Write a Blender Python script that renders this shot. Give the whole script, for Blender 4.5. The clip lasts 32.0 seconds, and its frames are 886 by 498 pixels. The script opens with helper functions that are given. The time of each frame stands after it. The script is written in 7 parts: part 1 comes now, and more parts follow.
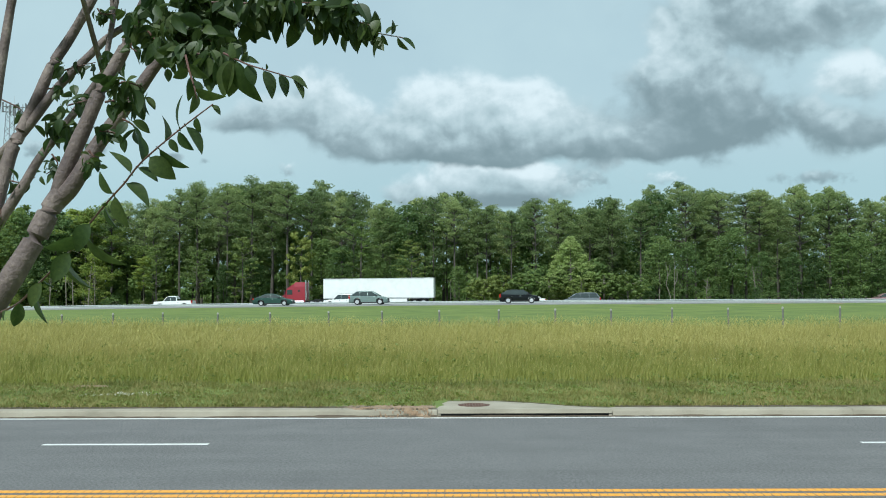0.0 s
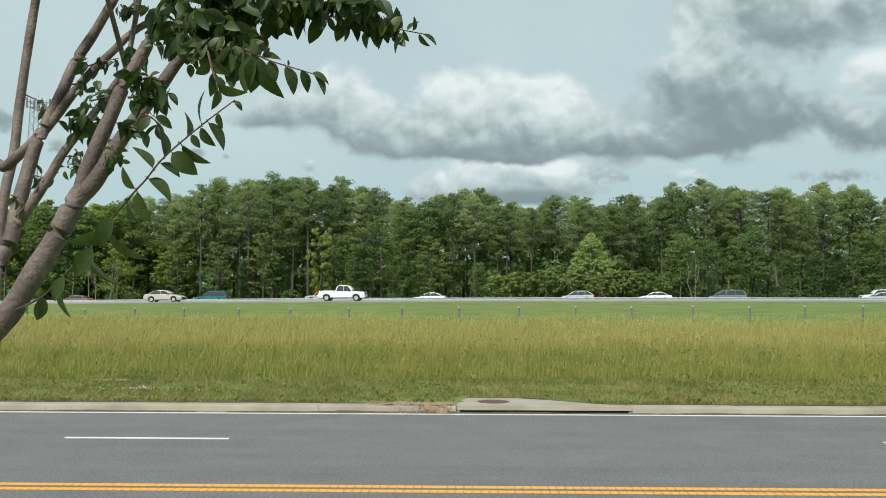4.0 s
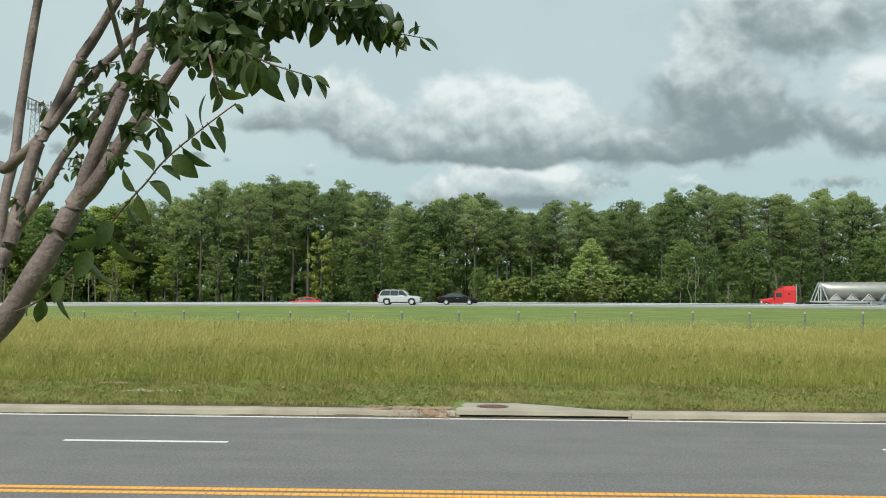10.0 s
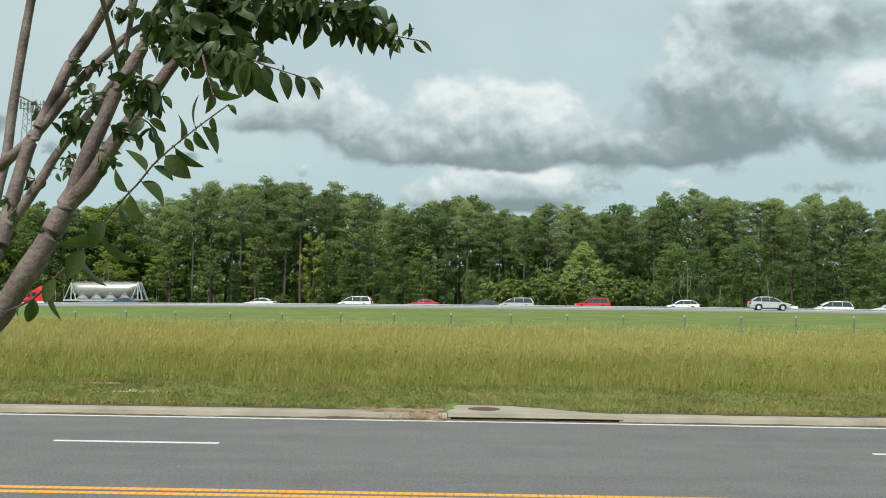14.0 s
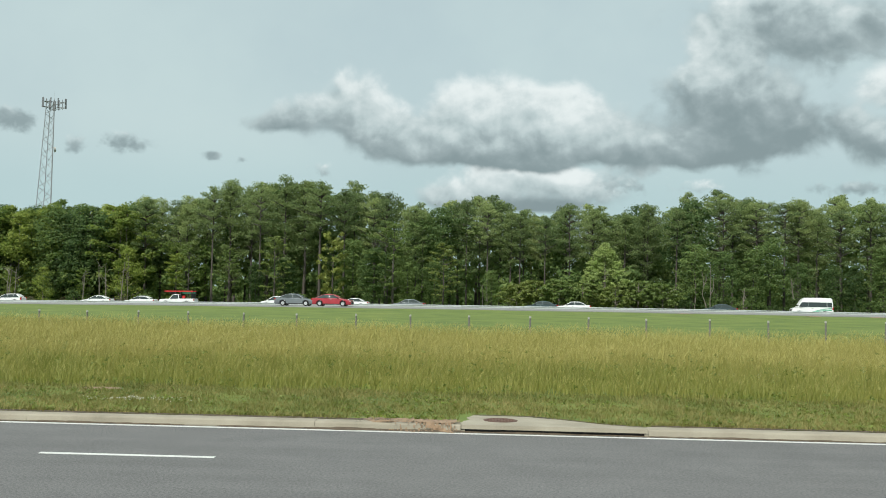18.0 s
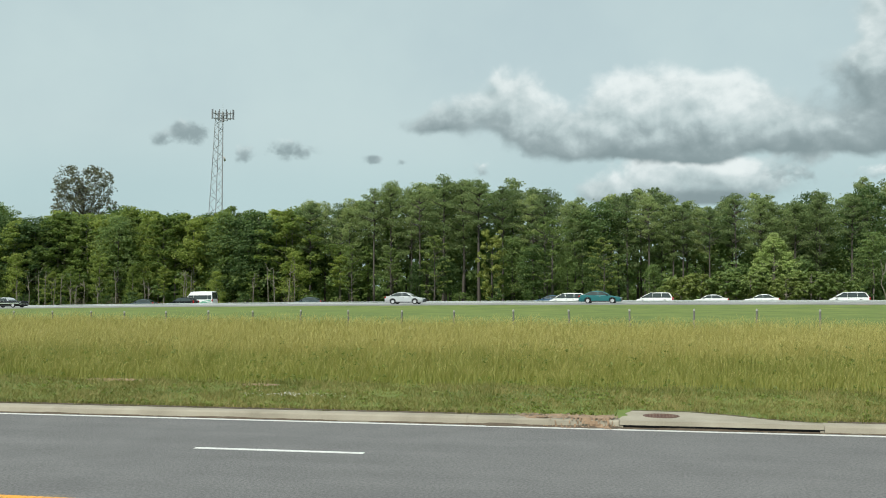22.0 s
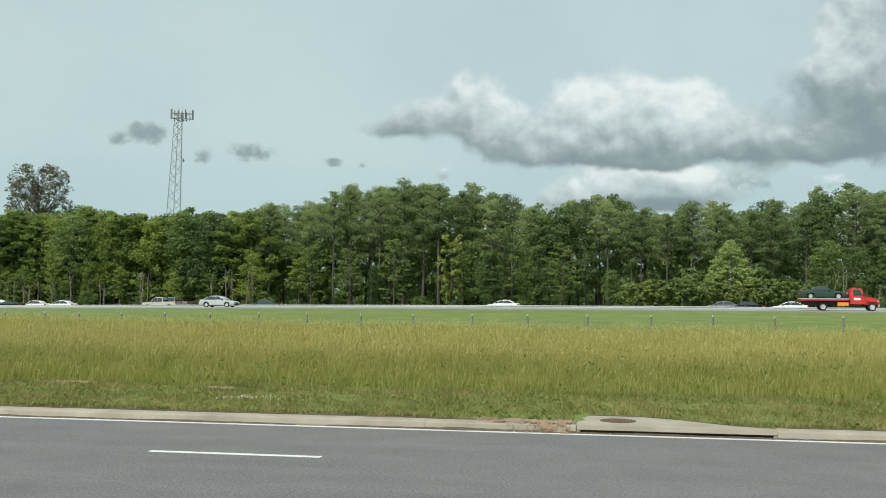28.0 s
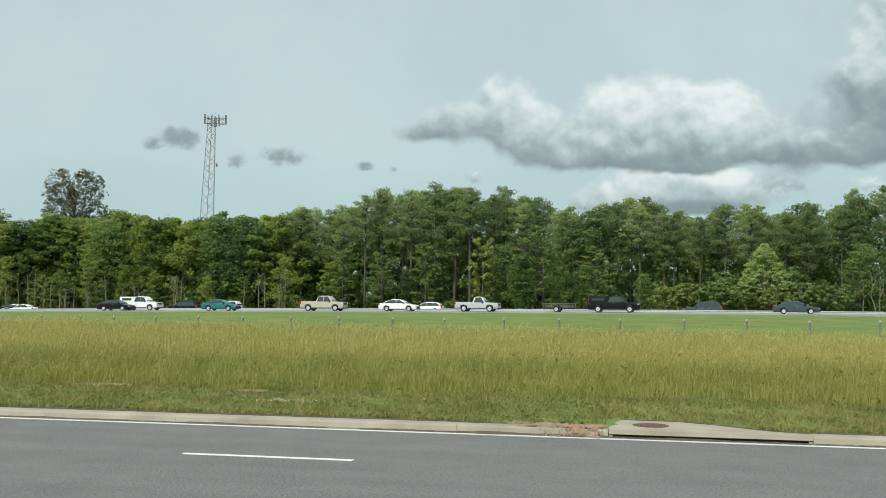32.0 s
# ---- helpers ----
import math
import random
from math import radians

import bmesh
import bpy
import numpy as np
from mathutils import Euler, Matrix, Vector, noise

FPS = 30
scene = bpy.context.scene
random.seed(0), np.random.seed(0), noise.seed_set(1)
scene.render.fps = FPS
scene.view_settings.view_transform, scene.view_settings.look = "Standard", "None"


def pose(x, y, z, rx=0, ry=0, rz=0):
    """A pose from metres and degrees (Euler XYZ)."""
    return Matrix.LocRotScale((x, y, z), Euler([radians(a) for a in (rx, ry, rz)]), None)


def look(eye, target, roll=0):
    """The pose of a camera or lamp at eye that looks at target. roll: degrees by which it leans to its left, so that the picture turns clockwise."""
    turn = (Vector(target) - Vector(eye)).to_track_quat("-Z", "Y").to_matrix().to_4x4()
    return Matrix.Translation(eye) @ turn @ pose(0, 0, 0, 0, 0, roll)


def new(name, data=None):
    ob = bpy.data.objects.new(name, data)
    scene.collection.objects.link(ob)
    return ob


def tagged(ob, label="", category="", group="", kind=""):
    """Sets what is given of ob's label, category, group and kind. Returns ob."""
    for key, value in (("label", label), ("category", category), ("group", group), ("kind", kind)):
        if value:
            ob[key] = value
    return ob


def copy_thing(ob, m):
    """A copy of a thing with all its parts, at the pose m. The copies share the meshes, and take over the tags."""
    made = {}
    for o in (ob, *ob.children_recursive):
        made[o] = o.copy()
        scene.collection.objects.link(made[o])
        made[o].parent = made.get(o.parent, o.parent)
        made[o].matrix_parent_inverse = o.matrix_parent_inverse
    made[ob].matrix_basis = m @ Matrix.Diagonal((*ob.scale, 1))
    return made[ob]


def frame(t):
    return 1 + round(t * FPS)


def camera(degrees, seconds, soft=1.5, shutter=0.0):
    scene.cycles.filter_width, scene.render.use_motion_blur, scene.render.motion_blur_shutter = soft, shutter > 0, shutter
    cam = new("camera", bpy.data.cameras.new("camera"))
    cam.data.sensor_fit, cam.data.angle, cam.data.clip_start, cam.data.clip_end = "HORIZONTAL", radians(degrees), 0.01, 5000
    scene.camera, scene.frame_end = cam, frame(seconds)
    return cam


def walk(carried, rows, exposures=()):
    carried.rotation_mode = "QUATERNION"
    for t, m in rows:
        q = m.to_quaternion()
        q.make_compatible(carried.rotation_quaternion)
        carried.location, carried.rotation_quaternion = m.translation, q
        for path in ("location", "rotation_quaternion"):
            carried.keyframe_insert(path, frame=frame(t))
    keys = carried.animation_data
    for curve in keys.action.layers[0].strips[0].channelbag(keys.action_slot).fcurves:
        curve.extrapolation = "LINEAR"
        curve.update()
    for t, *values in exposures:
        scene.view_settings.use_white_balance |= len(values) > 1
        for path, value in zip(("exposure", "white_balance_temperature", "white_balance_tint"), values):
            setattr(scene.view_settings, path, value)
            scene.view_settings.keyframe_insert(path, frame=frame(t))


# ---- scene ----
cam = camera(46.51, 32.0, soft=1.0)
EXPOSURES = ((0.0, 0.0, 5700, 0.0), (1.5, 0.0, 5750, 0.0), (3.0, 0.0, 6150, 3.0), (6.0, 0.0, 6330, 5.0), (32.0, 0.0, 6300, 4.6))
PATH = [
    (0, (7.312, -4.576, 2.750), (7.2995, -2.5774, 2.8293), -0.21),
    (0.5, (7.312, -4.576, 2.750), (7.3012, -2.5776, 2.8325), 0.02),
    (1, (7.312, -4.576, 2.750), (7.2929, -2.5776, 2.8317), -0.16),
    (1.5, (7.312, -4.576, 2.750), (7.3017, -2.5776, 2.8337), -0.05),
    (2, (7.312, -4.576, 2.750), (7.2987, -2.5777, 2.8350), -0.02),
    (2.5, (7.312, -4.576, 2.750), (7.2861, -2.5777, 2.8321), -0.06),
    (3, (7.312, -4.576, 2.750), (7.2785, -2.5777, 2.8299), -0.17),
    (3.5, (7.312, -4.576, 2.750), (7.2634, -2.5778, 2.8259), 0.12),
    (5.5, (7.312, -4.576, 2.750), (7.2565, -2.5778, 2.8187), 0.16),
    (6, (7.312, -4.576, 2.750), (7.2539, -2.5779, 2.8202), 0.40),
    (6.5, (7.312, -4.576, 2.750), (7.2530, -2.5780, 2.8225), 0.01),
    (7, (7.312, -4.576, 2.750), (7.2529, -2.5782, 2.8267), -0.06),
    (7.5, (7.312, -4.576, 2.750), (7.2525, -2.5783, 2.8290), -0.23),
    (8, (7.312, -4.576, 2.750), (7.2527, -2.5783, 2.8299), 0.39),
    (8.5, (7.312, -4.576, 2.750), (7.2540, -2.5783, 2.8311), 0.73),
    (9, (7.312, -4.576, 2.750), (7.2556, -2.5783, 2.8319), 0.56),
    (9.5, (7.312, -4.576, 2.750), (7.2571, -2.5782, 2.8321), 0.37),
    (10, (7.312, -4.576, 2.750), (7.2599, -2.5781, 2.8311), 0.46),
    (10.5, (7.312, -4.576, 2.750), (7.2621, -2.5781, 2.8316), 0.75),
    (11, (7.312, -4.576, 2.750), (7.2642, -2.5780, 2.8310), 0.52),
    (11.5, (7.312, -4.576, 2.750), (7.2666, -2.5780, 2.8326), 0.77),
    (12, (7.312, -4.576, 2.750), (7.2693, -2.5780, 2.8325), 0.50),
    (12.5, (7.312, -4.576, 2.750), (7.2725, -2.5779, 2.8315), 0.88),
    (13, (7.312, -4.576, 2.750), (7.2753, -2.5779, 2.8333), 0.87),
    (13.5, (7.312, -4.576, 2.750), (7.2756, -2.5779, 2.8342), 0.76),
    (15.5, (7.312, -4.576, 2.750), (7.2724, -2.5782, 2.8401), 1.17),
    (16, (7.213, -4.468, 2.773), (7.2096, -2.4701, 2.8617), 0.84),
    (16.5, (7.208, -4.262, 2.774), (7.2294, -2.2638, 2.8581), 0.14),
    (17, (7.308, -3.900, 2.813), (7.2635, -1.9021, 2.9010), 0.43),
    (17.5, (7.347, -3.592, 2.856), (7.3339, -1.5924, 2.8979), 0.42),
    (18, (7.417, -3.269, 2.838), (7.3391, -1.2726, 2.9227), 1.18),
    (18.5, (7.500, -2.862, 2.787), (7.3196, -0.8736, 2.8981), 0.11),
    (19, (7.595, -2.641, 2.745), (7.3472, -0.6579, 2.8091), 1.34),
    (19.5, (7.593, -2.579, 2.719), (7.3378, -0.5964, 2.7778), 0.08),
    (20, (7.557, -2.546, 2.709), (7.2320, -0.5738, 2.7683), -0.49),
    (20.5, (7.557, -2.546, 2.709), (7.1785, -0.5837, 2.7785), -0.54),
    (21, (7.557, -2.546, 2.709), (7.1621, -0.5872, 2.7876), -0.00),
    (21.5, (7.557, -2.546, 2.709), (7.1656, -0.5865, 2.7860), 0.05),
    (22, (7.557, -2.546, 2.709), (7.1718, -0.5853, 2.7864), 0.03),
    (22.5, (7.557, -2.546, 2.709), (7.1719, -0.5855, 2.7921), 0.09),
    (23, (7.557, -2.546, 2.709), (7.1855, -0.5826, 2.7845), 0.15),
    (23.5, (7.557, -2.546, 2.709), (7.1979, -0.5806, 2.7929), 0.60),
    (24, (7.557, -2.546, 2.709), (7.2120, -0.5781, 2.7944), 0.58),
    (24.5, (7.557, -2.546, 2.709), (7.2435, -0.5727, 2.7912), 0.66),
    (25, (7.557, -2.546, 2.709), (7.2650, -0.5696, 2.7952), 0.91),
    (25.5, (7.557, -2.546, 2.709), (7.2674, -0.5692, 2.7940), 1.13),
    (27.5, (7.557, -2.546, 2.709), (7.2565, -0.5708, 2.7931), 1.09),
    (28, (7.557, -2.546, 2.709), (7.2485, -0.5721, 2.7944), 0.56),
    (28.5, (7.557, -2.546, 2.709), (7.2371, -0.5739, 2.7948), 0.80),
    (29, (7.557, -2.546, 2.709), (7.2100, -0.5786, 2.7968), 1.16),
    (29.5, (7.557, -2.546, 2.709), (7.2086, -0.5789, 2.7987), 0.87),
    (30, (7.557, -2.546, 2.709), (7.2095, -0.5789, 2.8009), 1.12),
    (30.5, (7.557, -2.546, 2.709), (7.2026, -0.5801, 2.8002), 1.16),
    (31, (7.557, -2.546, 2.709), (7.1980, -0.5809, 2.8014), 1.17),
    (31.5, (7.557, -2.546, 2.709), (7.1926, -0.5819, 2.8002), 0.68),
    (32, (7.557, -2.546, 2.709), (7.1884, -0.5827, 2.8010), 0.59),
]
walk(cam, [(t, look(eye, target, roll)) for t, eye, target, roll in PATH], exposures=EXPOSURES)

# ---- sky and sun ----
SUN_AZ, SUN_EL = 205.0, 52.0      # degrees: bearing from +y towards +x, height
world = bpy.data.worlds.new("world")
scene.world = world
world.use_nodes = True


def ramp_stops(node, stops):
    e = node.color_ramp.elements
    while len(e) < len(stops):
        e.new(0.5)
    for n, (p, c) in zip(e, stops):
        n.position, n.color = p, (*c, 1)


class Tree:
    """A small helper to write node trees."""

    def __init__(self, tree):
        self.t = tree

    def add(self, kind, **inputs):
        n = self.t.nodes.new(kind)
        for k, v in inputs.items():
            self.plug(n, k.replace("_", " "), v)
        return n

    def plug(self, n, k, v):
        socket = n.inputs[int(k[1:])] if k[0] == "#" else n.inputs[k]
        if isinstance(v, bpy.types.NodeSocket):
            self.t.links.new(v, socket)
        else:
            socket.default_value = v

    def math(self, op, a, b=0.0, c=0.0, clamp=False):
        n = self.t.nodes.new("ShaderNodeMath")
        n.operation, n.use_clamp = op, clamp
        for k, v in enumerate((a, b, c)):
            self.plug(n, "#%d" % k, v)
        return n.outputs[0]

    def mix(self, f, a, b, mode="MIX"):
        n = self.t.nodes.new("ShaderNodeMix")
        n.data_type, n.blend_type = "RGBA", mode
        for k, v in (("#0", f), ("#6", a), ("#7", b)):
            if not isinstance(v, bpy.types.NodeSocket) and k != "#0":
                v = (*v, 1)
            self.plug(n, k, v)
        return n.outputs[2]

    def noise(self, vec, scale, detail=4.0, rough=0.55, distortion=0.0):
        n = self.t.nodes.new("ShaderNodeTexNoise")
        for k, v in (("Vector", vec), ("Scale", scale), ("Detail", detail), ("Roughness", rough), ("Distortion", distortion)):
            self.plug(n, k, v)
        return n.outputs[0]

    def ramp(self, f, *stops):
        n = self.t.nodes.new("ShaderNodeValToRGB")
        ramp_stops(n, stops)
        self.plug(n, "#0", f)
        return n.outputs[0]

    def span(self, v, a, b, c=0.0, d=1.0):
        n = self.t.nodes.new("ShaderNodeMapRange")
        n.interpolation_type = "SMOOTHSTEP"
        for k, x in enumerate((v, a, b, c, d)):
            self.plug(n, "#%d" % k, x)
        return n.outputs[0]


def build_sky():
    w = Tree(world.node_tree)
    world.node_tree.nodes.clear()
    out = w.add("ShaderNodeOutputWorld")
    sky = w.add("ShaderNodeTexSky")
    sky.sky_type, sky.sun_disc = "NISHITA", False
    sky.sun_elevation, sky.sun_rotation = radians(SUN_EL), radians(SUN_AZ)
    sky.air_density, sky.dust_density = 1.0, 2.0
    co = w.add("ShaderNodeTexCoord").outputs["Generated"]
    sep = w.add("ShaderNodeSeparateXYZ", Vector=co)
    x, y, z = sep.outputs
    az = w.math("MULTIPLY", w.math("ARCTAN2", x, y), 57.2958)          # degrees right of +y
    el = w.math("MULTIPLY", w.math("ARCSINE", z), 57.2958)
    flat = w.add("ShaderNodeCombineXYZ", X=az, Y=w.math("MULTIPLY", el, 1.15), Z=0.0).outputs[0]
    higher = w.add("ShaderNodeCombineXYZ", X=w.math("ADD", az, 0.25), Y=w.math("MULTIPLY", w.math("ADD", el, 0.6), 1.15), Z=0.0).outputs[0]

    def heap(vec, f=1.0):
        """Billows: rounded cells of two sizes within torn, many-scaled noise; f makes them finer."""
        warp = w.add("ShaderNodeTexNoise", Vector=vec, Scale=0.5 * f, Detail=5.0).outputs[1]
        v = w.t.nodes.new("ShaderNodeVectorMath")
        v.operation = "MULTIPLY_ADD"
        w.plug(v, "#0", warp)
        v.inputs[1].default_value = (2.4 / f, 2.4 / f, 0)
        w.plug(v, "#2", vec)
        cells = []
        for scale in (0.5, 1.3):
            n = w.t.nodes.new("ShaderNodeTexVoronoi")
            n.feature = "SMOOTH_F1"
            w.plug(n, "Vector", v.outputs[0])
            w.plug(n, "Scale", scale * f)
            w.plug(n, "Smoothness", 0.9)
            cells.append(n.outputs[0])
        puff = w.math("ADD", w.math("MULTIPLY", cells[0], 0.65), w.math("MULTIPLY", cells[1], 0.35))
        return w.math("ADD", w.math("MULTIPLY", w.math("SUBTRACT", 0.9, puff), 0.3), w.math("MULTIPLY", w.noise(vec, 0.42 * f, 9, 0.54, 0.2), 0.7))
    veil = w.noise(flat, 0.05, 5, 0.55)
    base = w.mix(w.span(veil, 0.3, 0.75, 0.72, 0.92), w.mix(1.0, sky.outputs[0], (0.09, 0.09, 0.09), "MULTIPLY"), (0.615, 0.718, 0.715))
    base = w.mix(w.span(el, 9.0, 4.5, 0.0, 0.5), base, (0.44, 0.6, 0.63))
    broad, fine = (heap(flat), heap(higher)), (heap(flat, 2.6), heap(higher, 2.6))
    body = w.noise(flat, 0.3, 6, 0.5, 0.4)
    for group, (edge, above), soft in ((FAR_CLOUDS, broad, 1.0), (SCRAPS, fine, 0.85), (CLOUDS, broad, 1.0)):
        slope = w.math("SUBTRACT", edge, above)
        total = height = tone = None
        for a, e, ra, re, k, b in group:
            da = w.math("DIVIDE", w.math("SUBTRACT", az, a), ra)
            de = w.math("DIVIDE", w.math("SUBTRACT", el, e), re)
            r = w.math("ADD", w.math("MULTIPLY", da, da), w.math("MULTIPLY", de, de))
            g = w.math("MULTIPLY", w.math("POWER", 2.718, w.math("MULTIPLY", r, -1.1)), k)
            gh, gb = w.math("MULTIPLY", g, de), w.math("MULTIPLY", g, b)
            total = g if total is None else w.math("ADD", total, g)
            height = gh if height is None else w.math("ADD", height, gh)
            tone = gb if tone is None else w.math("ADD", tone, gb)
        safe = w.math("MAXIMUM", total, 0.02)
        height, tone = w.math("DIVIDE", height, safe), w.math("DIVIDE", tone, safe)
        thick = w.math("ADD", total, w.math("MULTIPLY", w.math("SUBTRACT", edge, 0.5), 1.9))
        mask = w.math("MULTIPLY", w.span(thick, 0.12, 0.66, 0.0, soft), w.span(total, 0.02, 0.3))
        # lit heads, grey flat undersides
        lit = w.math("ADD", w.math("MULTIPLY", w.math("SUBTRACT", body, 0.5), 1.15), w.math("ADD", w.math("MULTIPLY", height, 0.45), tone))
        lit = w.math("ADD", lit, w.math("MULTIPLY", slope, 1.7))
        cloud = w.ramp(w.span(lit, -0.75, 0.75), (0.0, (0.26, 0.32, 0.335)), (0.3, (0.37, 0.435, 0.45)), (0.55, (0.51, 0.585, 0.595)), (0.8, (0.65, 0.71, 0.715)), (1.0, (0.84, 0.87, 0.865)))
        base = w.mix(mask, base, cloud)
    back = w.add("ShaderNodeBackground", Color=base, Strength=1.0)
    w.t.links.new(back.outputs[0], out.inputs[0])


# cloud heaps: bearing, height, half widths in degrees, weight, brightness
CLOUDS = (
    (12.9, 13.0, 1.9, 1.73, 0.95, 0.25), (13.6, 10.4, 3.8, 2.36, 1.1, -0.32), (14.7, 8.9, 3.1, 1.51, 0.9, -0.5), (15.9, 14.8, 5.0, 1.41, 0.9, -0.15), (19.6, 13.7, 4.1, 1.32, 0.85, -0.2),
    (21.5, 8.1, 2.4, 1.13, 0.8, -0.45), (19.9, 9.1, 1.9, 0.94, 0.5, -0.1), (-0.7, 10.8, 2.2, 1.32, 0.85, 0.38), (4.2, 10.3, 2.7, 1.32, 0.95, 0.42), (1.7, 9.8, 3.5, 1.41, 0.9, 0.18),
    (-1.3, 8.8, 4.7, 1.26, 0.9, 0.02), (6.0, 8.6, 3.5, 1.01, 0.85, 0.04), (-1.6, 7.8, 4.4, 0.75, 0.8, -0.3), (4.1, 7.7, 4.1, 0.69, 0.8, -0.38), (-5.4, 8.7, 1.6, 1.26, 0.7, -0.12),
    (9.7, 8.0, 2.8, 0.82, 0.6, -0.12), (2.8, 7.1, 2.5, 0.44, 0.55, -0.4), (11.8, 7.7, 3.1, 0.82, 0.65, -0.3), (-7.5, 11.2, 2.7, 1.07, 0.62, 0.3), (-8.8, 9.8, 3.5, 0.94, 0.65, 0.02),
    (-11.6, 9.1, 1.9, 0.63, 0.65, -0.2), (-6.5, 8.8, 2.5, 0.57, 0.6, -0.2),
)
# small torn scraps of cloud
SCRAPS = (
    (-24.9, 8.4, 0.95, 0.62, 0.85, -0.6), (-25.6, 8.75, 0.35, 0.4, 0.55, -0.5), (-26.5, 8.1, 0.6, 0.4, 0.62, -0.35), (-19.7, 7.6, 1.3, 0.5, 0.8, -0.6), (-22.1, 7.35, 0.6, 0.6, 0.62, -0.35),
    (-15.0, 7.2, 0.6, 0.28, 0.75, -0.55), (-13.5, 7.0, 0.5, 0.22, 0.55, -0.4), (-9.3, 6.6, 1.0, 0.5, 0.45, -0.1), (19.6, 5.8, 2.2, 0.44, 0.6, -0.5), (7.5, 6.1, 1.4, 0.88, 0.55, -0.3), (11.5, 6.0, 1.6, 0.5, 0.45, 0.0),
)
FAR_CLOUDS = (
    (1.3, 6.9, 2.8, 0.57, 0.95, 0.55), (4.4, 6.5, 2.4, 0.75, 0.95, 0.5), (0.3, 5.7, 3.8, 0.88, 0.75, 0.1), (6.0, 5.6, 1.9, 0.69, 0.6, 0), (21.4, 10.8, 1.9, 1.26, 1, 0.5),
    (8.7, 7.2, 2.5, 0.69, 0.5, -0.1), (-1.9, 5.2, 2.2, 0.63, 0.45, 0.05), (3.0, 4.9, 3.0, 0.42, 0.8, -0.8),
)
build_sky()
sun = new("sun", bpy.data.lights.new("sun", "SUN"))
sun.data.energy, sun.data.angle, sun.data.color = 4.6, radians(1.5), (1.0, 0.95, 0.87)
sun.matrix_world = look((math.sin(radians(SUN_AZ)) * math.cos(radians(SUN_EL)) * 50, math.cos(radians(SUN_AZ)) * math.cos(radians(SUN_EL)) * 50, math.sin(radians(SUN_EL)) * 50), (0, 0, 0))


# ---- materials ----
def material(name, colours, scale=3.0, rough=0.8, bump=0.2, metal=0.0, fine=40.0, island=False, spread=0.0, world_space=False):
    """A worn surface: two tones mixed by coarse and fine noise, relief from the fine one."""
    m = bpy.data.materials.new(name)
    m.use_nodes = True
    w = Tree(m.node_tree)
    b = m.node_tree.nodes["Principled BSDF"]
    if world_space:
        co = w.add("ShaderNodeNewGeometry").outputs["Position"]
    else:
        co = w.add("ShaderNodeTexCoord").outputs["Object"]
    n1, n2 = w.noise(co, scale, 4), w.noise(co, fine, 3)
    f = w.math("ADD", w.math("MULTIPLY", n1, 0.65), w.math("MULTIPLY", n2, 0.35))
    c = w.ramp(f, *[(0.3 + 0.4 * k / max(1, len(colours) - 1), q) for k, q in enumerate(colours)])
    if spread:
        pick = w.add("ShaderNodeNewGeometry").outputs["Random Per Island"] if island else w.add("ShaderNodeObjectInfo").outputs["Random"]
        hsv = w.add("ShaderNodeHueSaturation", Color=c, Value=w.span(pick, 0, 1, 1 - spread, 1 + spread), Hue=w.span(pick, 0, 1, 0.5 + 0.06 * spread, 0.5 - 0.06 * spread))
        c = hsv.outputs[0]
    w.plug(b, "Base Color", c)
    w.plug(b, "Roughness", w.span(n2, 0.2, 0.8, max(0.0, rough - 0.1), min(1.0, rough + 0.1)))
    b.inputs["Metallic"].default_value = metal
    if bump:
        bn = w.add("ShaderNodeBump", Strength=bump, Distance=0.02, Height=n2)
        w.plug(b, "Normal", bn.outputs[0])
    return m


ASPHALT = material("asphalt", [(0.1, 0.098, 0.098), (0.118, 0.1155, 0.1145), (0.137, 0.1345, 0.133)], 0.8, 0.85, 0.6, fine=34, world_space=True)


def wear_lengthwise(m, low, high):
    """Faint bands along the road, where wheels polish and oil darkens the paving."""
    w = Tree(m.node_tree)
    b = m.node_tree.nodes["Principled BSDF"]
    was = b.inputs["Base Color"].links[0].from_socket
    p = w.add("ShaderNodeSeparateXYZ", Vector=w.add("ShaderNodeNewGeometry").outputs["Position"]).outputs
    flat = w.add("ShaderNodeCombineXYZ", X=w.math("MULTIPLY", p[0], 0.06), Y=p[1], Z=0.0).outputs[0]
    band = w.noise(flat, 1.1, 4, 0.6)
    speck = w.noise(w.add("ShaderNodeNewGeometry").outputs["Position"], 24.0, 3, 0.85)
    k = w.math("MULTIPLY", w.span(band, 0.3, 0.7, low, high), w.span(speck, 0.3, 0.7, 0.55, 1.5))
    grey = w.add("ShaderNodeCombineColor", Red=k, Green=k, Blue=k).outputs[0]
    w.plug(b, "Base Color", w.mix(1.0, was, grey, "MULTIPLY"))


wear_lengthwise(ASPHALT, 0.92, 1.07)


def ribbed(m, pitch):
    """Ribs of a rumble strip across a painted line, the gaps grey with dirt."""
    w = Tree(m.node_tree)
    b = m.node_tree.nodes["Principled BSDF"]
    was = b.inputs["Base Color"].links[0].from_socket
    p = w.add("ShaderNodeNewGeometry").outputs["Position"]
    x = w.add("ShaderNodeSeparateXYZ", Vector=p).outputs[0]
    rough = w.math("MULTIPLY", w.noise(p, 5.0, 4, 0.6), 0.3)
    gap = w.math("FRACT", w.math("ADD", w.math("DIVIDE", x, pitch), rough))
    dirt = w.math("MULTIPLY", w.span(gap, 0.22, 0.1), w.span(w.noise(p, 3.0, 3), 0.35, 0.55))
    w.plug(b, "Base Color", w.mix(w.math("MULTIPLY", dirt, 0.7), was, (0.13, 0.1, 0.06)))

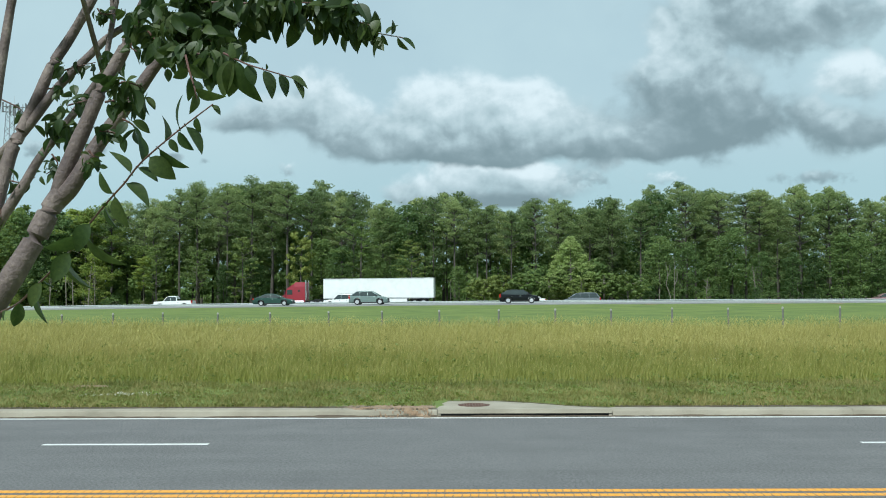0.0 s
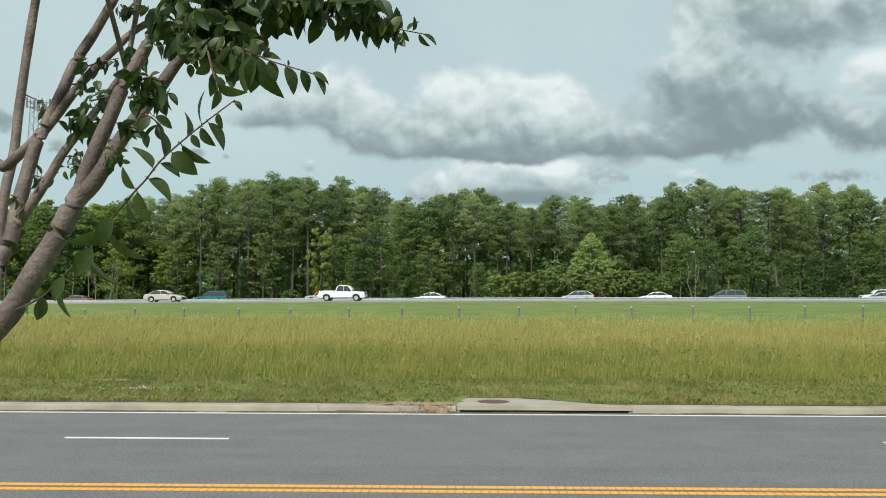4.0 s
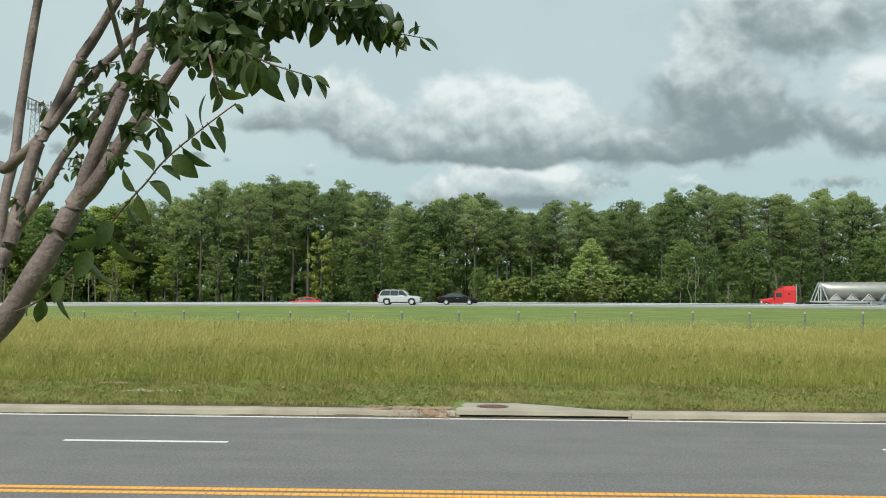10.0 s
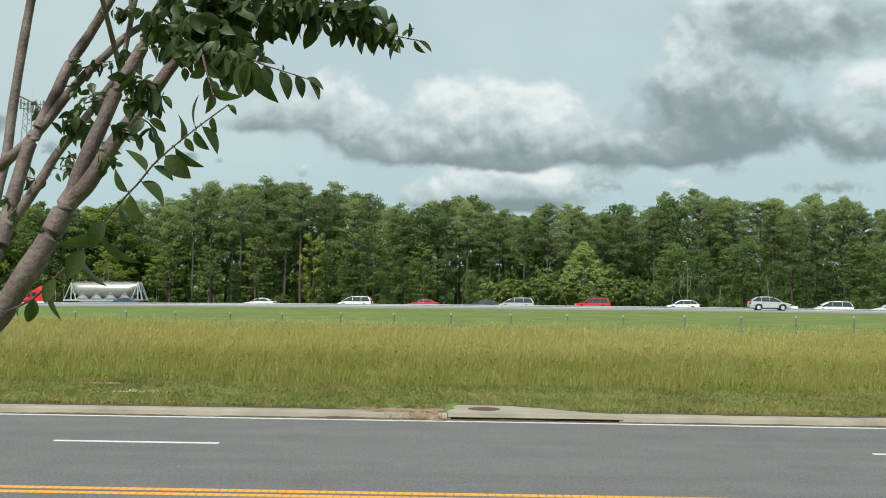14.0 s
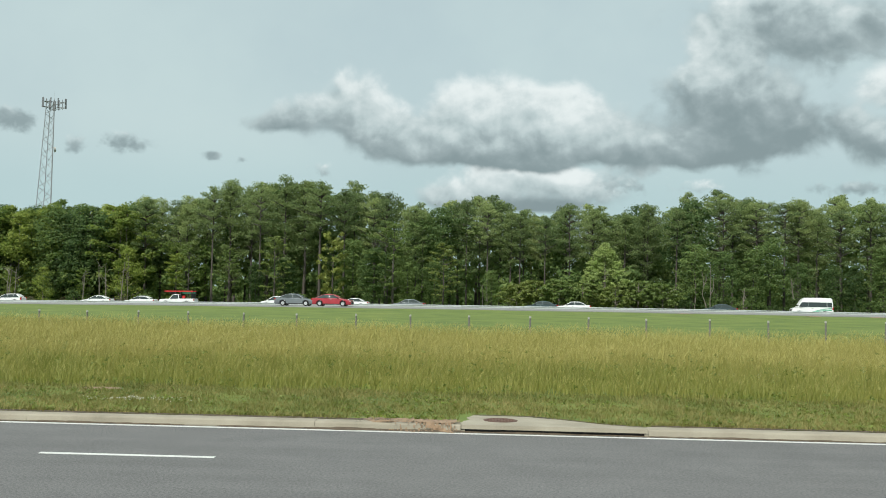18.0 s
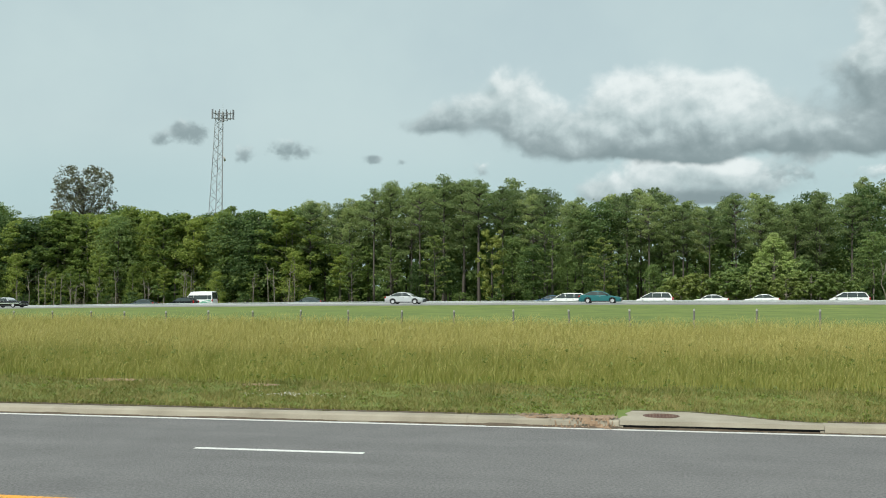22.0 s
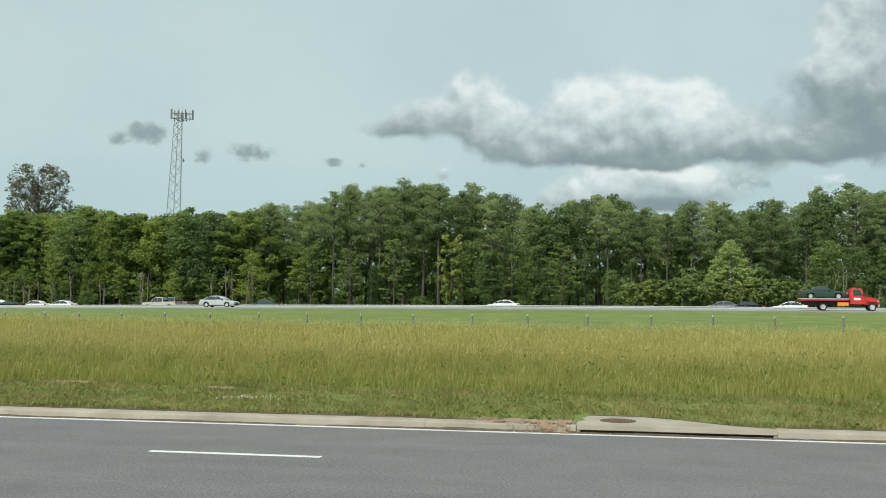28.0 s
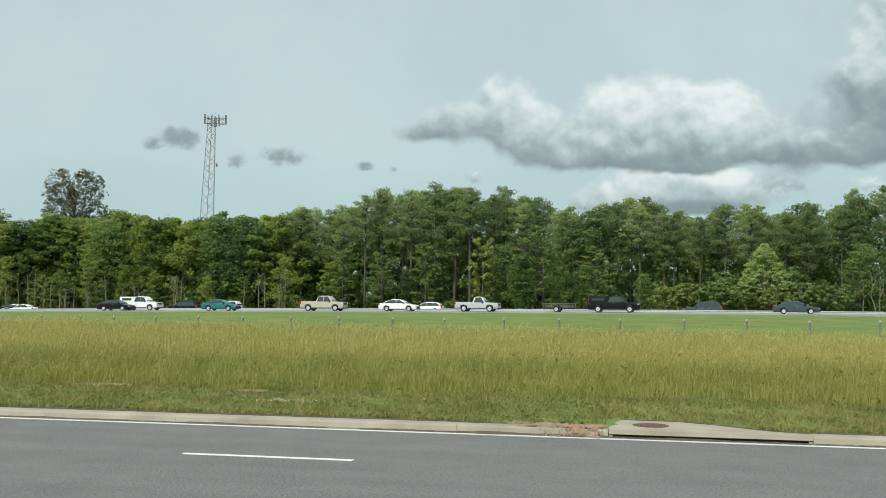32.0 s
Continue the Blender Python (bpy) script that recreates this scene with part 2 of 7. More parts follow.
CONCRETE = material("concrete", [(0.2, 0.178, 0.133), (0.288, 0.258, 0.2), (0.362, 0.332, 0.262)], 1.1, 0.85, 0.25, fine=60, world_space=True)
# gutter dirt; also paints the shade at drain sill, slab and kerb back
SOIL_AND_SHADE = material("soil_and_shade", [(0.05, 0.038, 0.026), (0.12, 0.09, 0.06)], 9.0, 0.95, 0.4, world_space=True)
SOIL = material("soil", [(0.17, 0.11, 0.065), (0.33, 0.23, 0.15)], 7.0, 0.95, 0.4, world_space=True)
TURF = material("turf", [(0.058, 0.092, 0.013), (0.108, 0.15, 0.024), (0.17, 0.196, 0.038)], 0.35, 0.95, 0.8, fine=5, world_space=True)
PAINT_WHITE = material("road_paint_white", [(0.48, 0.48, 0.46), (0.72, 0.72, 0.7)], 9.0, 0.6, 0.25, world_space=True)
PAINT_YELLOW = material("road_paint_yellow", [(0.62, 0.27, 0.02), (0.78, 0.36, 0.035)], 6.0, 0.6, 0.15, world_space=True)
ribbed(PAINT_YELLOW, 0.115)
BARK = material("pine_bark", [(0.05, 0.042, 0.036), (0.11, 0.095, 0.082)], 2.0, 0.9, 0.5)
POST = material("weathered_post", [(0.1, 0.095, 0.085), (0.21, 0.2, 0.185)], 6.0, 0.85, 0.4)
HWY_PAVING = material("highway_paving", [(0.17, 0.17, 0.17), (0.23, 0.23, 0.225), (0.28, 0.28, 0.27)], 0.2, 0.85, 0.2, fine=6, world_space=True)
STEEL = material("galvanised_steel", [(0.42, 0.44, 0.45), (0.54, 0.56, 0.57)], 1.5, 0.5, 0.1, metal=0.2)


# ---- building helpers ----
def solid(name, verts, faces, mat, parent=None, label="", smooth=False):
    """One mesh object from plain vertices and faces."""
    me = bpy.data.meshes.new(name)
    me.from_pydata(verts, [], faces)
    me.materials.append(mat)
    if smooth:
        me.polygons.foreach_set("use_smooth", [True] * len(me.polygons))
        me.set_sharp_from_angle(angle=radians(35))
    ob = new(name, me)
    ob.parent = parent
    return tagged(ob, label)


def part(name, bm, mat, parent=None, label="", smooth=False):
    me = bpy.data.meshes.new(name)
    bmesh.ops.recalc_face_normals(bm, faces=bm.faces)
    bm.to_mesh(me)
    bm.free()
    me.materials.append(mat)
    if smooth:
        me.polygons.foreach_set("use_smooth", [True] * len(me.polygons))
        me.set_sharp_from_angle(angle=radians(35))
    ob = new(name, me)
    ob.parent = parent
    return tagged(ob, label)


def empty(name, m, label, category, group="", kind=""):
    ob = new(name)
    ob.matrix_basis = m
    ob.empty_display_size = 0.2
    return tagged(ob, label, category, group, kind)


# ---- the lie of the land ----
HY, HM, HWY_Z = 118.4, -0.09, 1.08     # highway: line of the near lane, its turn and its height
HANG = math.atan(HM)


def hwy(s, off):
    """A place on the highway: s metres along it, off metres behind its near lane."""
    x, y = s * math.cos(HANG) - off * math.sin(HANG), HY + s * math.sin(HANG) + off * math.cos(HANG)
    return x, y


def climb(x):
    """The highway rises towards a crest."""
    return 0.17 - 0.00006 * (max(-110.0, min(60.0, x)) - 60.0) ** 2


def hwy_z(s, off):
    x, y = hwy(s, off)
    return HWY_Z + climb(x) - (0.62 * max(0.0, min(1.0, (off - 8.0) / 8.0)))


def hwy_off(x, y):
    return (y - HY) * math.cos(HANG) - x * math.sin(HANG)


def ground_z(x, y):
    if y < 3.0:
        return 0.1 + 0.95 * max(0.0, min(1.0, (2.6 - y) / 2.4))
    if y < 18.3:
        return -0.06
    off = hwy_off(x, y)
    if off < -7:
        top = HWY_Z - 0.05 + climb(x)
        near = 49.4 - 0.1224 * x
        if y < near:
            return 0.14 + 0.46 * (y - 18.3) / max(1, near - 18.3)
        q = min(1.0, (-7 - off) / 52)
        return 0.6 + (top - 0.6) * (1 - q) ** 1.0
    if off < 45:
        return HWY_Z - 0.08 + climb(x) - 0.83 * max(0.0, min(1.0, (off - 7.0) / 6.0)) - 0.05
    return HWY_Z - 0.08 + climb(x) - 0.88


def build_ground():
    xs = [-3000, -1500, -800, -400] + list(range(-200, 201, 4)) + [400, 800, 1500, 3000]
    ys = [-3000, -600, -100, -20, -5, 0.2, 1.2, 2.6, 2.9, 3.1, 18.29, 18.31] + [19 + 1.5 * k for k in range(100)] + [180, 220, 300, 500, 1000, 3000]
    verts = [(x, y, ground_z(x, y)) for y in ys for x in xs]
    n = len(xs)
    faces = [(j * n + i, j * n + i + 1, (j + 1) * n + i + 1, (j + 1) * n + i) for j in range(len(ys) - 1) for i in range(n - 1)]
    tagged(solid("ground", verts, faces, TURF, smooth=True), "mown green roadside turf rising to the highway", "ground", kind="structure")


def slab(name, x0, x1, y0, y1, z0, z1, mat, parent=None, label=""):
    v = [(x, y, z) for z in (z0, z1) for y in (y0, y1) for x in (x0, x1)]
    return solid(name, v, [(0, 2, 3, 1), (4, 5, 7, 6), (0, 1, 5, 4), (2, 6, 7, 3), (0, 4, 6, 2), (1, 3, 7, 5)], mat, parent, label)


def build_road():
    road = slab("road", -900, 900, 3.0, 18.02, -0.3, 0.0, ASPHALT)
    tagged(road, "worn grey asphalt road with painted lane lines", "road", kind="structure")
    for y in (9.74, 9.43):
        slab("yellow_line", -300, 300, y - 0.16, y, 0.0, 0.005, PAINT_YELLOW, road)
    slab("edge_line", -300, 300, 17.64, 17.77, 0.0, 0.005, PAINT_WHITE, road)
    for k in range(-6, 8):
        slab("lane_dash", 14.65 * k, 14.65 * k + 2.98, 13.93, 14.07, 0.0, 0.005, PAINT_WHITE, road)


build_ground()
build_road()


def strip(name, offs, zs, mat, s0=-1100, s1=1100, step=20, parent=None):
    """A ribbon along the highway: a profile of (off, height above the carriageway) swept along it."""
    ss = list(range(s0, s1 + 1, step))
    verts, n = [], len(offs)
    for s in ss:
        for o, z in zip(offs, zs):
            x, y = hwy(s, o)
            verts.append((x, y, HWY_Z + climb(x) + z))
    faces = [(j * n + i, j * n + i + 1, (j + 1) * n + i + 1, (j + 1) * n + i) for j in range(len(ss) - 1) for i in range(n - 1)]
    return solid(name, verts, faces, mat, parent)


tagged(strip("highway_near", (-5.5, -5.5, 7.5, 7.5), (-0.3, 0, 0, -0.3), HWY_PAVING), "pale worn highway carriageway", "road", kind="structure")
tagged(strip("highway_far", (18.5, 18.5, 32, 32), (-1.3, -0.62, -0.62, -1.3), HWY_PAVING), "pale worn highway carriageway", "road", kind="structure")
rail = strip("guardrail", (13.98, 13.9, 13.9, 13.97, 13.97, 13.9, 13.9, 13.98, 14.0, 14.0, 13.98), (0.19, 0.155, 0.1, 0.055, 0.025, -0.02, -0.075, -0.11, -0.11, 0.19, 0.19), STEEL)
for k in range(-42, 43):
    x, y = hwy(3.81 * k, 14.06)
    z = HWY_Z + climb(x)
    bm = bmesh.new()
    bmesh.ops.create_cube(bm, size=1, matrix=Matrix.Translation((x, y, z - 0.42)) @ Matrix.Diagonal((0.1, 0.15, 1.2, 1)))
    me = bpy.data.meshes.new("rail_post")
    bm.to_mesh(me)
    bm.free()
    me.materials.append(STEEL)
    new("rail_post", me).parent = rail
tagged(rail, "galvanised steel guardrail along the highway median", "guardrail", kind="structure")


def leaf_material(name, colours, gloss=0.5, through_it=0.35, spread=0.25, scale=0.3):
    """Leaves: a thin surface that lets part of the light through; tone varies from leaf to leaf."""
    m = bpy.data.materials.new(name)
    m.use_nodes = True
    w = Tree(m.node_tree)
    b = m.node_tree.nodes["Principled BSDF"]
    geo = w.add("ShaderNodeNewGeometry")
    n1 = w.noise(w.add("ShaderNodeTexCoord").outputs["Object"], scale, 3)
    f = w.math("ADD", w.math("MULTIPLY", n1, 0.6), w.math("MULTIPLY", geo.outputs["Random Per Island"], 0.4))
    c = w.ramp(f, *[(0.25 + 0.5 * k / max(1, len(colours) - 1), q) for k, q in enumerate(colours)])
    pick = w.add("ShaderNodeObjectInfo").outputs["Random"]
    c = w.add("ShaderNodeHueSaturation", Color=c, Value=w.span(pick, 0, 1, 1 - spread, 1 + spread), Hue=w.span(pick, 0, 1, 0.515, 0.485)).outputs[0]
    w.plug(b, "Base Color", c)
    b.inputs["Roughness"].default_value = gloss
    t = w.add("ShaderNodeBsdfTranslucent", Color=c)
    mixed = w.add("ShaderNodeMixShader", Fac=through_it)
    w.t.links.new(b.outputs[0], mixed.inputs[1])
    w.t.links.new(t.outputs[0], mixed.inputs[2])
    w.t.links.new(mixed.outputs[0], m.node_tree.nodes["Material Output"].inputs["Surface"])
    return m


PINE_NEEDLES = leaf_material("pine_needles", [(0.15, 0.212, 0.08), (0.222, 0.288, 0.108), (0.315, 0.365, 0.136)], 0.8, 0.5, 0.3)
OAK_LEAVES = leaf_material("broad_leaves", [(0.085, 0.145, 0.045), (0.125, 0.195, 0.058), (0.195, 0.255, 0.076)], 0.75, 0.5, 0.34)
SHRUB_LEAVES = leaf_material("shrub_leaves", [(0.11, 0.165, 0.036), (0.168, 0.225, 0.05), (0.245, 0.295, 0.078)], 0.55, 0.42, 0.1)
PALE_LEAVES = leaf_material("pale_leaves", [(0.26, 0.34, 0.1), (0.37, 0.44, 0.142), (0.48, 0.53, 0.195)], 0.5, 0.45, 0.05)
VINE_LEAVES = leaf_material("vine_leaves", [(0.19, 0.25, 0.06), (0.27, 0.33, 0.08), (0.36, 0.4, 0.11)], 0.5, 0.45, 0.05)
YOUNG_LEAVES = leaf_material("young_leaves", [(0.13, 0.2, 0.042), (0.2, 0.265, 0.054), (0.29, 0.34, 0.075)], 0.7, 0.55, 0.3)
GREY_LEAVES = leaf_material("grey_green_leaves", [(0.095, 0.105, 0.065), (0.135, 0.145, 0.085), (0.18, 0.185, 0.11)], 0.7, 0.4, 0.05)
BROWN_LEAVES = leaf_material("dull_leaves", [(0.08, 0.085, 0.04), (0.13, 0.125, 0.055), (0.18, 0.16, 0.075)], 0.7, 0.4, 0.1)
MYRTLE_LEAVES = leaf_material("myrtle_leaves", [(0.03, 0.052, 0.014), (0.055, 0.085, 0.02), (0.1, 0.125, 0.03)], 0.5, 0.4, 0.15, 9.0)
GRASS_GREEN = leaf_material("grass_green", [(0.2, 0.229, 0.046), (0.265, 0.282, 0.062), (0.345, 0.328, 0.088)], 0.6, 0.35, 0.05, 0.45)
GRASS_RIPE = leaf_material("grass_ripe", [(0.263, 0.264, 0.062), (0.342, 0.318, 0.085), (0.42, 0.367, 0.113)], 0.6, 0.35, 0.05, 0.3)
GRASS_STRAW = leaf_material("grass_straw", [(0.425, 0.352, 0.122), (0.49, 0.405, 0.147), (0.56, 0.475, 0.18)], 0.7, 0.35, 0.05, 0.1)
WEED_LEAVES = leaf_material("weed_leaves", [(0.105, 0.142, 0.018), (0.165, 0.205, 0.03), (0.24, 0.275, 0.048)], 0.5, 0.35, 0.05, 1.5)
GRASS_SHORT = leaf_material("grass_short", [(0.095, 0.128, 0.024), (0.2, 0.205, 0.05), (0.34, 0.285, 0.105)], 0.65, 0.3, 0.05, 0.5)
FLOWER_WHITE = material("white_petals", [(0.5, 0.5, 0.44), (0.66, 0.66, 0.6)], 4.0, 0.6, 0.0)
PALE_BARK = material("pale_bark", [(0.14, 0.12, 0.1), (0.25, 0.22, 0.185)], 2.5, 0.9, 0.4)
MYRTLE_BARK = material("myrtle_bark", [(0.055, 0.036, 0.036), (0.12, 0.088, 0.08), (0.24, 0.19, 0.165)], 9.0, 0.7, 0.35, fine=70)
IRON = material("cast_iron", [(0.075, 0.04, 0.03), (0.15, 0.085, 0.062)], 8.0, 0.8, 0.5, metal=0.05)
# near-black colour that stands for the shade inside the drain's slot
SLOT_SHADE = material("slot_shade", [(0.01, 0.01, 0.01), (0.02, 0.02, 0.02)], 4.0, 0.9, 0.0)


def tube(bm, pts, radii, sides=8):
    """A bent tapering tube through the points, closed at both ends."""
    rings = []
    pts = [Vector(p) for p in pts]
    for k, p in enumerate(pts):
        d = (pts[min(k + 1, len(pts) - 1)] - pts[max(k - 1, 0)]).normalized()
        u = d.cross(Vector((0, 0, 1)) if abs(d.z) < 0.9 else Vector((0, 1, 0))).normalized()
        v = d.cross(u)
        rings.append([bm.verts.new(p + radii[k] * (math.cos(q) * u + math.sin(q) * v)) for q in [2 * math.pi * n / sides for n in range(sides)]])
    for a, b in zip(rings, rings[1:]):
        for n in range(sides):
            bm.faces.new((a[n], a[(n + 1) % sides], b[(n + 1) % sides], b[n]))
    bm.faces.new(rings[0])
    bm.faces.new(rings[-1][::-1])


def soft_line(pts, steps=5):
    """A smooth line through a few points (Catmull-Rom)."""
    pts = [Vector(p) for p in pts]
    out = []
    for k in range(len(pts) - 1):
        p0, p1, p2, p3 = pts[max(k - 1, 0)], pts[k], pts[k + 1], pts[min(k + 2, len(pts) - 1)]
        for n in range(steps):
            t = n / steps
            out.append(0.5 * (2 * p1 + (p2 - p0) * t + (2 * p0 - 5 * p1 + 4 * p2 - p3) * t * t + (3 * p1 - p0 - 3 * p2 + p3) * t ** 3))
    return out + [pts[-1]]


def mesh_of(name, verts, tris, mat):
    """A mesh from numpy arrays of vertices and triangles."""
    me = bpy.data.meshes.new(name)
    me.vertices.add(len(verts))
    me.vertices.foreach_set("co", np.asarray(verts, np.float32).ravel())
    me.loops.add(3 * len(tris))
    me.loops.foreach_set("vertex_index", np.asarray(tris, np.int32).ravel())
    me.polygons.add(len(tris))
    me.polygons.foreach_set("loop_start", np.arange(0, 3 * len(tris), 3, dtype=np.int32))
    me.update(calc_edges=True)
    me.validate()
    me.materials.append(mat)
    return me


# ---- kerb, drain inlet, verge ----
def extrude_profile(x0, x1, profile):
    n = len(profile)
    v = [(x, y, z) for x in (x0, x1) for y, z in profile]
    f = [(k, (k + 1) % n, n + (k + 1) % n, n + k) for k in range(n)] + [tuple(range(n))[::-1], tuple(range(n, 2 * n))]
    return v, f


def build_kerb():
    base = tagged(new("kerb"), "pale cast concrete kerb along the road", "kerb", kind="structure")
    shape = [(17.88, -0.2), (17.88, 0.03), (17.91, 0.12), (17.95, 0.15), (18.31, 0.155), (18.35, 0.14), (18.35, -0.2)]
    rnd = random.Random(3)
    for k in range(-22, 24):
        x0, x1 = 7.03 + 3.0 * k, 7.03 + 3.0 * (k + 1) - 0.005
        if k == 0:
            continue
        if k == 1:
            x0 = 10.83
        dz = rnd.uniform(-0.003, 0.003)
        v, f = extrude_profile(x0, x1, [(y + rnd.uniform(-0.003, 0.003), z + dz) for y, z in shape])
        solid("kerb_stone", v, f, CONCRETE, base)
    far = tagged(new("kerb"), "pale cast concrete kerb along the road", "kerb", kind="structure")
    for k in range(-10, 12):
        v, f = extrude_profile(7.0 + 3.1 * k, 7.0 + 3.1 * (k + 1) - 0.018, [(21.0 - y, z) for y, z in shape])
        solid("kerb_stone", v, f, CONCRETE, far)


def build_inlet():
    inlet = empty("drain_inlet", pose(7.04, 17.86, 0), "concrete kerb drain inlet with a dark slot", "drain inlet")
    # top slab, deep behind the manhole and tapering to the kerb
    edge = [(0.0, 0.0), (3.78, 0.0), (3.79, 0.3), (3.0, 0.62), (2.03, 1.31), (1.35, 1.64), (0.22, 1.68), (0.08, 1.2), (0.16, 0.9), (0.02, 0.62), (-0.02, 0.32)]
    bm = bmesh.new()
    low = [bm.verts.new((x, y, 0.075)) for x, y in edge]
    high = [bm.verts.new((x * 0.998 + 0.004, y + (0.02 if y < 0.1 else -0.01), 0.16)) for x, y in edge]
    n = len(edge)
    bm.faces.new(low[::-1])
    bm.faces.new(high)
    for k in range(n):
        bm.faces.new((low[k], low[(k + 1) % n], high[(k + 1) % n], high[k]))
    part("slab", bm, CONCRETE, inlet)
    # solid black block: the slot's shade is put into its colour
    slab("throat", 0.02, 3.75, 0.05, 0.7, -0.25, 0.068, SLOT_SHADE, inlet, "black block painted as the shade in the slot")
    # sill takes a dark colour so the slot's shade reaches the front
    slab("sill", 0.0, 3.78, 0.0, 0.05, -0.25, 0.004, SOIL_AND_SHADE, inlet, "sill painted dark with the slot's shade")
    for x in (0.0, 3.71):
        slab("side_wall", x, x + 0.07, 0.01, 0.4, -0.2, 0.058, CONCRETE, inlet)
    bm = bmesh.new()
    for r0, r1, z0, z1 in ((0.0, 0.33, 0.15, 0.169), (0.335, 0.365, 0.15, 0.165)):
        m = 28
        rows = []
        for r, z in ((r0, z1), (r1, z1), (r1, z0)):
            rows.append([bm.verts.new((0.81 + r * math.cos(6.2832 * q / m), 0.89 + r * math.sin(6.2832 * q / m), z)) for q in range(m)] if r else [bm.verts.new((0.81, 0.89, z))])
        for a, b in zip(rows, rows[1:]):
            for q in range(m):
                if len(a) == 1:
                    bm.faces.new((a[0], b[q], b[(q + 1) % m]))
                else:
                    bm.faces.new((a[q], b[q], b[(q + 1) % m], a[(q + 1) % m]))
    for i in range(-4, 5):
        half = math.sqrt(max(0.0, 0.31 ** 2 - (i * 0.065) ** 2))
        for j in range(-4, 5):
            if abs(j * 0.065) < half:
                bmesh.ops.create_cube(bm, size=1, matrix=Matrix.Translation((0.81 + i * 0.065, 0.89 + j * 0.065, 0.171)) @ Matrix.Diagonal((0.035, 0.035, 0.008, 1)))
    part("manhole_cover", bm, IRON, inlet, "rusty brown cast iron cover")


def patch(name, cx, cy, rx, ry, label, mat=None, seed=1):
    """A low uneven sheet of bare soil lying on the turf."""
    rnd = random.Random(seed)
    m = 22
    ring = [(cx + rx * (0.75 + rnd.uniform(0, 0.35)) * math.cos(6.2832 * k / m), cy + ry * (0.75 + rnd.uniform(0, 0.35)) * math.sin(6.2832 * k / m)) for k in range(m)]
    verts = [(cx, cy, ground_z(cx, cy) + 0.03)] + [(x, y, ground_z(x, y) + 0.012) for x, y in ring]
    ob = solid(name, verts, [(0, k + 1, (k + 1) % m + 1) for k in range(m)], mat or SOIL, smooth=True)
    return tagged(ob, label, "soil", kind="stuff")


def build_verge():
    build_washout()
    patch("bare_soil", -2.3, 22.95, 0.6, 0.3, "small patch of bare soil in the verge", seed=3)
    patch("bare_soil", -6.6, 23.55, 1.1, 0.35, "small patch of bare soil in the verge", seed=4)
    for k, (x, y) in enumerate(((28.9, 106.8), (48.3, 105.1), (41.8, 105.6))):
        patch("bare_soil", x, y, 0.9, 1.3, "bare orange soil worn into the highway bank", seed=8 + k)


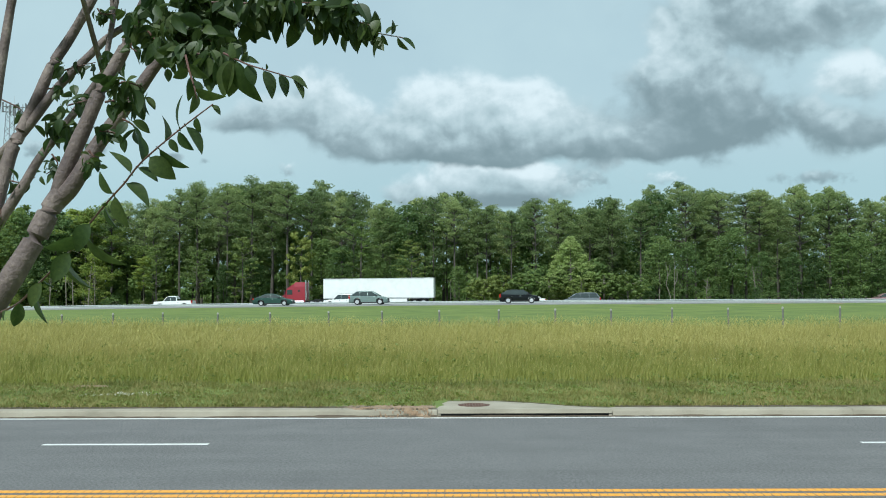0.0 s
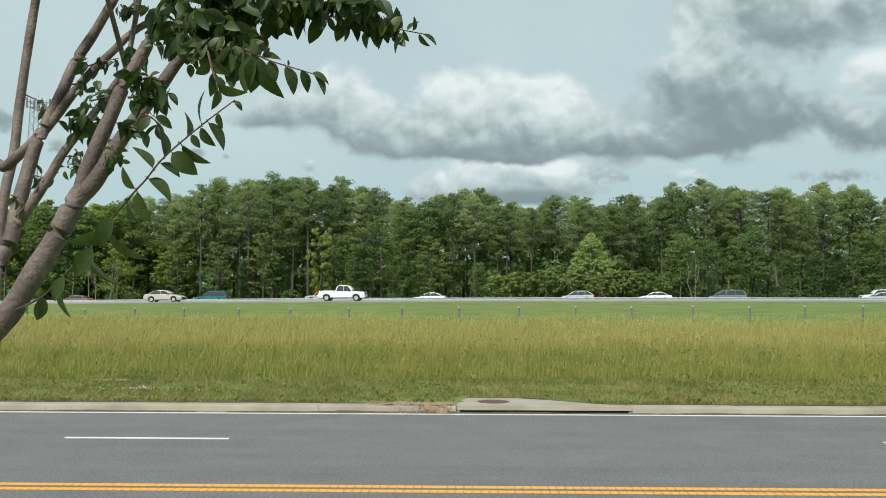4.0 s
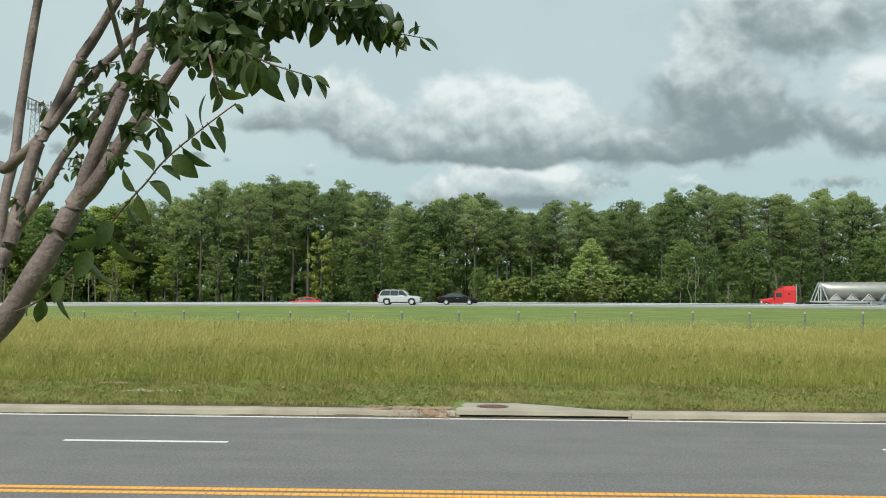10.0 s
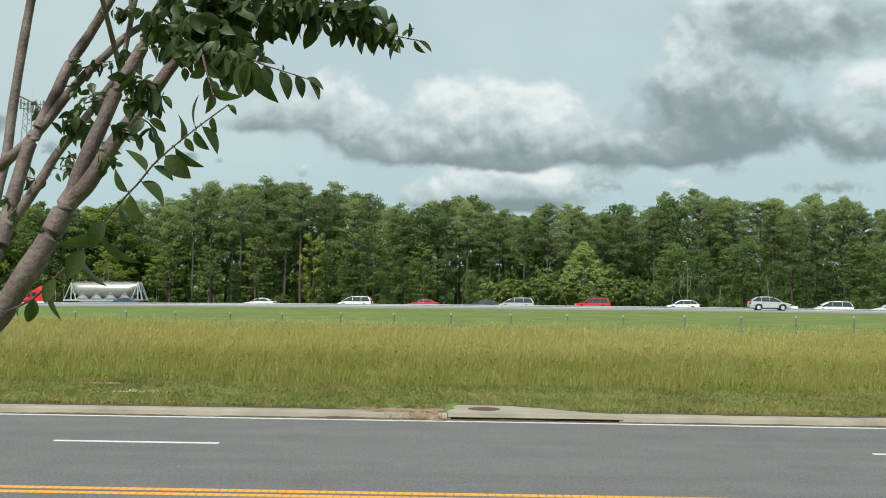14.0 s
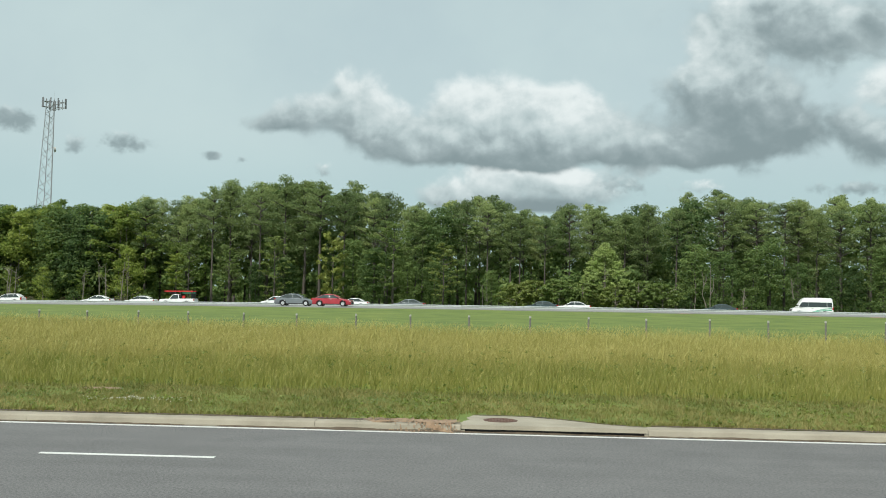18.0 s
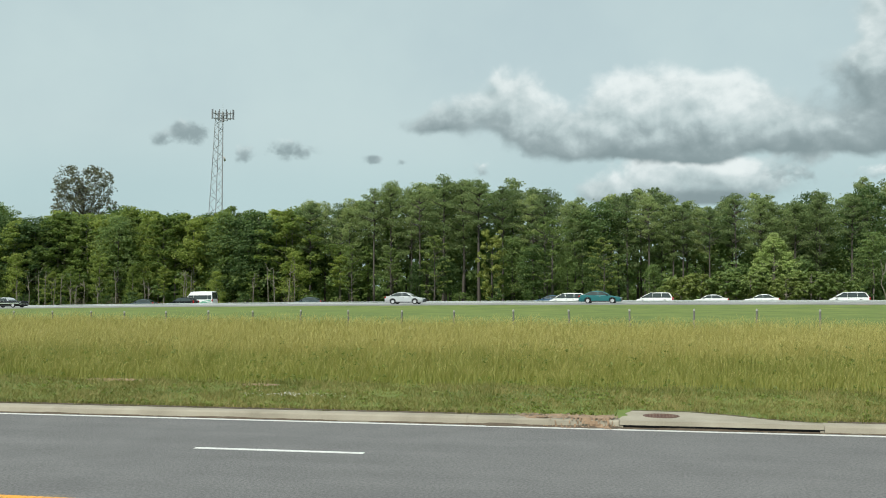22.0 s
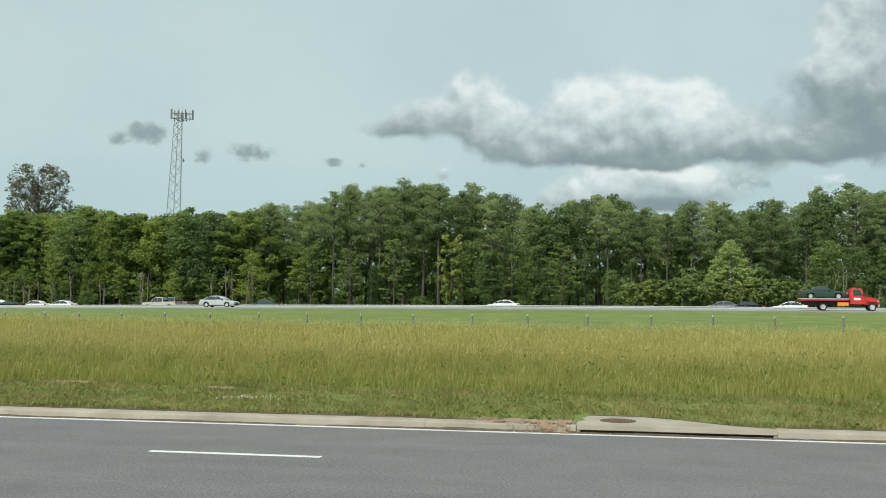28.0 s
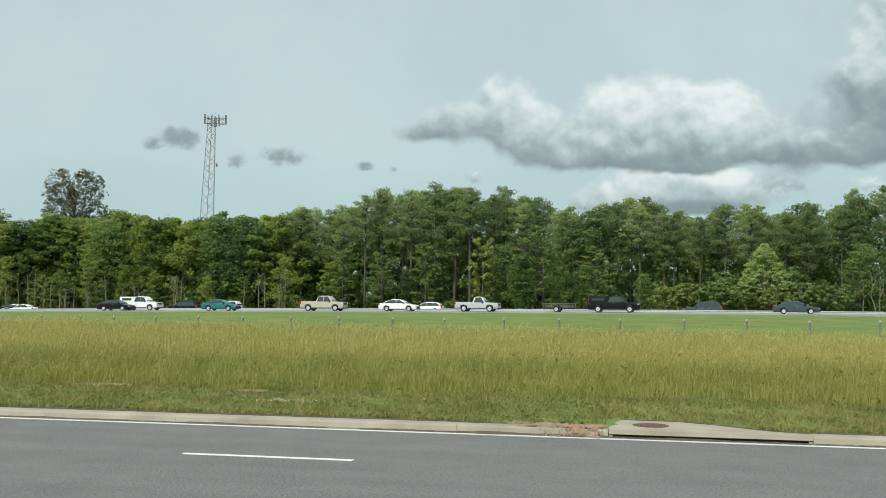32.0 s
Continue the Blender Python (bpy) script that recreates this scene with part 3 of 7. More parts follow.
def build_washout():
    """Sand and crumbled soil washed over the kerb beside the drain, with gravel on it, and dirt along the gutter."""
    rnd = random.Random(31)
    nx, ny = 40, 12
    verts = []
    for j in range(ny + 1):
        for i in range(nx + 1):
            u, v = i / nx, j / ny
            x, y = 4.6 + 2.43 * u, 17.92 + 0.95 * v
            edge = min(1.0, 5 * u, 14 * (1 - u), 4 * (1 - v))
            lip = min(1.0, v * 7 + 0.25 * math.sin(9 * u) + 0.15 * math.sin(23 * u + 1))
            h = 0.165 + 0.028 * math.sin(7 * x + 3 * y) * math.sin(9 * y + x) + rnd.uniform(-0.008, 0.012)
            verts.append((x, y, -0.03 + (h + 0.03) * max(0.0, min(edge, lip)) ** 0.5))
    faces = [(j * (nx + 1) + i, j * (nx + 1) + i + 1, (j + 1) * (nx + 1) + i + 1, (j + 1) * (nx + 1) + i) for j in range(ny) for i in range(nx)]
    tagged(solid("washed_soil", verts, faces, SOIL, smooth=True), "sandy orange soil washed over the kerb by the drain", "soil", kind="stuff")
    # the part that spilled over the kerb into the gutter
    line = ((17.66, 0.006), (17.8, 0.013), (17.865, 0.03), (17.875, 0.07), (17.9, 0.13), (17.945, 0.162), (18.1, 0.166), (18.25, 0.168), (18.37, 0.17))
    nx, vs = 96, []
    for j, (y, z) in enumerate(line):
        for i in range(nx + 1):
            x = 5.1 + 1.93 * i / nx
            up = 0.003 + 0.016 * (0.5 + 0.5 * math.sin(17 * x + 2 * j) * math.sin(7 * x + j)) + rnd.uniform(0, 0.012)
            vs.append((x + rnd.uniform(-0.008, 0.008), y - (up if 2 <= j <= 4 else 0) + rnd.uniform(-0.012, 0.012), z + up * (1.0 if j > 4 else 0.4)))
    fs = []
    for j in range(len(line) - 1):
        for i in range(nx):
            u = (i + 0.5) / nx
            cover = 0.85 * min(1.0, 1.5 * u, 12 * (1 - u)) + 0.35 * math.sin(23 * u + 1.3 * j) * math.sin(9 * u + 0.5 * j) + rnd.uniform(-0.42, 0.42)
            if cover > (1.0, 0.72, 0.85, 0.85, 0.72, 0.55, 0.5, 0.4)[j]:
                a = j * (nx + 1) + i
                fs.append((a, a + 1, a + nx + 2, a + nx + 1))
    tagged(solid("spilled_soil", vs, fs, SOIL, smooth=True), "sandy soil spilled over the kerb into the gutter", "soil", kind="stuff")
    # dark strip painted for the shadow line behind the drain's slab
    rim = [(7.26, 19.56), (8.39, 19.52), (9.07, 19.19), (10.05, 18.49), (10.84, 18.17)]
    line = soft_line([(x, y, 0) for x, y in rim], 8)
    vs = []
    for p in line:
        d = 0.05 + 0.03 * math.sin(5 * p.x) * math.sin(13 * p.x) + rnd.uniform(-0.012, 0.012)
        vs += [(p.x - 0.03, p.y - 0.02, 0.166), (p.x + d * 0.4, p.y + d, 0.169)]
    tagged(solid("soil_gap", vs, [(2 * k, 2 * k + 2, 2 * k + 3, 2 * k + 1) for k in range(len(line) - 1)], SOIL_AND_SHADE), "painted shadow line along the back of the drain's slab", "soil", kind="stuff")
    vs, fs = [], []
    for k in range(420):
        if k < 170:
            x, y, z = rnd.uniform(4.85, 7.0), rnd.uniform(17.95, 18.65), 0.175
        else:
            x, y, z = rnd.gauss(6.0, 5.0), rnd.uniform(17.78, 17.88), 0.004
        r = rnd.uniform(0.008, 0.026)
        n = len(vs)
        vs += [(x + r * rnd.uniform(0.7, 1.2) * math.cos(a), y + r * rnd.uniform(0.7, 1.2) * math.sin(a), z) for a in (0, 1.57, 3.14, 4.71)] + [(x, y, z + r * rnd.uniform(0.5, 0.9))]
        fs += [(n, n + 1, n + 4), (n + 1, n + 2, n + 4), (n + 2, n + 3, n + 4), (n + 3, n, n + 4)]
    tagged(solid("gravel", vs, fs, GRAVEL), "loose gravel bits in the gutter", "gravel", kind="stuff")
    vs, fs = [], []
    for k in range(401):
        x = -20 + 0.12 * k
        w = max(0.004, 0.05 + 0.05 * math.sin(0.9 * x) * math.sin(2.3 * x + 1) + rnd.uniform(-0.02, 0.02) + (0.07 if 4.4 < x < 7.1 else 0))
        vs += [(x, 17.882 - w, 0.006), (x, 17.886, 0.02 + 0.2 * w)]
    fs = [(2 * k, 2 * k + 2, 2 * k + 3, 2 * k + 1) for k in range(400)]
    tagged(solid("gutter_dirt", vs, fs, SOIL_AND_SHADE), "dark dirt collected along the gutter", "dirt", kind="stuff")
    # dark strip behind the kerb: soil, with the overhanging grass's shade painted in
    vs = []
    for k in range(401):
        x = -20 + 0.12 * k
        w = 0.05 + 0.035 * math.sin(1.3 * x) * math.sin(3.1 * x + 2) + rnd.uniform(-0.015, 0.015)
        vs += [(x, 18.36 - w, 0.162), (x, 18.45, 0.172)]
    near = [f for f in fs if not 6.75 < vs[f[0]][0] < 10.9]
    tagged(solid("soil_edge", vs, near, SOIL_AND_SHADE), "dark soil and painted grass shade along the back of the kerb", "soil", kind="stuff")


GRAVEL = material("gravel", [(0.14, 0.11, 0.08), (0.27, 0.23, 0.18)], 20.0, 0.9, 0.2)


# ---- grass ----
def blades(rnd, n, area, height, width, lean, density=None, bend=True):
    """n blades on the ground in area(x0, x1, y0, y1): arrays of vertices and triangles."""
    x0, x1, y0, y1 = area
    x, y = rnd.uniform(x0, x1, n), rnd.uniform(y0, y1, n)
    if density is not None:
        keep = rnd.uniform(0, 1, n) < density(x, y)
        x, y = x[keep], y[keep]
        n = len(x)
    z = np.array([ground_z(a, b) for a, b in zip(x, y)]) - 0.01
    h = height(x, y) * rnd.uniform(0.55, 1.15, n)
    # neighbours in a tuft lean the same way
    a, la = rnd.uniform(0, 2 * np.pi, n), 4.5 * wobble(x, y, 2.1, 9.0) + rnd.normal(0, 1.5, n)
    wx, wy = np.cos(a) * width / 2, np.sin(a) * width / 2
    ll = lean * h * rnd.uniform(0.2, 1.3, n)
    lx, ly = np.cos(la) * ll + 0.06 * lean * h, np.sin(la) * ll
    p = np.stack([x, y, z], -1)
    side = np.stack([wx, wy, 0 * wx], -1)
    mid = p + np.stack([lx * 0.35, ly * 0.35, h * 0.6], -1)
    tip = p + np.stack([lx, ly, h * 0.97], -1)
    if bend:
        v = np.stack([p - side, p + side, mid - side * 0.8, mid + side * 0.8, tip], 1).reshape(-1, 3)
        t = np.array([[0, 1, 3], [0, 3, 2], [2, 3, 4]])
        tris = (np.arange(n)[:, None, None] * 5 + t).reshape(-1, 3)
    else:
        v = np.stack([p - side, p + side, tip], 1).reshape(-1, 3)
        tris = np.arange(3 * n).reshape(-1, 3)
    return v, tris, tip, h


def seed_heads(rnd, tips, size):
    """Thin drooping spindles at the tips of stalks."""
    n = len(tips)
    a = rnd.uniform(0, 2 * np.pi, n)
    w = np.stack([np.cos(a), np.sin(a), 0 * a], -1) * (size * 0.036)[:, None]
    d = np.stack([rnd.uniform(-0.4, 0.6, n), rnd.uniform(-0.4, 0.4, n), np.full(n, 0.8)], -1) * size[:, None]
    v = np.stack([tips - d * 0.3, tips - w, tips + w, tips + d * 0.7], 1).reshape(-1, 3)
    tris = (np.arange(n)[:, None, None] * 4 + np.array([[0, 1, 2], [1, 3, 2]])).reshape(-1, 3)
    return v, tris


def joined(parts):
    vs, ts, k = [], [], 0
    for v, t in parts:
        vs.append(v)
        ts.append(t + k)
        k += len(v)
    return np.concatenate(vs), np.concatenate(ts)


def wobble(x, y, s, seed):
    """Smooth unevenness from -1 to 1."""
    return (np.sin(x * s + seed) + np.sin(y * s * 1.7 + 1.3 * seed + 0.6 * np.sin(x * s * 0.7)) + np.sin((x + y) * s * 2.3 + seed * 2.1)) / 3


def build_grass():
    rnd = np.random.default_rng(7)
    tall = lambda x, y: np.maximum(0.1, (0.2 + 0.42 * np.clip((y - 23.0) / 4.5, 0, 1)) * (1 + 0.22 * wobble(x, y, 3.1, 7.0)) + 0.1 * wobble(x, y, 0.5, 1.0) + 0.08 * wobble(x, y, 1.9, 4.0))
    back = lambda x: 49.4 - 0.1224 * x
    edge_in = lambda x, y: np.clip((y - 23.35 - 0.5 * wobble(x, y, 0.55, 2.0) - 0.3 * wobble(x, y, 2.3, 5.0)) / 1.1, 0, 1) * (y < back(x) - 0.3)
    greens, straws = [], []
    v, t, tip, h = blades(rnd, 105000, (-15, 28, 22.6, 29), tall, 0.012, 0.5, edge_in)
    greens.append((v, t))
    k = rnd.uniform(0, 1, len(tip)) < 0.2
    straws.append(seed_heads(rnd, tip[k] + [0, 0, 0.06], 0.1 * rnd.uniform(0.6, 1.4, k.sum())))
    v, t, tip, h = blades(rnd, 130000, (-28, 38, 29, 38), tall, 0.02, 0.5, edge_in, bend=False)
    greens.append((v, t))
    k = rnd.uniform(0, 1, len(tip)) < 0.6
    straws.append(seed_heads(rnd, tip[k] + [0, 0, 0.08], 0.13 * rnd.uniform(0.6, 1.4, k.sum())))
    v, t, tip, h = blades(rnd, 150000, (-52, 50, 38, 55), tall, 0.028, 0.45, edge_in, bend=False)
    greens.append((v, t))
    k = rnd.uniform(0, 1, len(tip)) < 0.75
    straws.append(seed_heads(rnd, tip[k] + [0, 0, 0.06], 0.18 * rnd.uniform(0.6, 1.4, k.sum())))
    v, t, tip, h = blades(rnd, 60000, (-90, 90, 36, 60), tall, 0.05, 0.35, lambda x, y: edge_in(x, y) * ((x < -48) | (x > 46)), bend=False)
    greens.append((v, t))
    tagged(new("tall_grass", mesh_of("tall_grass", *greens[0], GRASS_GREEN)), "tall unmown green meadow grass below the fence", "grass", kind="stuff")
    tagged(new("ripe_grass", mesh_of("ripe_grass", *joined(greens[1:]), GRASS_RIPE)), "tall ripening yellowish meadow grass near the fence", "grass", kind="stuff")
    tagged(new("grass_seed_heads", mesh_of("grass_seed_heads", *joined(straws), GRASS_STRAW)), "straw-coloured seed heads over tall grass", "grass", kind="stuff")
    low = lambda x, y: 0.1 + 0.05 * wobble(x, y, 1.4, 3.0) + 0.04 * wobble(x, y, 4.0, 5.0)
    in_slab = lambda x, y: (x > 6.95) & (x < 10.88) & (y < 19.62 - np.clip((x - 8.4) * 0.72, 0, 2))
    soil_at = lambda x, y: ((x - 5.8) / 1.3) ** 2 + ((y - 18.55) / 0.4) ** 2 < 1
    bare = lambda x, y: (((x + 2.3) / 0.6) ** 2 + ((y - 22.95) / 0.28) ** 2 < 1) | (((x + 6.6) / 1.0) ** 2 + ((y - 23.55) / 0.3) ** 2 < 1)
    ok = lambda x, y: np.where(in_slab(x, y), 0, np.where(soil_at(x, y) | bare(x, y), 0.12, 1.0))
    v, t, tip, h = blades(rnd, 150000, (-15, 28, 18.38, 24.2), low, 0.016, 0.9, ok, bend=False)
    v2, t2, tip, h = blades(rnd, 9000, (-15, 28, 18.36, 18.75), lambda x, y: 0.13 + 0 * x, 0.016, 1.1, ok)
    v3, t3, tip, h = blades(rnd, 40000, (-60, 60, 18.38, 26), low, 0.03, 0.9, lambda x, y: ((x < -14) | (x > 27)) * 1.0, bend=False)
    tagged(new("verge_grass", mesh_of("verge_grass", *joined([(v, t), (v2, t2), (v3, t3)]), GRASS_SHORT)), "short dry mown grass on the road verge", "grass", kind="stuff")
    # mown slope between fence and highway
    m1 = blades(rnd, 60000, (-60, 60, 44, 64), lambda x, y: 0.05 + 0.015 * wobble(x, y, 0.6, 1.0), 0.06, 1.2, lambda x, y: (y > back(x) - 0.5) * 1.0, bend=False)
    tagged(new("slope_grass", mesh_of("slope_grass", m1[0], m1[1], GRASS_SLOPE)), "short green mown grass on the highway bank", "grass", kind="stuff")
    # broad-leaved weeds: in the verge, behind the kerb and along the foot of the meadow
    cs, rs = [], []
    for x0, x1, y0, y1, n, r0, r1, up in ((-15, 28, 18.5, 23.1, 1100, 0.03, 0.09, 0.05), (-15, 28, 18.45, 18.75, 380, 0.03, 0.08, 0.07), (-15, 28, 23.0, 24.3, 520, 0.05, 0.14, 0.16), (-20, 32, 24.3, 34, 900, 0.06, 0.15, 0.5)):
        x, y = rnd.uniform(x0, x1, n), rnd.uniform(y0, y1, n)
        keep = ~in_slab(x, y) & (wobble(x, y, 0.8, 3.0) + rnd.uniform(-0.7, 0.7, n) > -0.1)
        for a, b in zip(x[keep], y[keep]):
            cs.append((a, b, ground_z(a, b) + up * rnd.uniform(0.6, 1.25)))
            rs.append(rnd.uniform(r0, r1))
    tagged(new("weeds", mesh_of("weeds", *leaf_cloud(rnd, cs, rs, 16, 0.045, 0.7), WEED_LEAVES)), "broad-leaved green weeds among the verge grass", "weeds", kind="stuff")
    # white flowers: a patch in the verge, a few in the meadow
    fl = []
    for cx, cy, rx, ry, n, hh in ((-0.6, 20.5, 1.0, 0.4, 150, 0.09), (-2.2, 41.0, 0.8, 1.0, 34, 0.56), (15.0, 26.5, 1.0, 1.6, 14, 0.5)):
        x, y = rnd.normal(cx, rx * 0.5, n), rnd.normal(cy, ry * 0.5, n)
        z = np.array([ground_z(a, b) for a, b in zip(x, y)]) + hh * rnd.uniform(0.8, 1.1, n)
        r = rnd.uniform(0.005, 0.0095, n)
        p = np.stack([x, y, z], -1)
        o = [np.stack([r * np.cos(q), r * np.sin(q) * 0.5, r * np.sin(q) * 0.7], -1) for q in (0, 1.2566, 2.5133, 3.7699, 5.0265)]
        v = np.stack([p - [0, 0, 0.006]] + [p + q for q in o], 1).reshape(-1, 3)
        t = (np.arange(n)[:, None, None] * 6 + np.array([[0, 1, 2], [0, 2, 3], [0, 3, 4], [0, 4, 5], [0, 5, 1]])).reshape(-1, 3)
        fl.append((v, t))
    tagged(new("wild_flowers", mesh_of("wild_flowers", *joined(fl), FLOWER_WHITE)), "small white wild flowers in the verge grass", "flowers", kind="stuff")


GRASS_SLOPE = leaf_material("grass_slope", [(0.145, 0.178, 0.036), (0.2, 0.225, 0.053), (0.255, 0.255, 0.07)], 0.65, 0.3, 0.05, 0.08)


# ---- fence ----
def build_fence():
    def one():
        post = tagged(new("fence_post"), "weathered grey fence post with a pale top", "fence post", "fence along the highway")
        bm = bmesh.new()
        bmesh.ops.create_cone(bm, cap_ends=True, segments=10, radius1=0.05, radius2=0.045, depth=1.5, matrix=Matrix.Translation((0, 0, 0.45)))
        part("shaft", bm, POST, post, smooth=True)
        bm = bmesh.new()
        bmesh.ops.create_cone(bm, cap_ends=True, segments=10, radius1=0.058, radius2=0.045, depth=0.09, matrix=Matrix.Translation((0, 0, 1.225)))
        part("cap", bm, POST_TOP, post, "pale post top")
        return post

    rnd = random.Random(9)
    first = one()
    gaps = (2.29, 2.72, 2.76, 2.79, 2.91, 2.83, 3.0, 2.93, 3.14, 2.87, 3.0, 3.04, 2.88, 2.84, 3.02, 2.76, 2.64, 2.68)
    xs = [-27.18 - 2.75 * k for k in range(22, 0, -1)] + [-27.18]
    xs += [-24.45 + sum(gaps[:k]) for k in range(len(gaps) + 1)]
    xs += [xs[-1] + 2.75 * k for k in range(1, 20)]
    for x in xs:
        y = 50.05 - 0.1224 * x
        m = pose(x, y, 0.37 + 0.009 * x + rnd.uniform(-0.03, 0.03), rnd.uniform(-1.5, 1.5), rnd.uniform(-1.5, 1.5), rnd.uniform(0, 90))
        if x == xs[0]:
            first.matrix_basis = m
        else:
            copy_thing(first, m)


POST_TOP = material("pale_post_top", [(0.32, 0.31, 0.28), (0.46, 0.45, 0.42)], 8.0, 0.8, 0.2)


# ---- forest ----
def leaf_cloud(rnd, centres, radii, per, size, flat=0.6, slim=1.0, loose=0.45):
    """Leaf triangles scattered through round clumps, more at their shells."""
    n = len(centres) * per
    c = np.repeat(np.asarray(centres), per, 0)
    r = np.repeat(np.asarray(radii), per)
    d = rnd.normal(size=(n, 3))
    d /= np.linalg.norm(d, axis=1)[:, None]
    p = c + d * (r * rnd.uniform(0.35, 1.0, n) ** 0.6)[:, None] * [1, 1, flat]
    # sprays lie outwards and upwards on their clump
    face = d * 0.7 + rnd.normal(size=(n, 3)) * loose + [0, 0, 0.75]
    face /= np.linalg.norm(face, axis=1)[:, None]
    a = np.cross(face, rnd.normal(size=(n, 3)))
    a /= np.linalg.norm(a, axis=1)[:, None]
    b = np.cross(face, a)
    s = size * rnd.uniform(0.6, 1.4, n)[:, None]
    v = np.stack([p - a * s * 0.6 - b * s * 0.3 * slim, p + b * s * 0.5 * slim, p + a * s * 0.6 - b * s * 0.3 * slim], 1).reshape(-1, 3)
    return v, np.arange(3 * n).reshape(-1, 3)


def tree_kind(name, label, seed, crown, trunk_r, trunk_mat, leaves, per, size, flat, limbs, slim=1.0, fill=0, loose=0.45, rise=0.35):
    """A tree one metre tall: trunk with limbs, and a crown of leaf clumps. crown(rnd) gives centres and radii."""
    rnd = np.random.default_rng(seed)
    top = tagged(new(name), label, "tree")
    centres, radii = crown(rnd)
    bm = bmesh.new()
    sway = rnd.uniform(-0.012, 0.012, 2)
    stem = [(sway[0] * math.sin(z * 5), sway[1] * math.sin(z * 4), z) for z in (-0.02, 0.12, 0.3, 0.5, 0.7, 0.9)]
    tube(bm, stem, [trunk_r * q for q in (1.25, 1.0, 0.85, 0.65, 0.4, 0.12)], 7)
    order = rnd.permutation(len(centres))[:limbs]
    for k in order:
        cx, cy, cz = centres[k]
        z0 = max(0.12, cz - rise * math.hypot(cx, cy) - 0.02)
        tube(bm, [(0, 0, z0), (cx * 0.55, cy * 0.55, z0 + (cz - z0) * 0.45), (cx, cy, cz)], [trunk_r * 0.35, trunk_r * 0.22, trunk_r * 0.08], 4)
    part("trunk", bm, trunk_mat, top, smooth=True)
    leafage = [leaf_cloud(rnd, centres, radii, per, size, flat, slim, loose)]
    if fill:
        # loose inner foliage between the clumps
        inner = centres * [0.72, 0.72, 1.0] - [0, 0, 0.03]
        leafage.append(leaf_cloud(rnd, inner, radii * 1.25, max(1, fill // len(inner)), size * 1.25, 0.8, slim, loose))
    me = mesh_of("crown", *joined(leafage), leaves)
    new("crown", me).parent = top
    return top


def pine_crown(low, wide, n=30):
    """Whorled limbs that carry flat tufts towards their ends, longest in the lower crown, closing to a rounded, lumpy top."""
    def make(rnd):
        c, r = [], []
        for k in range(n):
            z = ((k + rnd.uniform(0, 1)) / n) ** 0.8
            reach = wide * math.sqrt(max(0.04, 1 - z ** 2.6)) * (0.5 + 0.5 * min(1.0, z * 2.5)) * rnd.uniform(0.65, 1.12)
            h, a = low + (0.965 - low) * z, 2.4 * k + rnd.uniform(-0.5, 0.5)
            rise = rnd.uniform(0.05, 0.3) + 0.25 * z
            for q in (0.45, 0.75, 1.0):
                b = a + rnd.uniform(-0.35, 0.35)
                c.append((math.cos(b) * reach * q, math.sin(b) * reach * q, min(0.975, h + reach * q * rise * 0.5)))
                r.append(rnd.uniform(0.024, 0.042) * (1.15 if q > 0.5 else 0.9) * (1 + 0.25 * z))
        return np.array(c), np.array(r)
    return make


def broad_crown(low, wide, n=60, point=0.0):
    def make(rnd):
        z = rnd.uniform(0, 1, n)
        reach = wide * np.sqrt(np.clip(1 - (2 * z - 0.75) ** 2 / 1.6, 0.05, 1)) * (1 - point * z)
        a, q = rnd.uniform(0, 6.2832, n), rnd.uniform(0.2, 1, n) ** 0.7
        c = np.stack([np.cos(a) * reach * q, np.sin(a) * reach * q, low + (0.96 - low) * z], -1)
        return c, rnd.uniform(0.045, 0.1, n)
    return make


def open_crown(low, wide, n):
    def make(rnd):
        z = rnd.uniform(0, 1, n)
        reach = wide * np.sqrt(np.clip(1 - (1.7 * z - 0.95) ** 2, 0.04, 1))
        a, q = rnd.uniform(0, 6.2832, n), rnd.uniform(0.15, 1, n) ** 0.55
        return np.stack([np.cos(a) * reach * q, np.sin(a) * reach * q, low + (0.97 - low) * z], -1), rnd.uniform(0.014, 0.034, n)
    return make


def cone_crown(low, wide, n):
    def make(rnd):
        z = rnd.uniform(0, 1, n) ** 1.5
        reach = wide * (1 - z) ** 0.8 * np.clip(0.55 + z * 3, 0, 1)
        a, q = rnd.uniform(0, 6.2832, n), rnd.uniform(0.7, 1, n)
        c = np.stack([np.cos(a) * reach * q, np.sin(a) * reach * q, low + (0.97 - low) * z], -1)
        return c, rnd.uniform(0.035, 0.06, n)
    return make


EYE = (7.43, -3.5, 2.73)
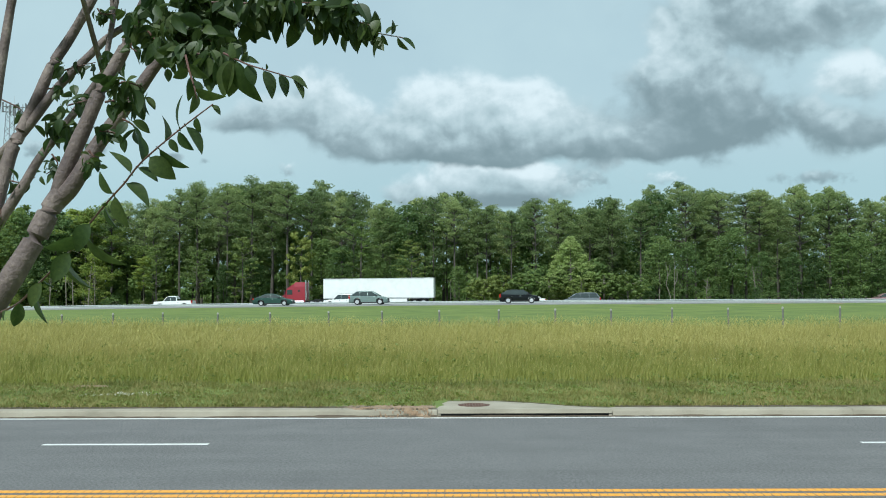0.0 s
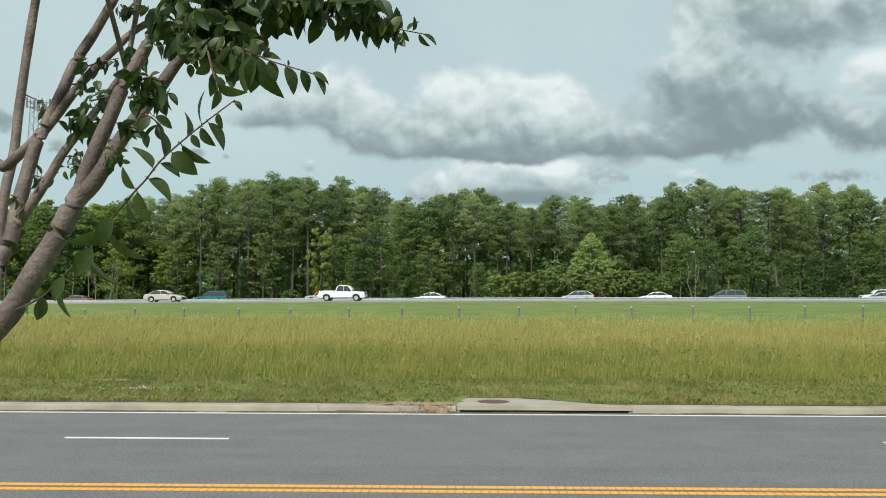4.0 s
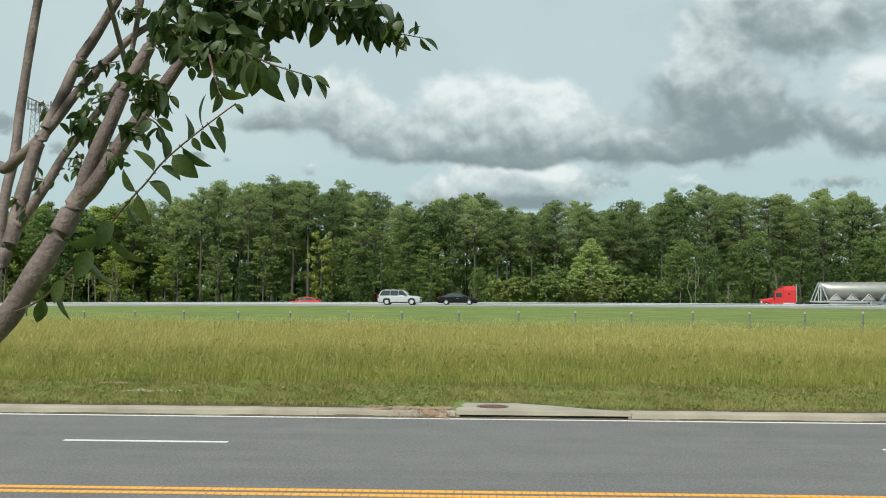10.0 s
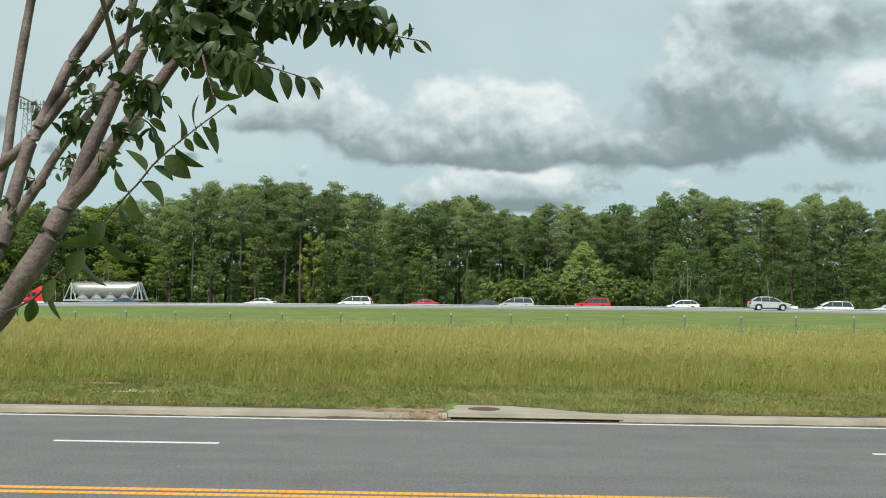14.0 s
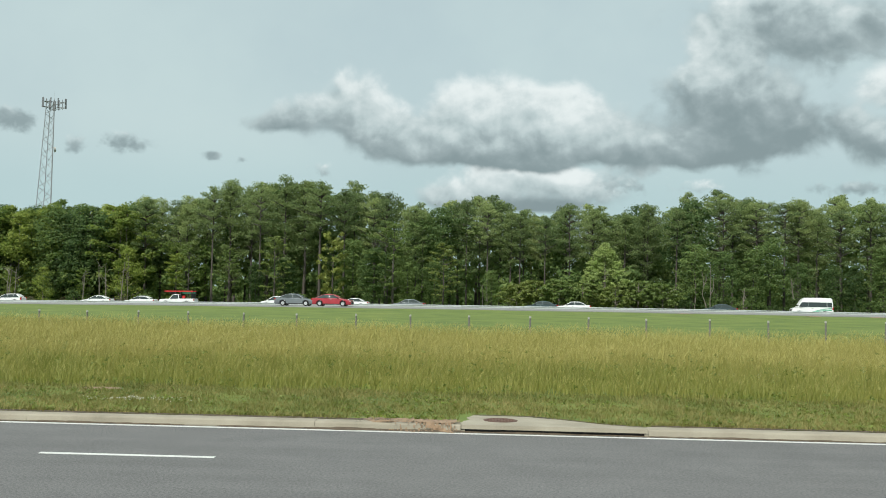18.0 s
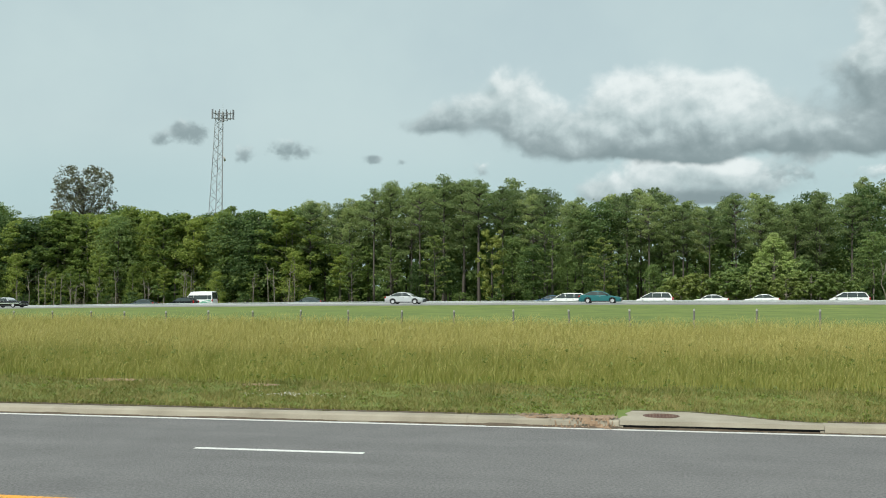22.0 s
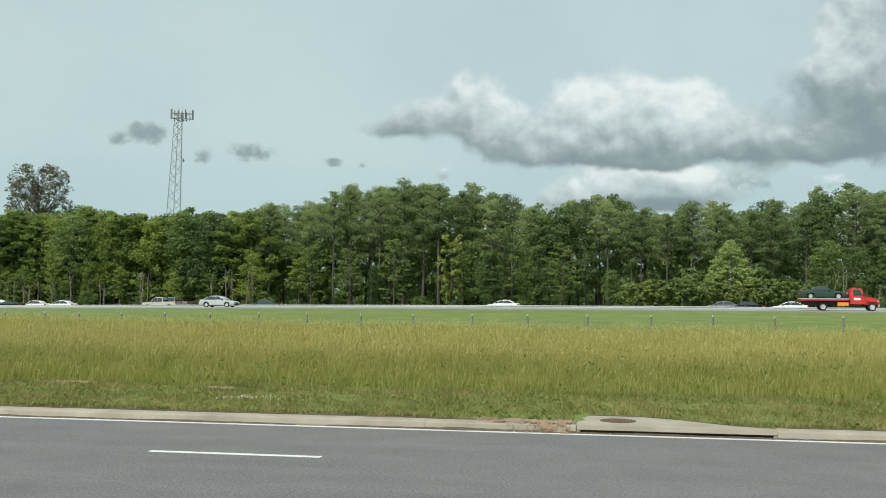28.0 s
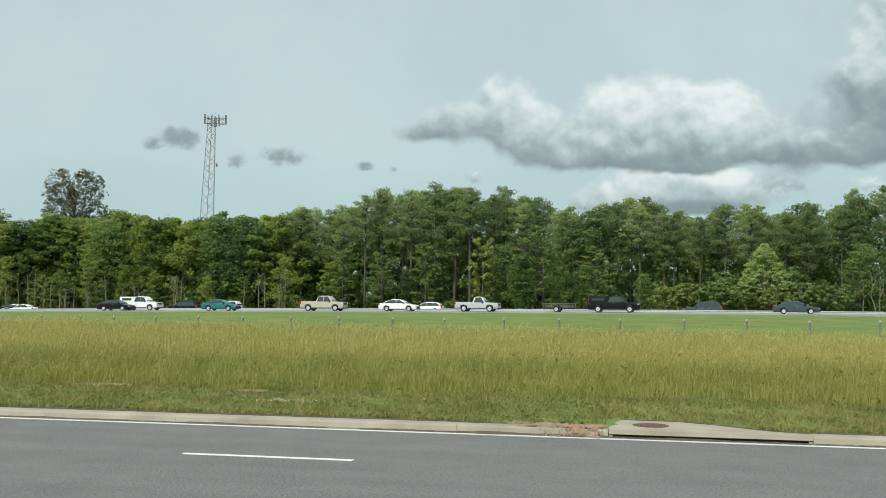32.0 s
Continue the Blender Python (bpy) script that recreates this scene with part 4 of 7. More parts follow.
# the wood's upper edge: bearing and elevation in degrees
SKYLINE = ((-60.0, 3.60), (-34.2, 4.20), (-33.7, 3.44), (-32.8, 3.69), (-31.9, 3.89), (-30.1, 3.87), (-28.6, 4.30), (-27.5, 4.29), (-26.4, 4.01), (-25.0, 4.04), (-23.8, 4.18), (-21.7, 4.28),
           (-20.1, 4.14), (-18.9, 4.31), (-18.6, 4.84), (-18.0, 5.00), (-17.2, 4.76), (-16.4, 4.52), (-16.0, 4.96), (-15.8, 5.28), (-15.5, 5.02), (-14.6, 5.73), (-13.9, 5.84), (-13.1, 5.92),
           (-12.1, 5.72), (-11.2, 6.14), (-10.2, 6.24), (-9.5, 5.60), (-8.8, 5.98), (-8.1, 5.52), (-7.1, 5.94), (-6.2, 5.79), (-5.2, 5.73), (-4.3, 5.33), (-3.0, 4.45), (-1.8, 5.01),
           (-0.4, 5.45), (0.8, 5.54), (1.5, 5.09), (2.6, 4.61), (3.4, 4.92), (4.2, 4.88), (5.5, 5.06), (6.4, 4.92), (7.1, 4.35), (8.0, 4.83), (8.9, 5.04), (9.7, 4.71),
           (10.2, 5.20), (11.1, 5.61), (11.8, 5.38), (12.6, 5.82), (13.0, 5.59), (13.9, 5.93), (14.8, 5.69), (15.2, 5.29), (16.0, 5.44), (16.9, 5.27), (17.6, 5.00), (18.3, 5.25),
           (19.4, 5.48), (20.4, 5.11), (21.5, 4.98), (22.4, 4.74), (26.0, 4.70), (60.0, 4.50))


def skyline(x, y):
    """Height of the wood's upper edge over the ground at a place, by its bearing."""
    a, d = math.degrees(math.atan2(x - EYE[0], y - EYE[1])), math.hypot(x - EYE[0], y - EYE[1])
    e = np.interp(a, [p[0] for p in SKYLINE], [p[1] for p in SKYLINE])
    return EYE[2] + d * math.tan(radians(e)) - ground_z(x, y)


def build_forest():
    pines = [tree_kind("pine_tree", "tall pine with a bare trunk and dark needle crown", 20 + k, pine_crown(lo, wi, 30), 0.0105, BARK, PINE_NEEDLES, 66, 0.0135, 0.55, 30, 0.5, 1300, 0.9)
             for k, (lo, wi) in enumerate(((0.34, 0.19), (0.2, 0.18), (0.42, 0.19), (0.15, 0.2), (0.27, 0.17)))]
    back_pines = [tree_kind("pine_tree", "tall pine deep in the wood behind others", 30 + k, pine_crown(lo, wi, 20), 0.0105, BARK, PINE_NEEDLES, 36, 0.02, 0.6, 8, 0.6, 500, 0.9)
                  for k, (lo, wi) in enumerate(((0.35, 0.2), (0.25, 0.18), (0.4, 0.22)))]
    oaks = [tree_kind("broadleaf_tree", "leafy green broadleaf tree at the wood's edge", 40 + k, broad_crown(lo, wi, 110), 0.011, BARK, OAK_LEAVES, 44, 0.0175, 0.4, 16, 1.0, 1100, 0.7)
            for k, (lo, wi) in enumerate(((0.18, 0.26), (0.1, 0.3), (0.28, 0.22), (0.14, 0.2)))]
    bushes = [tree_kind("shrub", "dense green shrub under the wood's edge", 60 + k, broad_crown(0.05, wi, 44), 0.02, BARK, OAK_LEAVES, 40, 0.055, 0.5, 10, 1.0, 400, 0.8)
              for k, wi in enumerate((0.45, 0.6, 0.75))]
    dull = [tree_kind("shrub", "dull brownish shrub under the wood's edge", 66, broad_crown(0.04, 0.8, 26), 0.02, PALE_BARK, BROWN_LEAVES, 36, 0.05, 0.6, 26, 0.5, 200, 0.9)]
    airy = [tree_kind("pine_tree", "tall open pine with feathery crown and visible limbs", 50 + k, pine_crown(lo, wi, 20), 0.0105, BARK, PINE_NEEDLES, 84, 0.013, 0.5, 44, 0.5, 150, 0.9)
            for k, (lo, wi) in enumerate(((0.5, 0.19), (0.58, 0.2), (0.45, 0.17)))]
    young = [tree_kind("young_tree", "slim young broadleaf tree with light green leaves", 70 + k, crown, 0.008, PALE_BARK, YOUNG_LEAVES, per, 0.0185, 0.6, 16, 1.0, fill, 0.8)
             for k, (crown, per, fill) in enumerate(((pine_crown(0.16, 0.25, 26), 56, 500), (broad_crown(0.12, 0.27, 62, 0.45), 50, 300), (pine_crown(0.3, 0.2, 22), 60, 300), (pine_crown(0.1, 0.32, 24), 60, 400), (broad_crown(0.25, 0.2, 48, 0.6), 56, 200)))]
    used = set()

    def plant(kind, x, y, h, spread=1.0, turn=0.0, group="trees of the roadside wood"):
        m = pose(x, y, ground_z(x, y), 0, 0, turn)
        if kind not in used:
            used.add(kind)
            ob = kind
            ob.matrix_basis = m
        else:
            ob = copy_thing(kind, m)
        ob.matrix_basis = m @ Matrix.Diagonal((h * spread, h * spread, h, 1))
        tagged(ob, group=group)
        return ob

    rnd = random.Random(11)
    # tall rows that make the skyline
    for off, step, scale_low in ((50.0, 3.4, 0.86), (58.0, 3.6, 0.88), (68.0, 4.8, 0.85), (82.0, 6.5, 0.82)):
        s = -170.0
        while s < 125:
            x, y = hwy(s + rnd.uniform(-1.2, 1.2), off + rnd.uniform(-2.5, 2.5))
            a = math.degrees(math.atan2(x - EYE[0], y - EYE[1]))
            h = skyline(x, y) * rnd.uniform(scale_low + 0.05, 1.05)
            leafy = a < -18.6
            if a > 9.5 and off > 60 and rnd.random() < 0.25:
                s += step
                continue
            if leafy:
                kind = rnd.choice(young) if rnd.random() < 0.85 else rnd.choice(oaks)
            else:
                tall = airy if (a > 9.5 or rnd.random() < 0.3) and rnd.random() < 0.75 else pines
                kind = rnd.choice(tall if off < 60 else back_pines) if rnd.random() < 0.85 else rnd.choice(oaks)
            plant(kind, x, y, h, rnd.uniform(0.85, 1.4) if leafy else rnd.uniform(0.85, 1.2), rnd.uniform(0, 360))
            s += step * rnd.uniform(0.75, 1.25) * (0.8 if leafy else 1.0)
    # lower trees and shrubs along the edge
    s = -165.0
    while s < 120:
        x, y = hwy(s, 43.5 + rnd.uniform(-1.5, 2.5))
        s += rnd.uniform(2.6, 5.0) if s > 30 else rnd.uniform(4.0, 8.0)
        a = math.degrees(math.atan2(x - EYE[0], y - EYE[1]))
        if 1.5 < a < 10.5 or -15.5 < a <= 1.5 and rnd.random() < 0.4:
            continue
        plant(rnd.choice(young if a < -15.5 else oaks), x, y, skyline(x, y) * (rnd.uniform(0.45, 0.78) if a > 9 else rnd.uniform(0.3, 0.66)), rnd.uniform(0.9, 1.3), rnd.uniform(0, 360))
    s = -165.0
    while s < 120:
        x, y = hwy(s, 40.0 + rnd.uniform(-1.0, 2.5))
        a = math.degrees(math.atan2(x - EYE[0], y - EYE[1]))
        if 1.0 < a < 10.8:
            s += 2.0
            continue
        if -15.5 < a <= 1.0 and rnd.random() < 0.68:
            s += 3.0
            continue
        dry = a < -14.6 and rnd.random() < 0.75
        plant(rnd.choice(dull if dry else bushes), x, y, rnd.uniform(1.2, 2.4) if dry else rnd.uniform(1.6, 3.2), rnd.uniform(0.8, 1.2), rnd.uniform(0, 360), "shrubs along the wood")
        s += rnd.uniform(1.6, 4.2)
    # undergrowth deep in the wood, past counting
    deep = np.random.default_rng(90)
    cs, rs = [], []
    for off, n, low, high in ((49.0, 340, 0.3, 6.5), (55.0, 700, 4.0, 14.0), (62.0, 700, 0.3, 13.0), (74.0, 700, 0.3, 14.0), (92.0, 760, 0.3, 14.0), (112.0, 900, 0.3, 13.0), (126.0, 1000, 0.3, 9.0), (146.0, 1100, 0.3, 7.0), (160.0, 900, 0.3, 4.0)):
        for k in range(n):
            x, y = hwy(deep.uniform(-190, 140), off + deep.uniform(-4, 4))
            a = math.degrees(math.atan2(x - EYE[0], y - EYE[1]))
            if off < 50 and -15.5 < a < 1.0 or off < 56 and a > 9.5:
                continue
            cs.append((x, y, ground_z(x, y) + deep.uniform(low, high)))
            rs.append(deep.uniform(1.0, 2.0))
    new("undergrowth", mesh_of("undergrowth", *leaf_cloud(deep, cs, rs, 64, 0.62, 0.7, 0.8, 0.9), OAK_LEAVES))
    tagged(bpy.data.objects["undergrowth"], "dark green undergrowth deep inside the wood", "undergrowth", kind="stuff")
    cs, rs = [], []
    for k in range(950):
        x, y = hwy(deep.uniform(-190, -40), deep.uniform(44.5, 56.0))
        if math.degrees(math.atan2(x - EYE[0], y - EYE[1])) < -15.0:
            cs.append((x, y, ground_z(x, y) + deep.uniform(1.0, 11.0)))
            rs.append(deep.uniform(0.5, 1.2))
    new("saplings", mesh_of("saplings", *leaf_cloud(deep, cs, rs, 60, 0.3, 0.7, 0.9, 0.9), YOUNG_LEAVES))
    tagged(bpy.data.objects["saplings"], "light green saplings filling the wood between young trees", "saplings", kind="stuff")
    # pale tree with the flat shrubs at its foot
    pale = tree_kind("pale_green_tree", "pale green pointed tree in front of the pines", 81, cone_crown(0.1, 0.56, 420), 0.016, PALE_BARK, PALE_LEAVES, 40, 0.017, 0.45, 12, 1.0, 3000)
    x, y = EYE[0] + math.tan(radians(6.7)) * 163, 159.5
    pale.matrix_basis = pose(x, y, ground_z(x, y)) @ Matrix.Diagonal((11.6, 11.6, 11.2, 1))
    flat = tree_kind("spreading_shrub", "spreading pale green shrub with flat leafy layers", 83, broad_crown(0.3, 0.85, 90), 0.03, PALE_BARK, SHRUB_LEAVES, 64, 0.055, 0.4, 14, 1.0, 800)
    rows = ((1.9, 4.4, 0.9), (3.0, 5.0, 1.0), (4.2, 5.3, 1.0), (5.5, 4.8, 1.0), (7.2, 4.4, 1.0), (8.5, 5.2, 1.0), (9.7, 4.8, 0.9))
    for k, (a, h, w) in enumerate(rows):
        x, y = EYE[0] + math.tan(radians(a)) * 158, 154.6 + 1.5 * (k % 2) - 0.09 * a * 2.6
        m = pose(x, y, ground_z(x, y), 0, 0, 70 * k) @ Matrix.Diagonal((h * w, h * w, h, 1))
        (flat if k == 0 else copy_thing(flat, m)).matrix_basis = m
    light = tree_kind("climbing_vine_tree", "slim tree hung with bright yellowish leaves", 85, open_crown(0.04, 0.19, 90), 0.012, BARK, VINE_LEAVES, 50, 0.02, 1.1, 14, 1.0, 300, 0.9)
    x, y = EYE[0] + math.tan(radians(-8.4)) * 163, 162.0
    light.matrix_basis = pose(x, y, ground_z(x, y)) @ Matrix.Diagonal((13, 13, 12.5, 1))
    # broad evergreens with boughs in layers
    layered = tree_kind("layered_tree", "broad tree with layered yellow-green boughs before the pines", 89, pine_crown(0.12, 0.33, 26), 0.013, BARK, SHRUB_LEAVES, 60, 0.017, 0.35, 26, 0.7, 500, 0.6)
    for k, (a, h, w) in enumerate(((-5.0, 14.5, 1.0), (-2.2, 11.0, 0.9), (-11.7, 12.0, 0.85), (-14.2, 10.0, 0.8), (-16.4, 11.0, 0.8))):
        x, y = EYE[0] + math.tan(radians(a)) * 163, 159.5 - 0.09 * a * 2.8
        m = pose(x, y, ground_z(x, y), 0, 0, 77 * k) @ Matrix.Diagonal((h * w, h * w, h, 1))
        (layered if k == 0 else copy_thing(layered, m)).matrix_basis = m
    # a dead forked tree before the shrubs
    dead = empty("dead_tree", pose(EYE[0] + math.tan(radians(12.05)) * 158, 153.0, ground_z(40, 153.0)), "bare pale forked dead tree at the wood's edge", "tree")
    for pts in (((0.0, 0, -0.1), (-0.25, 0, 1.6), (-0.75, 0.1, 3.2), (-0.55, 0, 4.6), (-0.85, 0, 6.6)), ((0.45, 0, -0.1), (0.4, 0, 2.0), (0.5, 0.1, 4.4), (0.42, 0, 7.6)), ((0.44, 0, 3.0), (0.85, 0, 4.0), (0.9, 0.2, 5.4)), ((-0.6, 0, 4.4), (-0.2, 0, 5.2), (-0.25, 0, 6.2))):
        bm = bmesh.new()
        way = soft_line(pts, 4)
        tube(bm, way, [0.075 - 0.05 * k / (len(way) - 1) for k in range(len(way))], 6)
        part("limb", bm, PALE_BARK, dead, smooth=True)
    # the lone tree that stands over the wood
    lone = tree_kind("lone_tree", "tall open grey-green tree rising above the wood", 87, open_crown(0.46, 0.18, 340), 0.0085, BARK, GREY_LEAVES, 44, 0.0085, 0.9, 110, 1.0, 0, 1.6, 1.3)
    x, y = EYE[0] + math.tan(radians(-30.2)) * 218, 214.5
    lone.matrix_basis = pose(x, y, ground_z(x, y)) @ Matrix.Diagonal((40, 40, 33.0, 1))
    # bare pale poles among the shrubs
    for k in range(40):
        s = rnd.uniform(-150, 110) if k % 2 else rnd.uniform(-120, -35)
        x, y = hwy(s + (26 if 4 < s < 42 else 0), rnd.uniform(38.2, 40.5) if s < -35 else rnd.uniform(41, 46))
        bm = bmesh.new()
        h = rnd.uniform(4, 8)
        tube(bm, [(0, 0, -0.1), (rnd.uniform(-0.2, 0.2), 0, h * 0.5), (rnd.uniform(-0.5, 0.5), 0, h)], [0.09, 0.07, 0.03], 6)
        for q in range(4):
            z = h * rnd.uniform(0.45, 0.95)
            tube(bm, [(0, 0, z), (rnd.uniform(-1.3, 1.3), rnd.uniform(-0.5, 0.5), z + rnd.uniform(0.4, 1.4))], [0.04, 0.015], 4)
        ob = part("bare_trunk", bm, PALE_BARK if not -30 < s < 10 else BARK, None, "bare pale trunk at the edge of the wood", smooth=True)
        tagged(ob, category="trunk", group="bare trunks in the wood")
        ob.matrix_basis = pose(x, y, ground_z(x, y))


# ---- radio mast ----
MAST_STEEL = material("mast_steel", [(0.2, 0.21, 0.22), (0.3, 0.31, 0.32)], 1.0, 0.6, 0.1)
MAST_PANEL = material("antenna_grey", [(0.12, 0.12, 0.13), (0.2, 0.2, 0.21)], 2.0, 0.6, 0.1)


def build_mast():
    x, y = EYE[0] + math.tan(radians(-23.14)) * 268, 264.5
    base = ground_z(x, y)
    mast = empty("radio_mast", pose(x, y, base, 0, 0, 23.1), "grey steel lattice radio mast with antennas on top", "radio mast")
    top = 2.7 + 291.5 * math.tan(radians(9.6)) - base
    # one leg stands upright, the two others lean towards it
    leg = lambda n, z: ((0.0, 0.0, z), (-width(z), 0.0, z), (-width(z) * 0.5, width(z) * 0.87, z))[n]
    width = lambda z: 5.0 - 3.1 * z / top
    for n, r in enumerate((0.17, 0.11, 0.11)):
        bm = bmesh.new()
        tube(bm, [leg(n, 0.0), leg(n, top)], [r, r * 0.8], 6)
        part("leg", bm, MAST_STEEL, mast)
    z, k = 0.0, 0
    while z < top - 1:
        z2 = min(top, z + width(z) * 0.72)
        bm = bmesh.new()
        for n in range(3):
            a, b = (n, (n + 1) % 3) if k % 2 else ((n + 1) % 3, n)
            tube(bm, [leg(a, z), leg(b, z2)], [0.065, 0.065], 4)
        part("bracing", bm, MAST_STEEL, mast)
        z, k = z2, k + 1
    corner = [(math.cos(q), math.sin(q)) for q in (math.pi / 2, math.pi * 7 / 6, math.pi * 11 / 6)]
    bm = bmesh.new()
    for zz in (top - 0.9, top - 2.3):
        for n in range(3):
            (ax, ay), (bx, by) = corner[n], corner[(n + 1) % 3]
            tube(bm, [(ax * 3.2, ay * 3.2, zz), (bx * 3.2, by * 3.2, zz)], [0.07, 0.07], 5)
            tube(bm, [(ax * 0.7, ay * 0.7, zz), (ax * 3.2, ay * 3.2, zz)], [0.07, 0.07], 5)
    part("platform", bm, MAST_STEEL, mast)
    for n in range(3):
        (ax, ay), (bx, by) = corner[n], corner[(n + 1) % 3]
        for q in (0.08, 0.36, 0.64, 0.92):
            px, py = (ax + (bx - ax) * q) * 3.7, (ay + (by - ay) * q) * 3.7
            bm = bmesh.new()
            bmesh.ops.create_cube(bm, size=1, matrix=Matrix.Translation((px, py, top - 1.2)) @ Matrix.Rotation(math.atan2(py, px), 4, "Z") @ Matrix.Diagonal((0.15, 0.27, 2.7, 1)))
            bmesh.ops.bevel(bm, geom=bm.edges[:], offset=0.03, segments=1, affect="EDGES")
            part("antenna_panel", bm, MAST_PANEL, mast)
    bm = bmesh.new()
    tube(bm, [(0, 0, top - 2), (0, 0, top + 2.2)], [0.06, 0.03], 5)
    part("lightning_rod", bm, STEEL, mast)
    bm = bmesh.new()
    bmesh.ops.create_cone(bm, cap_ends=True, segments=14, radius1=0.75, radius2=0.55, depth=0.5, matrix=Matrix.Translation((0.55, -0.3, 40.0)) @ Matrix.Rotation(radians(80), 4, "Y"))
    part("dish", bm, POST_TOP, mast, smooth=True)


build_kerb()
build_inlet()
build_verge()
build_grass()
build_fence()
build_forest()
build_mast()


# ---- crape myrtle beside the camera ----
def build_myrtle():
    foot = (5.46, -0.9)
    org = Vector((*foot, ground_z(*foot)))
    tree = empty("crape_myrtle", Matrix.Translation(org), "crape myrtle with smooth pinkish-brown stems and dark leaves", "tree")
    rnd = random.Random(24)
    mass = []
    stems = []
    stems.append((((5.231, 0.300, 4.209), (5.208, 0.300, 4.071), (5.185, 0.280, 3.846), (5.164, 0.250, 3.569), (5.168, 0.200, 3.373), (5.156, 0.100, 3.021), (5.275, -0.283, 1.950), (5.380, -0.623, 1.450), (5.420, -0.750, 1.000)), 0.0227, 0.0282))
    stems.append((((5.847, -0.300, 4.033), (5.806, -0.300, 3.955), (5.726, -0.300, 3.815), (5.656, -0.320, 3.689), (5.613, -0.340, 3.566), (5.559, -0.360, 3.431), (5.528, -0.400, 3.324), (5.507, -0.420, 3.224), (5.487, -0.450, 3.094), (5.469, -0.500, 2.919), (5.433, -0.600, 2.716), (5.445, -0.713, 1.950), (5.456, -0.812, 1.450), (5.460, -0.850, 1.000)), 0.0199, 0.0408))
    stems.append((((6.135, -0.300, 4.024), (6.030, -0.300, 3.909), (5.889, -0.300, 3.817), (5.815, -0.320, 3.734), (5.729, -0.340, 3.638), (5.653, -0.350, 3.541), (5.578, -0.360, 3.432), (5.494, -0.350, 3.345), (5.368, -0.300, 3.255), (5.252, -0.250, 3.144), (5.319, -0.498, 1.950), (5.378, -0.718, 1.450), (5.400, -0.800, 1.000)), 0.0141, 0.0313))
    stems.append((((6.355, -1.250, 3.750), (6.332, -1.280, 3.685), (6.290, -1.300, 3.568), (6.243, -1.300, 3.475), (6.197, -1.320, 3.379), (6.163, -1.330, 3.286), (6.128, -1.340, 3.197), (6.098, -1.350, 3.111), (6.075, -1.350, 3.034)), 0.0201, 0.0292))
    stems.append((((6.573, -1.250, 3.761), (6.522, -1.280, 3.677), (6.451, -1.300, 3.570), (6.377, -1.320, 3.469), (6.315, -1.330, 3.373), (6.252, -1.340, 3.282), (6.203, -1.350, 3.208), (6.164, -1.360, 3.134), (6.121, -1.360, 3.069), (6.076, -1.350, 3.027)), 0.0164, 0.0318))
    stems.append((((6.093, -1.350, 3.057), (6.062, -1.360, 3.008), (6.018, -1.380, 2.903), (5.959, -1.400, 2.792), (5.892, -1.400, 2.679), (5.800, -1.400, 2.513), (5.674, -1.242, 1.950), (5.562, -1.103, 1.450), (5.520, -1.050, 1.000)), 0.0354, 0.0460))
    stems.append((((5.892, -0.380, 3.646), (5.813, -0.400, 3.521), (5.742, -0.420, 3.412), (5.665, -0.450, 3.291), (5.619, -0.470, 3.196), (5.568, -0.480, 3.108), (5.499, -0.480, 3.000)), 0.0149, 0.0247))
    stems.append((((5.899, -0.300, 3.985), (5.902, -0.300, 3.889), (5.891, -0.300, 3.821)), 0.0105, 0.0129))
    hanging = ((6.815, -2.420, 3.143), (6.780, -2.420, 3.117), (6.744, -2.420, 3.089), (6.691, -2.420, 3.045), (6.650, -2.400, 3.014), (6.615, -2.380, 2.979), (6.574, -2.340, 2.952), (6.488, -2.220, 2.906), (6.406, -2.100, 2.856), (6.302, -1.950, 2.809), (6.192, -1.800, 2.760), (6.088, -1.660, 2.715), (5.931, -1.460, 2.677))
    hanging_leaves = ((0.05, -40, 0.026, 0.8), (0.13, -13, 0.018, 0.7), (1, -84, 0.036, 0.9), (1.96, 105, 0.071, 0.35), (2.59, 74, 0.058, 0.3), (1.66, -57, 0.07, 0.45), (2.4, -60, 0.035, 1), (2.06, -57, 0.053, 0.8), (2.85, -43, 0.075, 0.5), (3.33, -43, 0.07, 1), (3.72, 95, 0.064, 0.5), (4.43, 125, 0.07, 0.5), (4.02, -32, 0.054, 0.55), (5.77, 125, 0.062, 0.75), (6.15, -141, 0.017, 0.6), (4.91, -34, 0.072, 0.65), (5.73, -70, 0.078, 0.8), (6.29, -64, 0.059, 0.5), (6.97, -125, 0.077, 1), (7.41, -150, 0.098, 0.35), (7.3, -63, 0.114, 0.5), (8.16, -119, 0.089, 1), (8.41, -64, 0.104, 0.45), (9.64, -113, 0.076, 1), (9.93, -81, 0.105, 0.45), (10.84, -104, 0.079, 0.8), (11.45, -120, 0.034, 0.7), (9.57, -40, 0.034, 0.4))
    second = ((6.711, -1.850, 3.384), (6.759, -1.900, 3.354), (6.795, -1.930, 3.334), (6.836, -1.950, 3.318), (6.874, -1.960, 3.305), (6.912, -1.960, 3.293))
    second_leaves = ((1.81, -69, 0.059, 0.95), (2.96, -59, 0.075, 0.7), (4.07, -59, 0.059, 0.6), (4.99, -53, 0.061, 0.55), (4.77, -11, 0.05, 0.6), (3.2, 81, 0.017, 0.6), (1.12, 3, 0.052, 0.9), (0.65, -107, 0.107, 0.95), (0.92, -77, 0.116, 0.75), (0.73, -91, 0.098, 0.9), (0, -103, 0.089, 0.9), (0.92, 122, 0.05, 0.8), (1.19, 42, 0.032, 0.8))
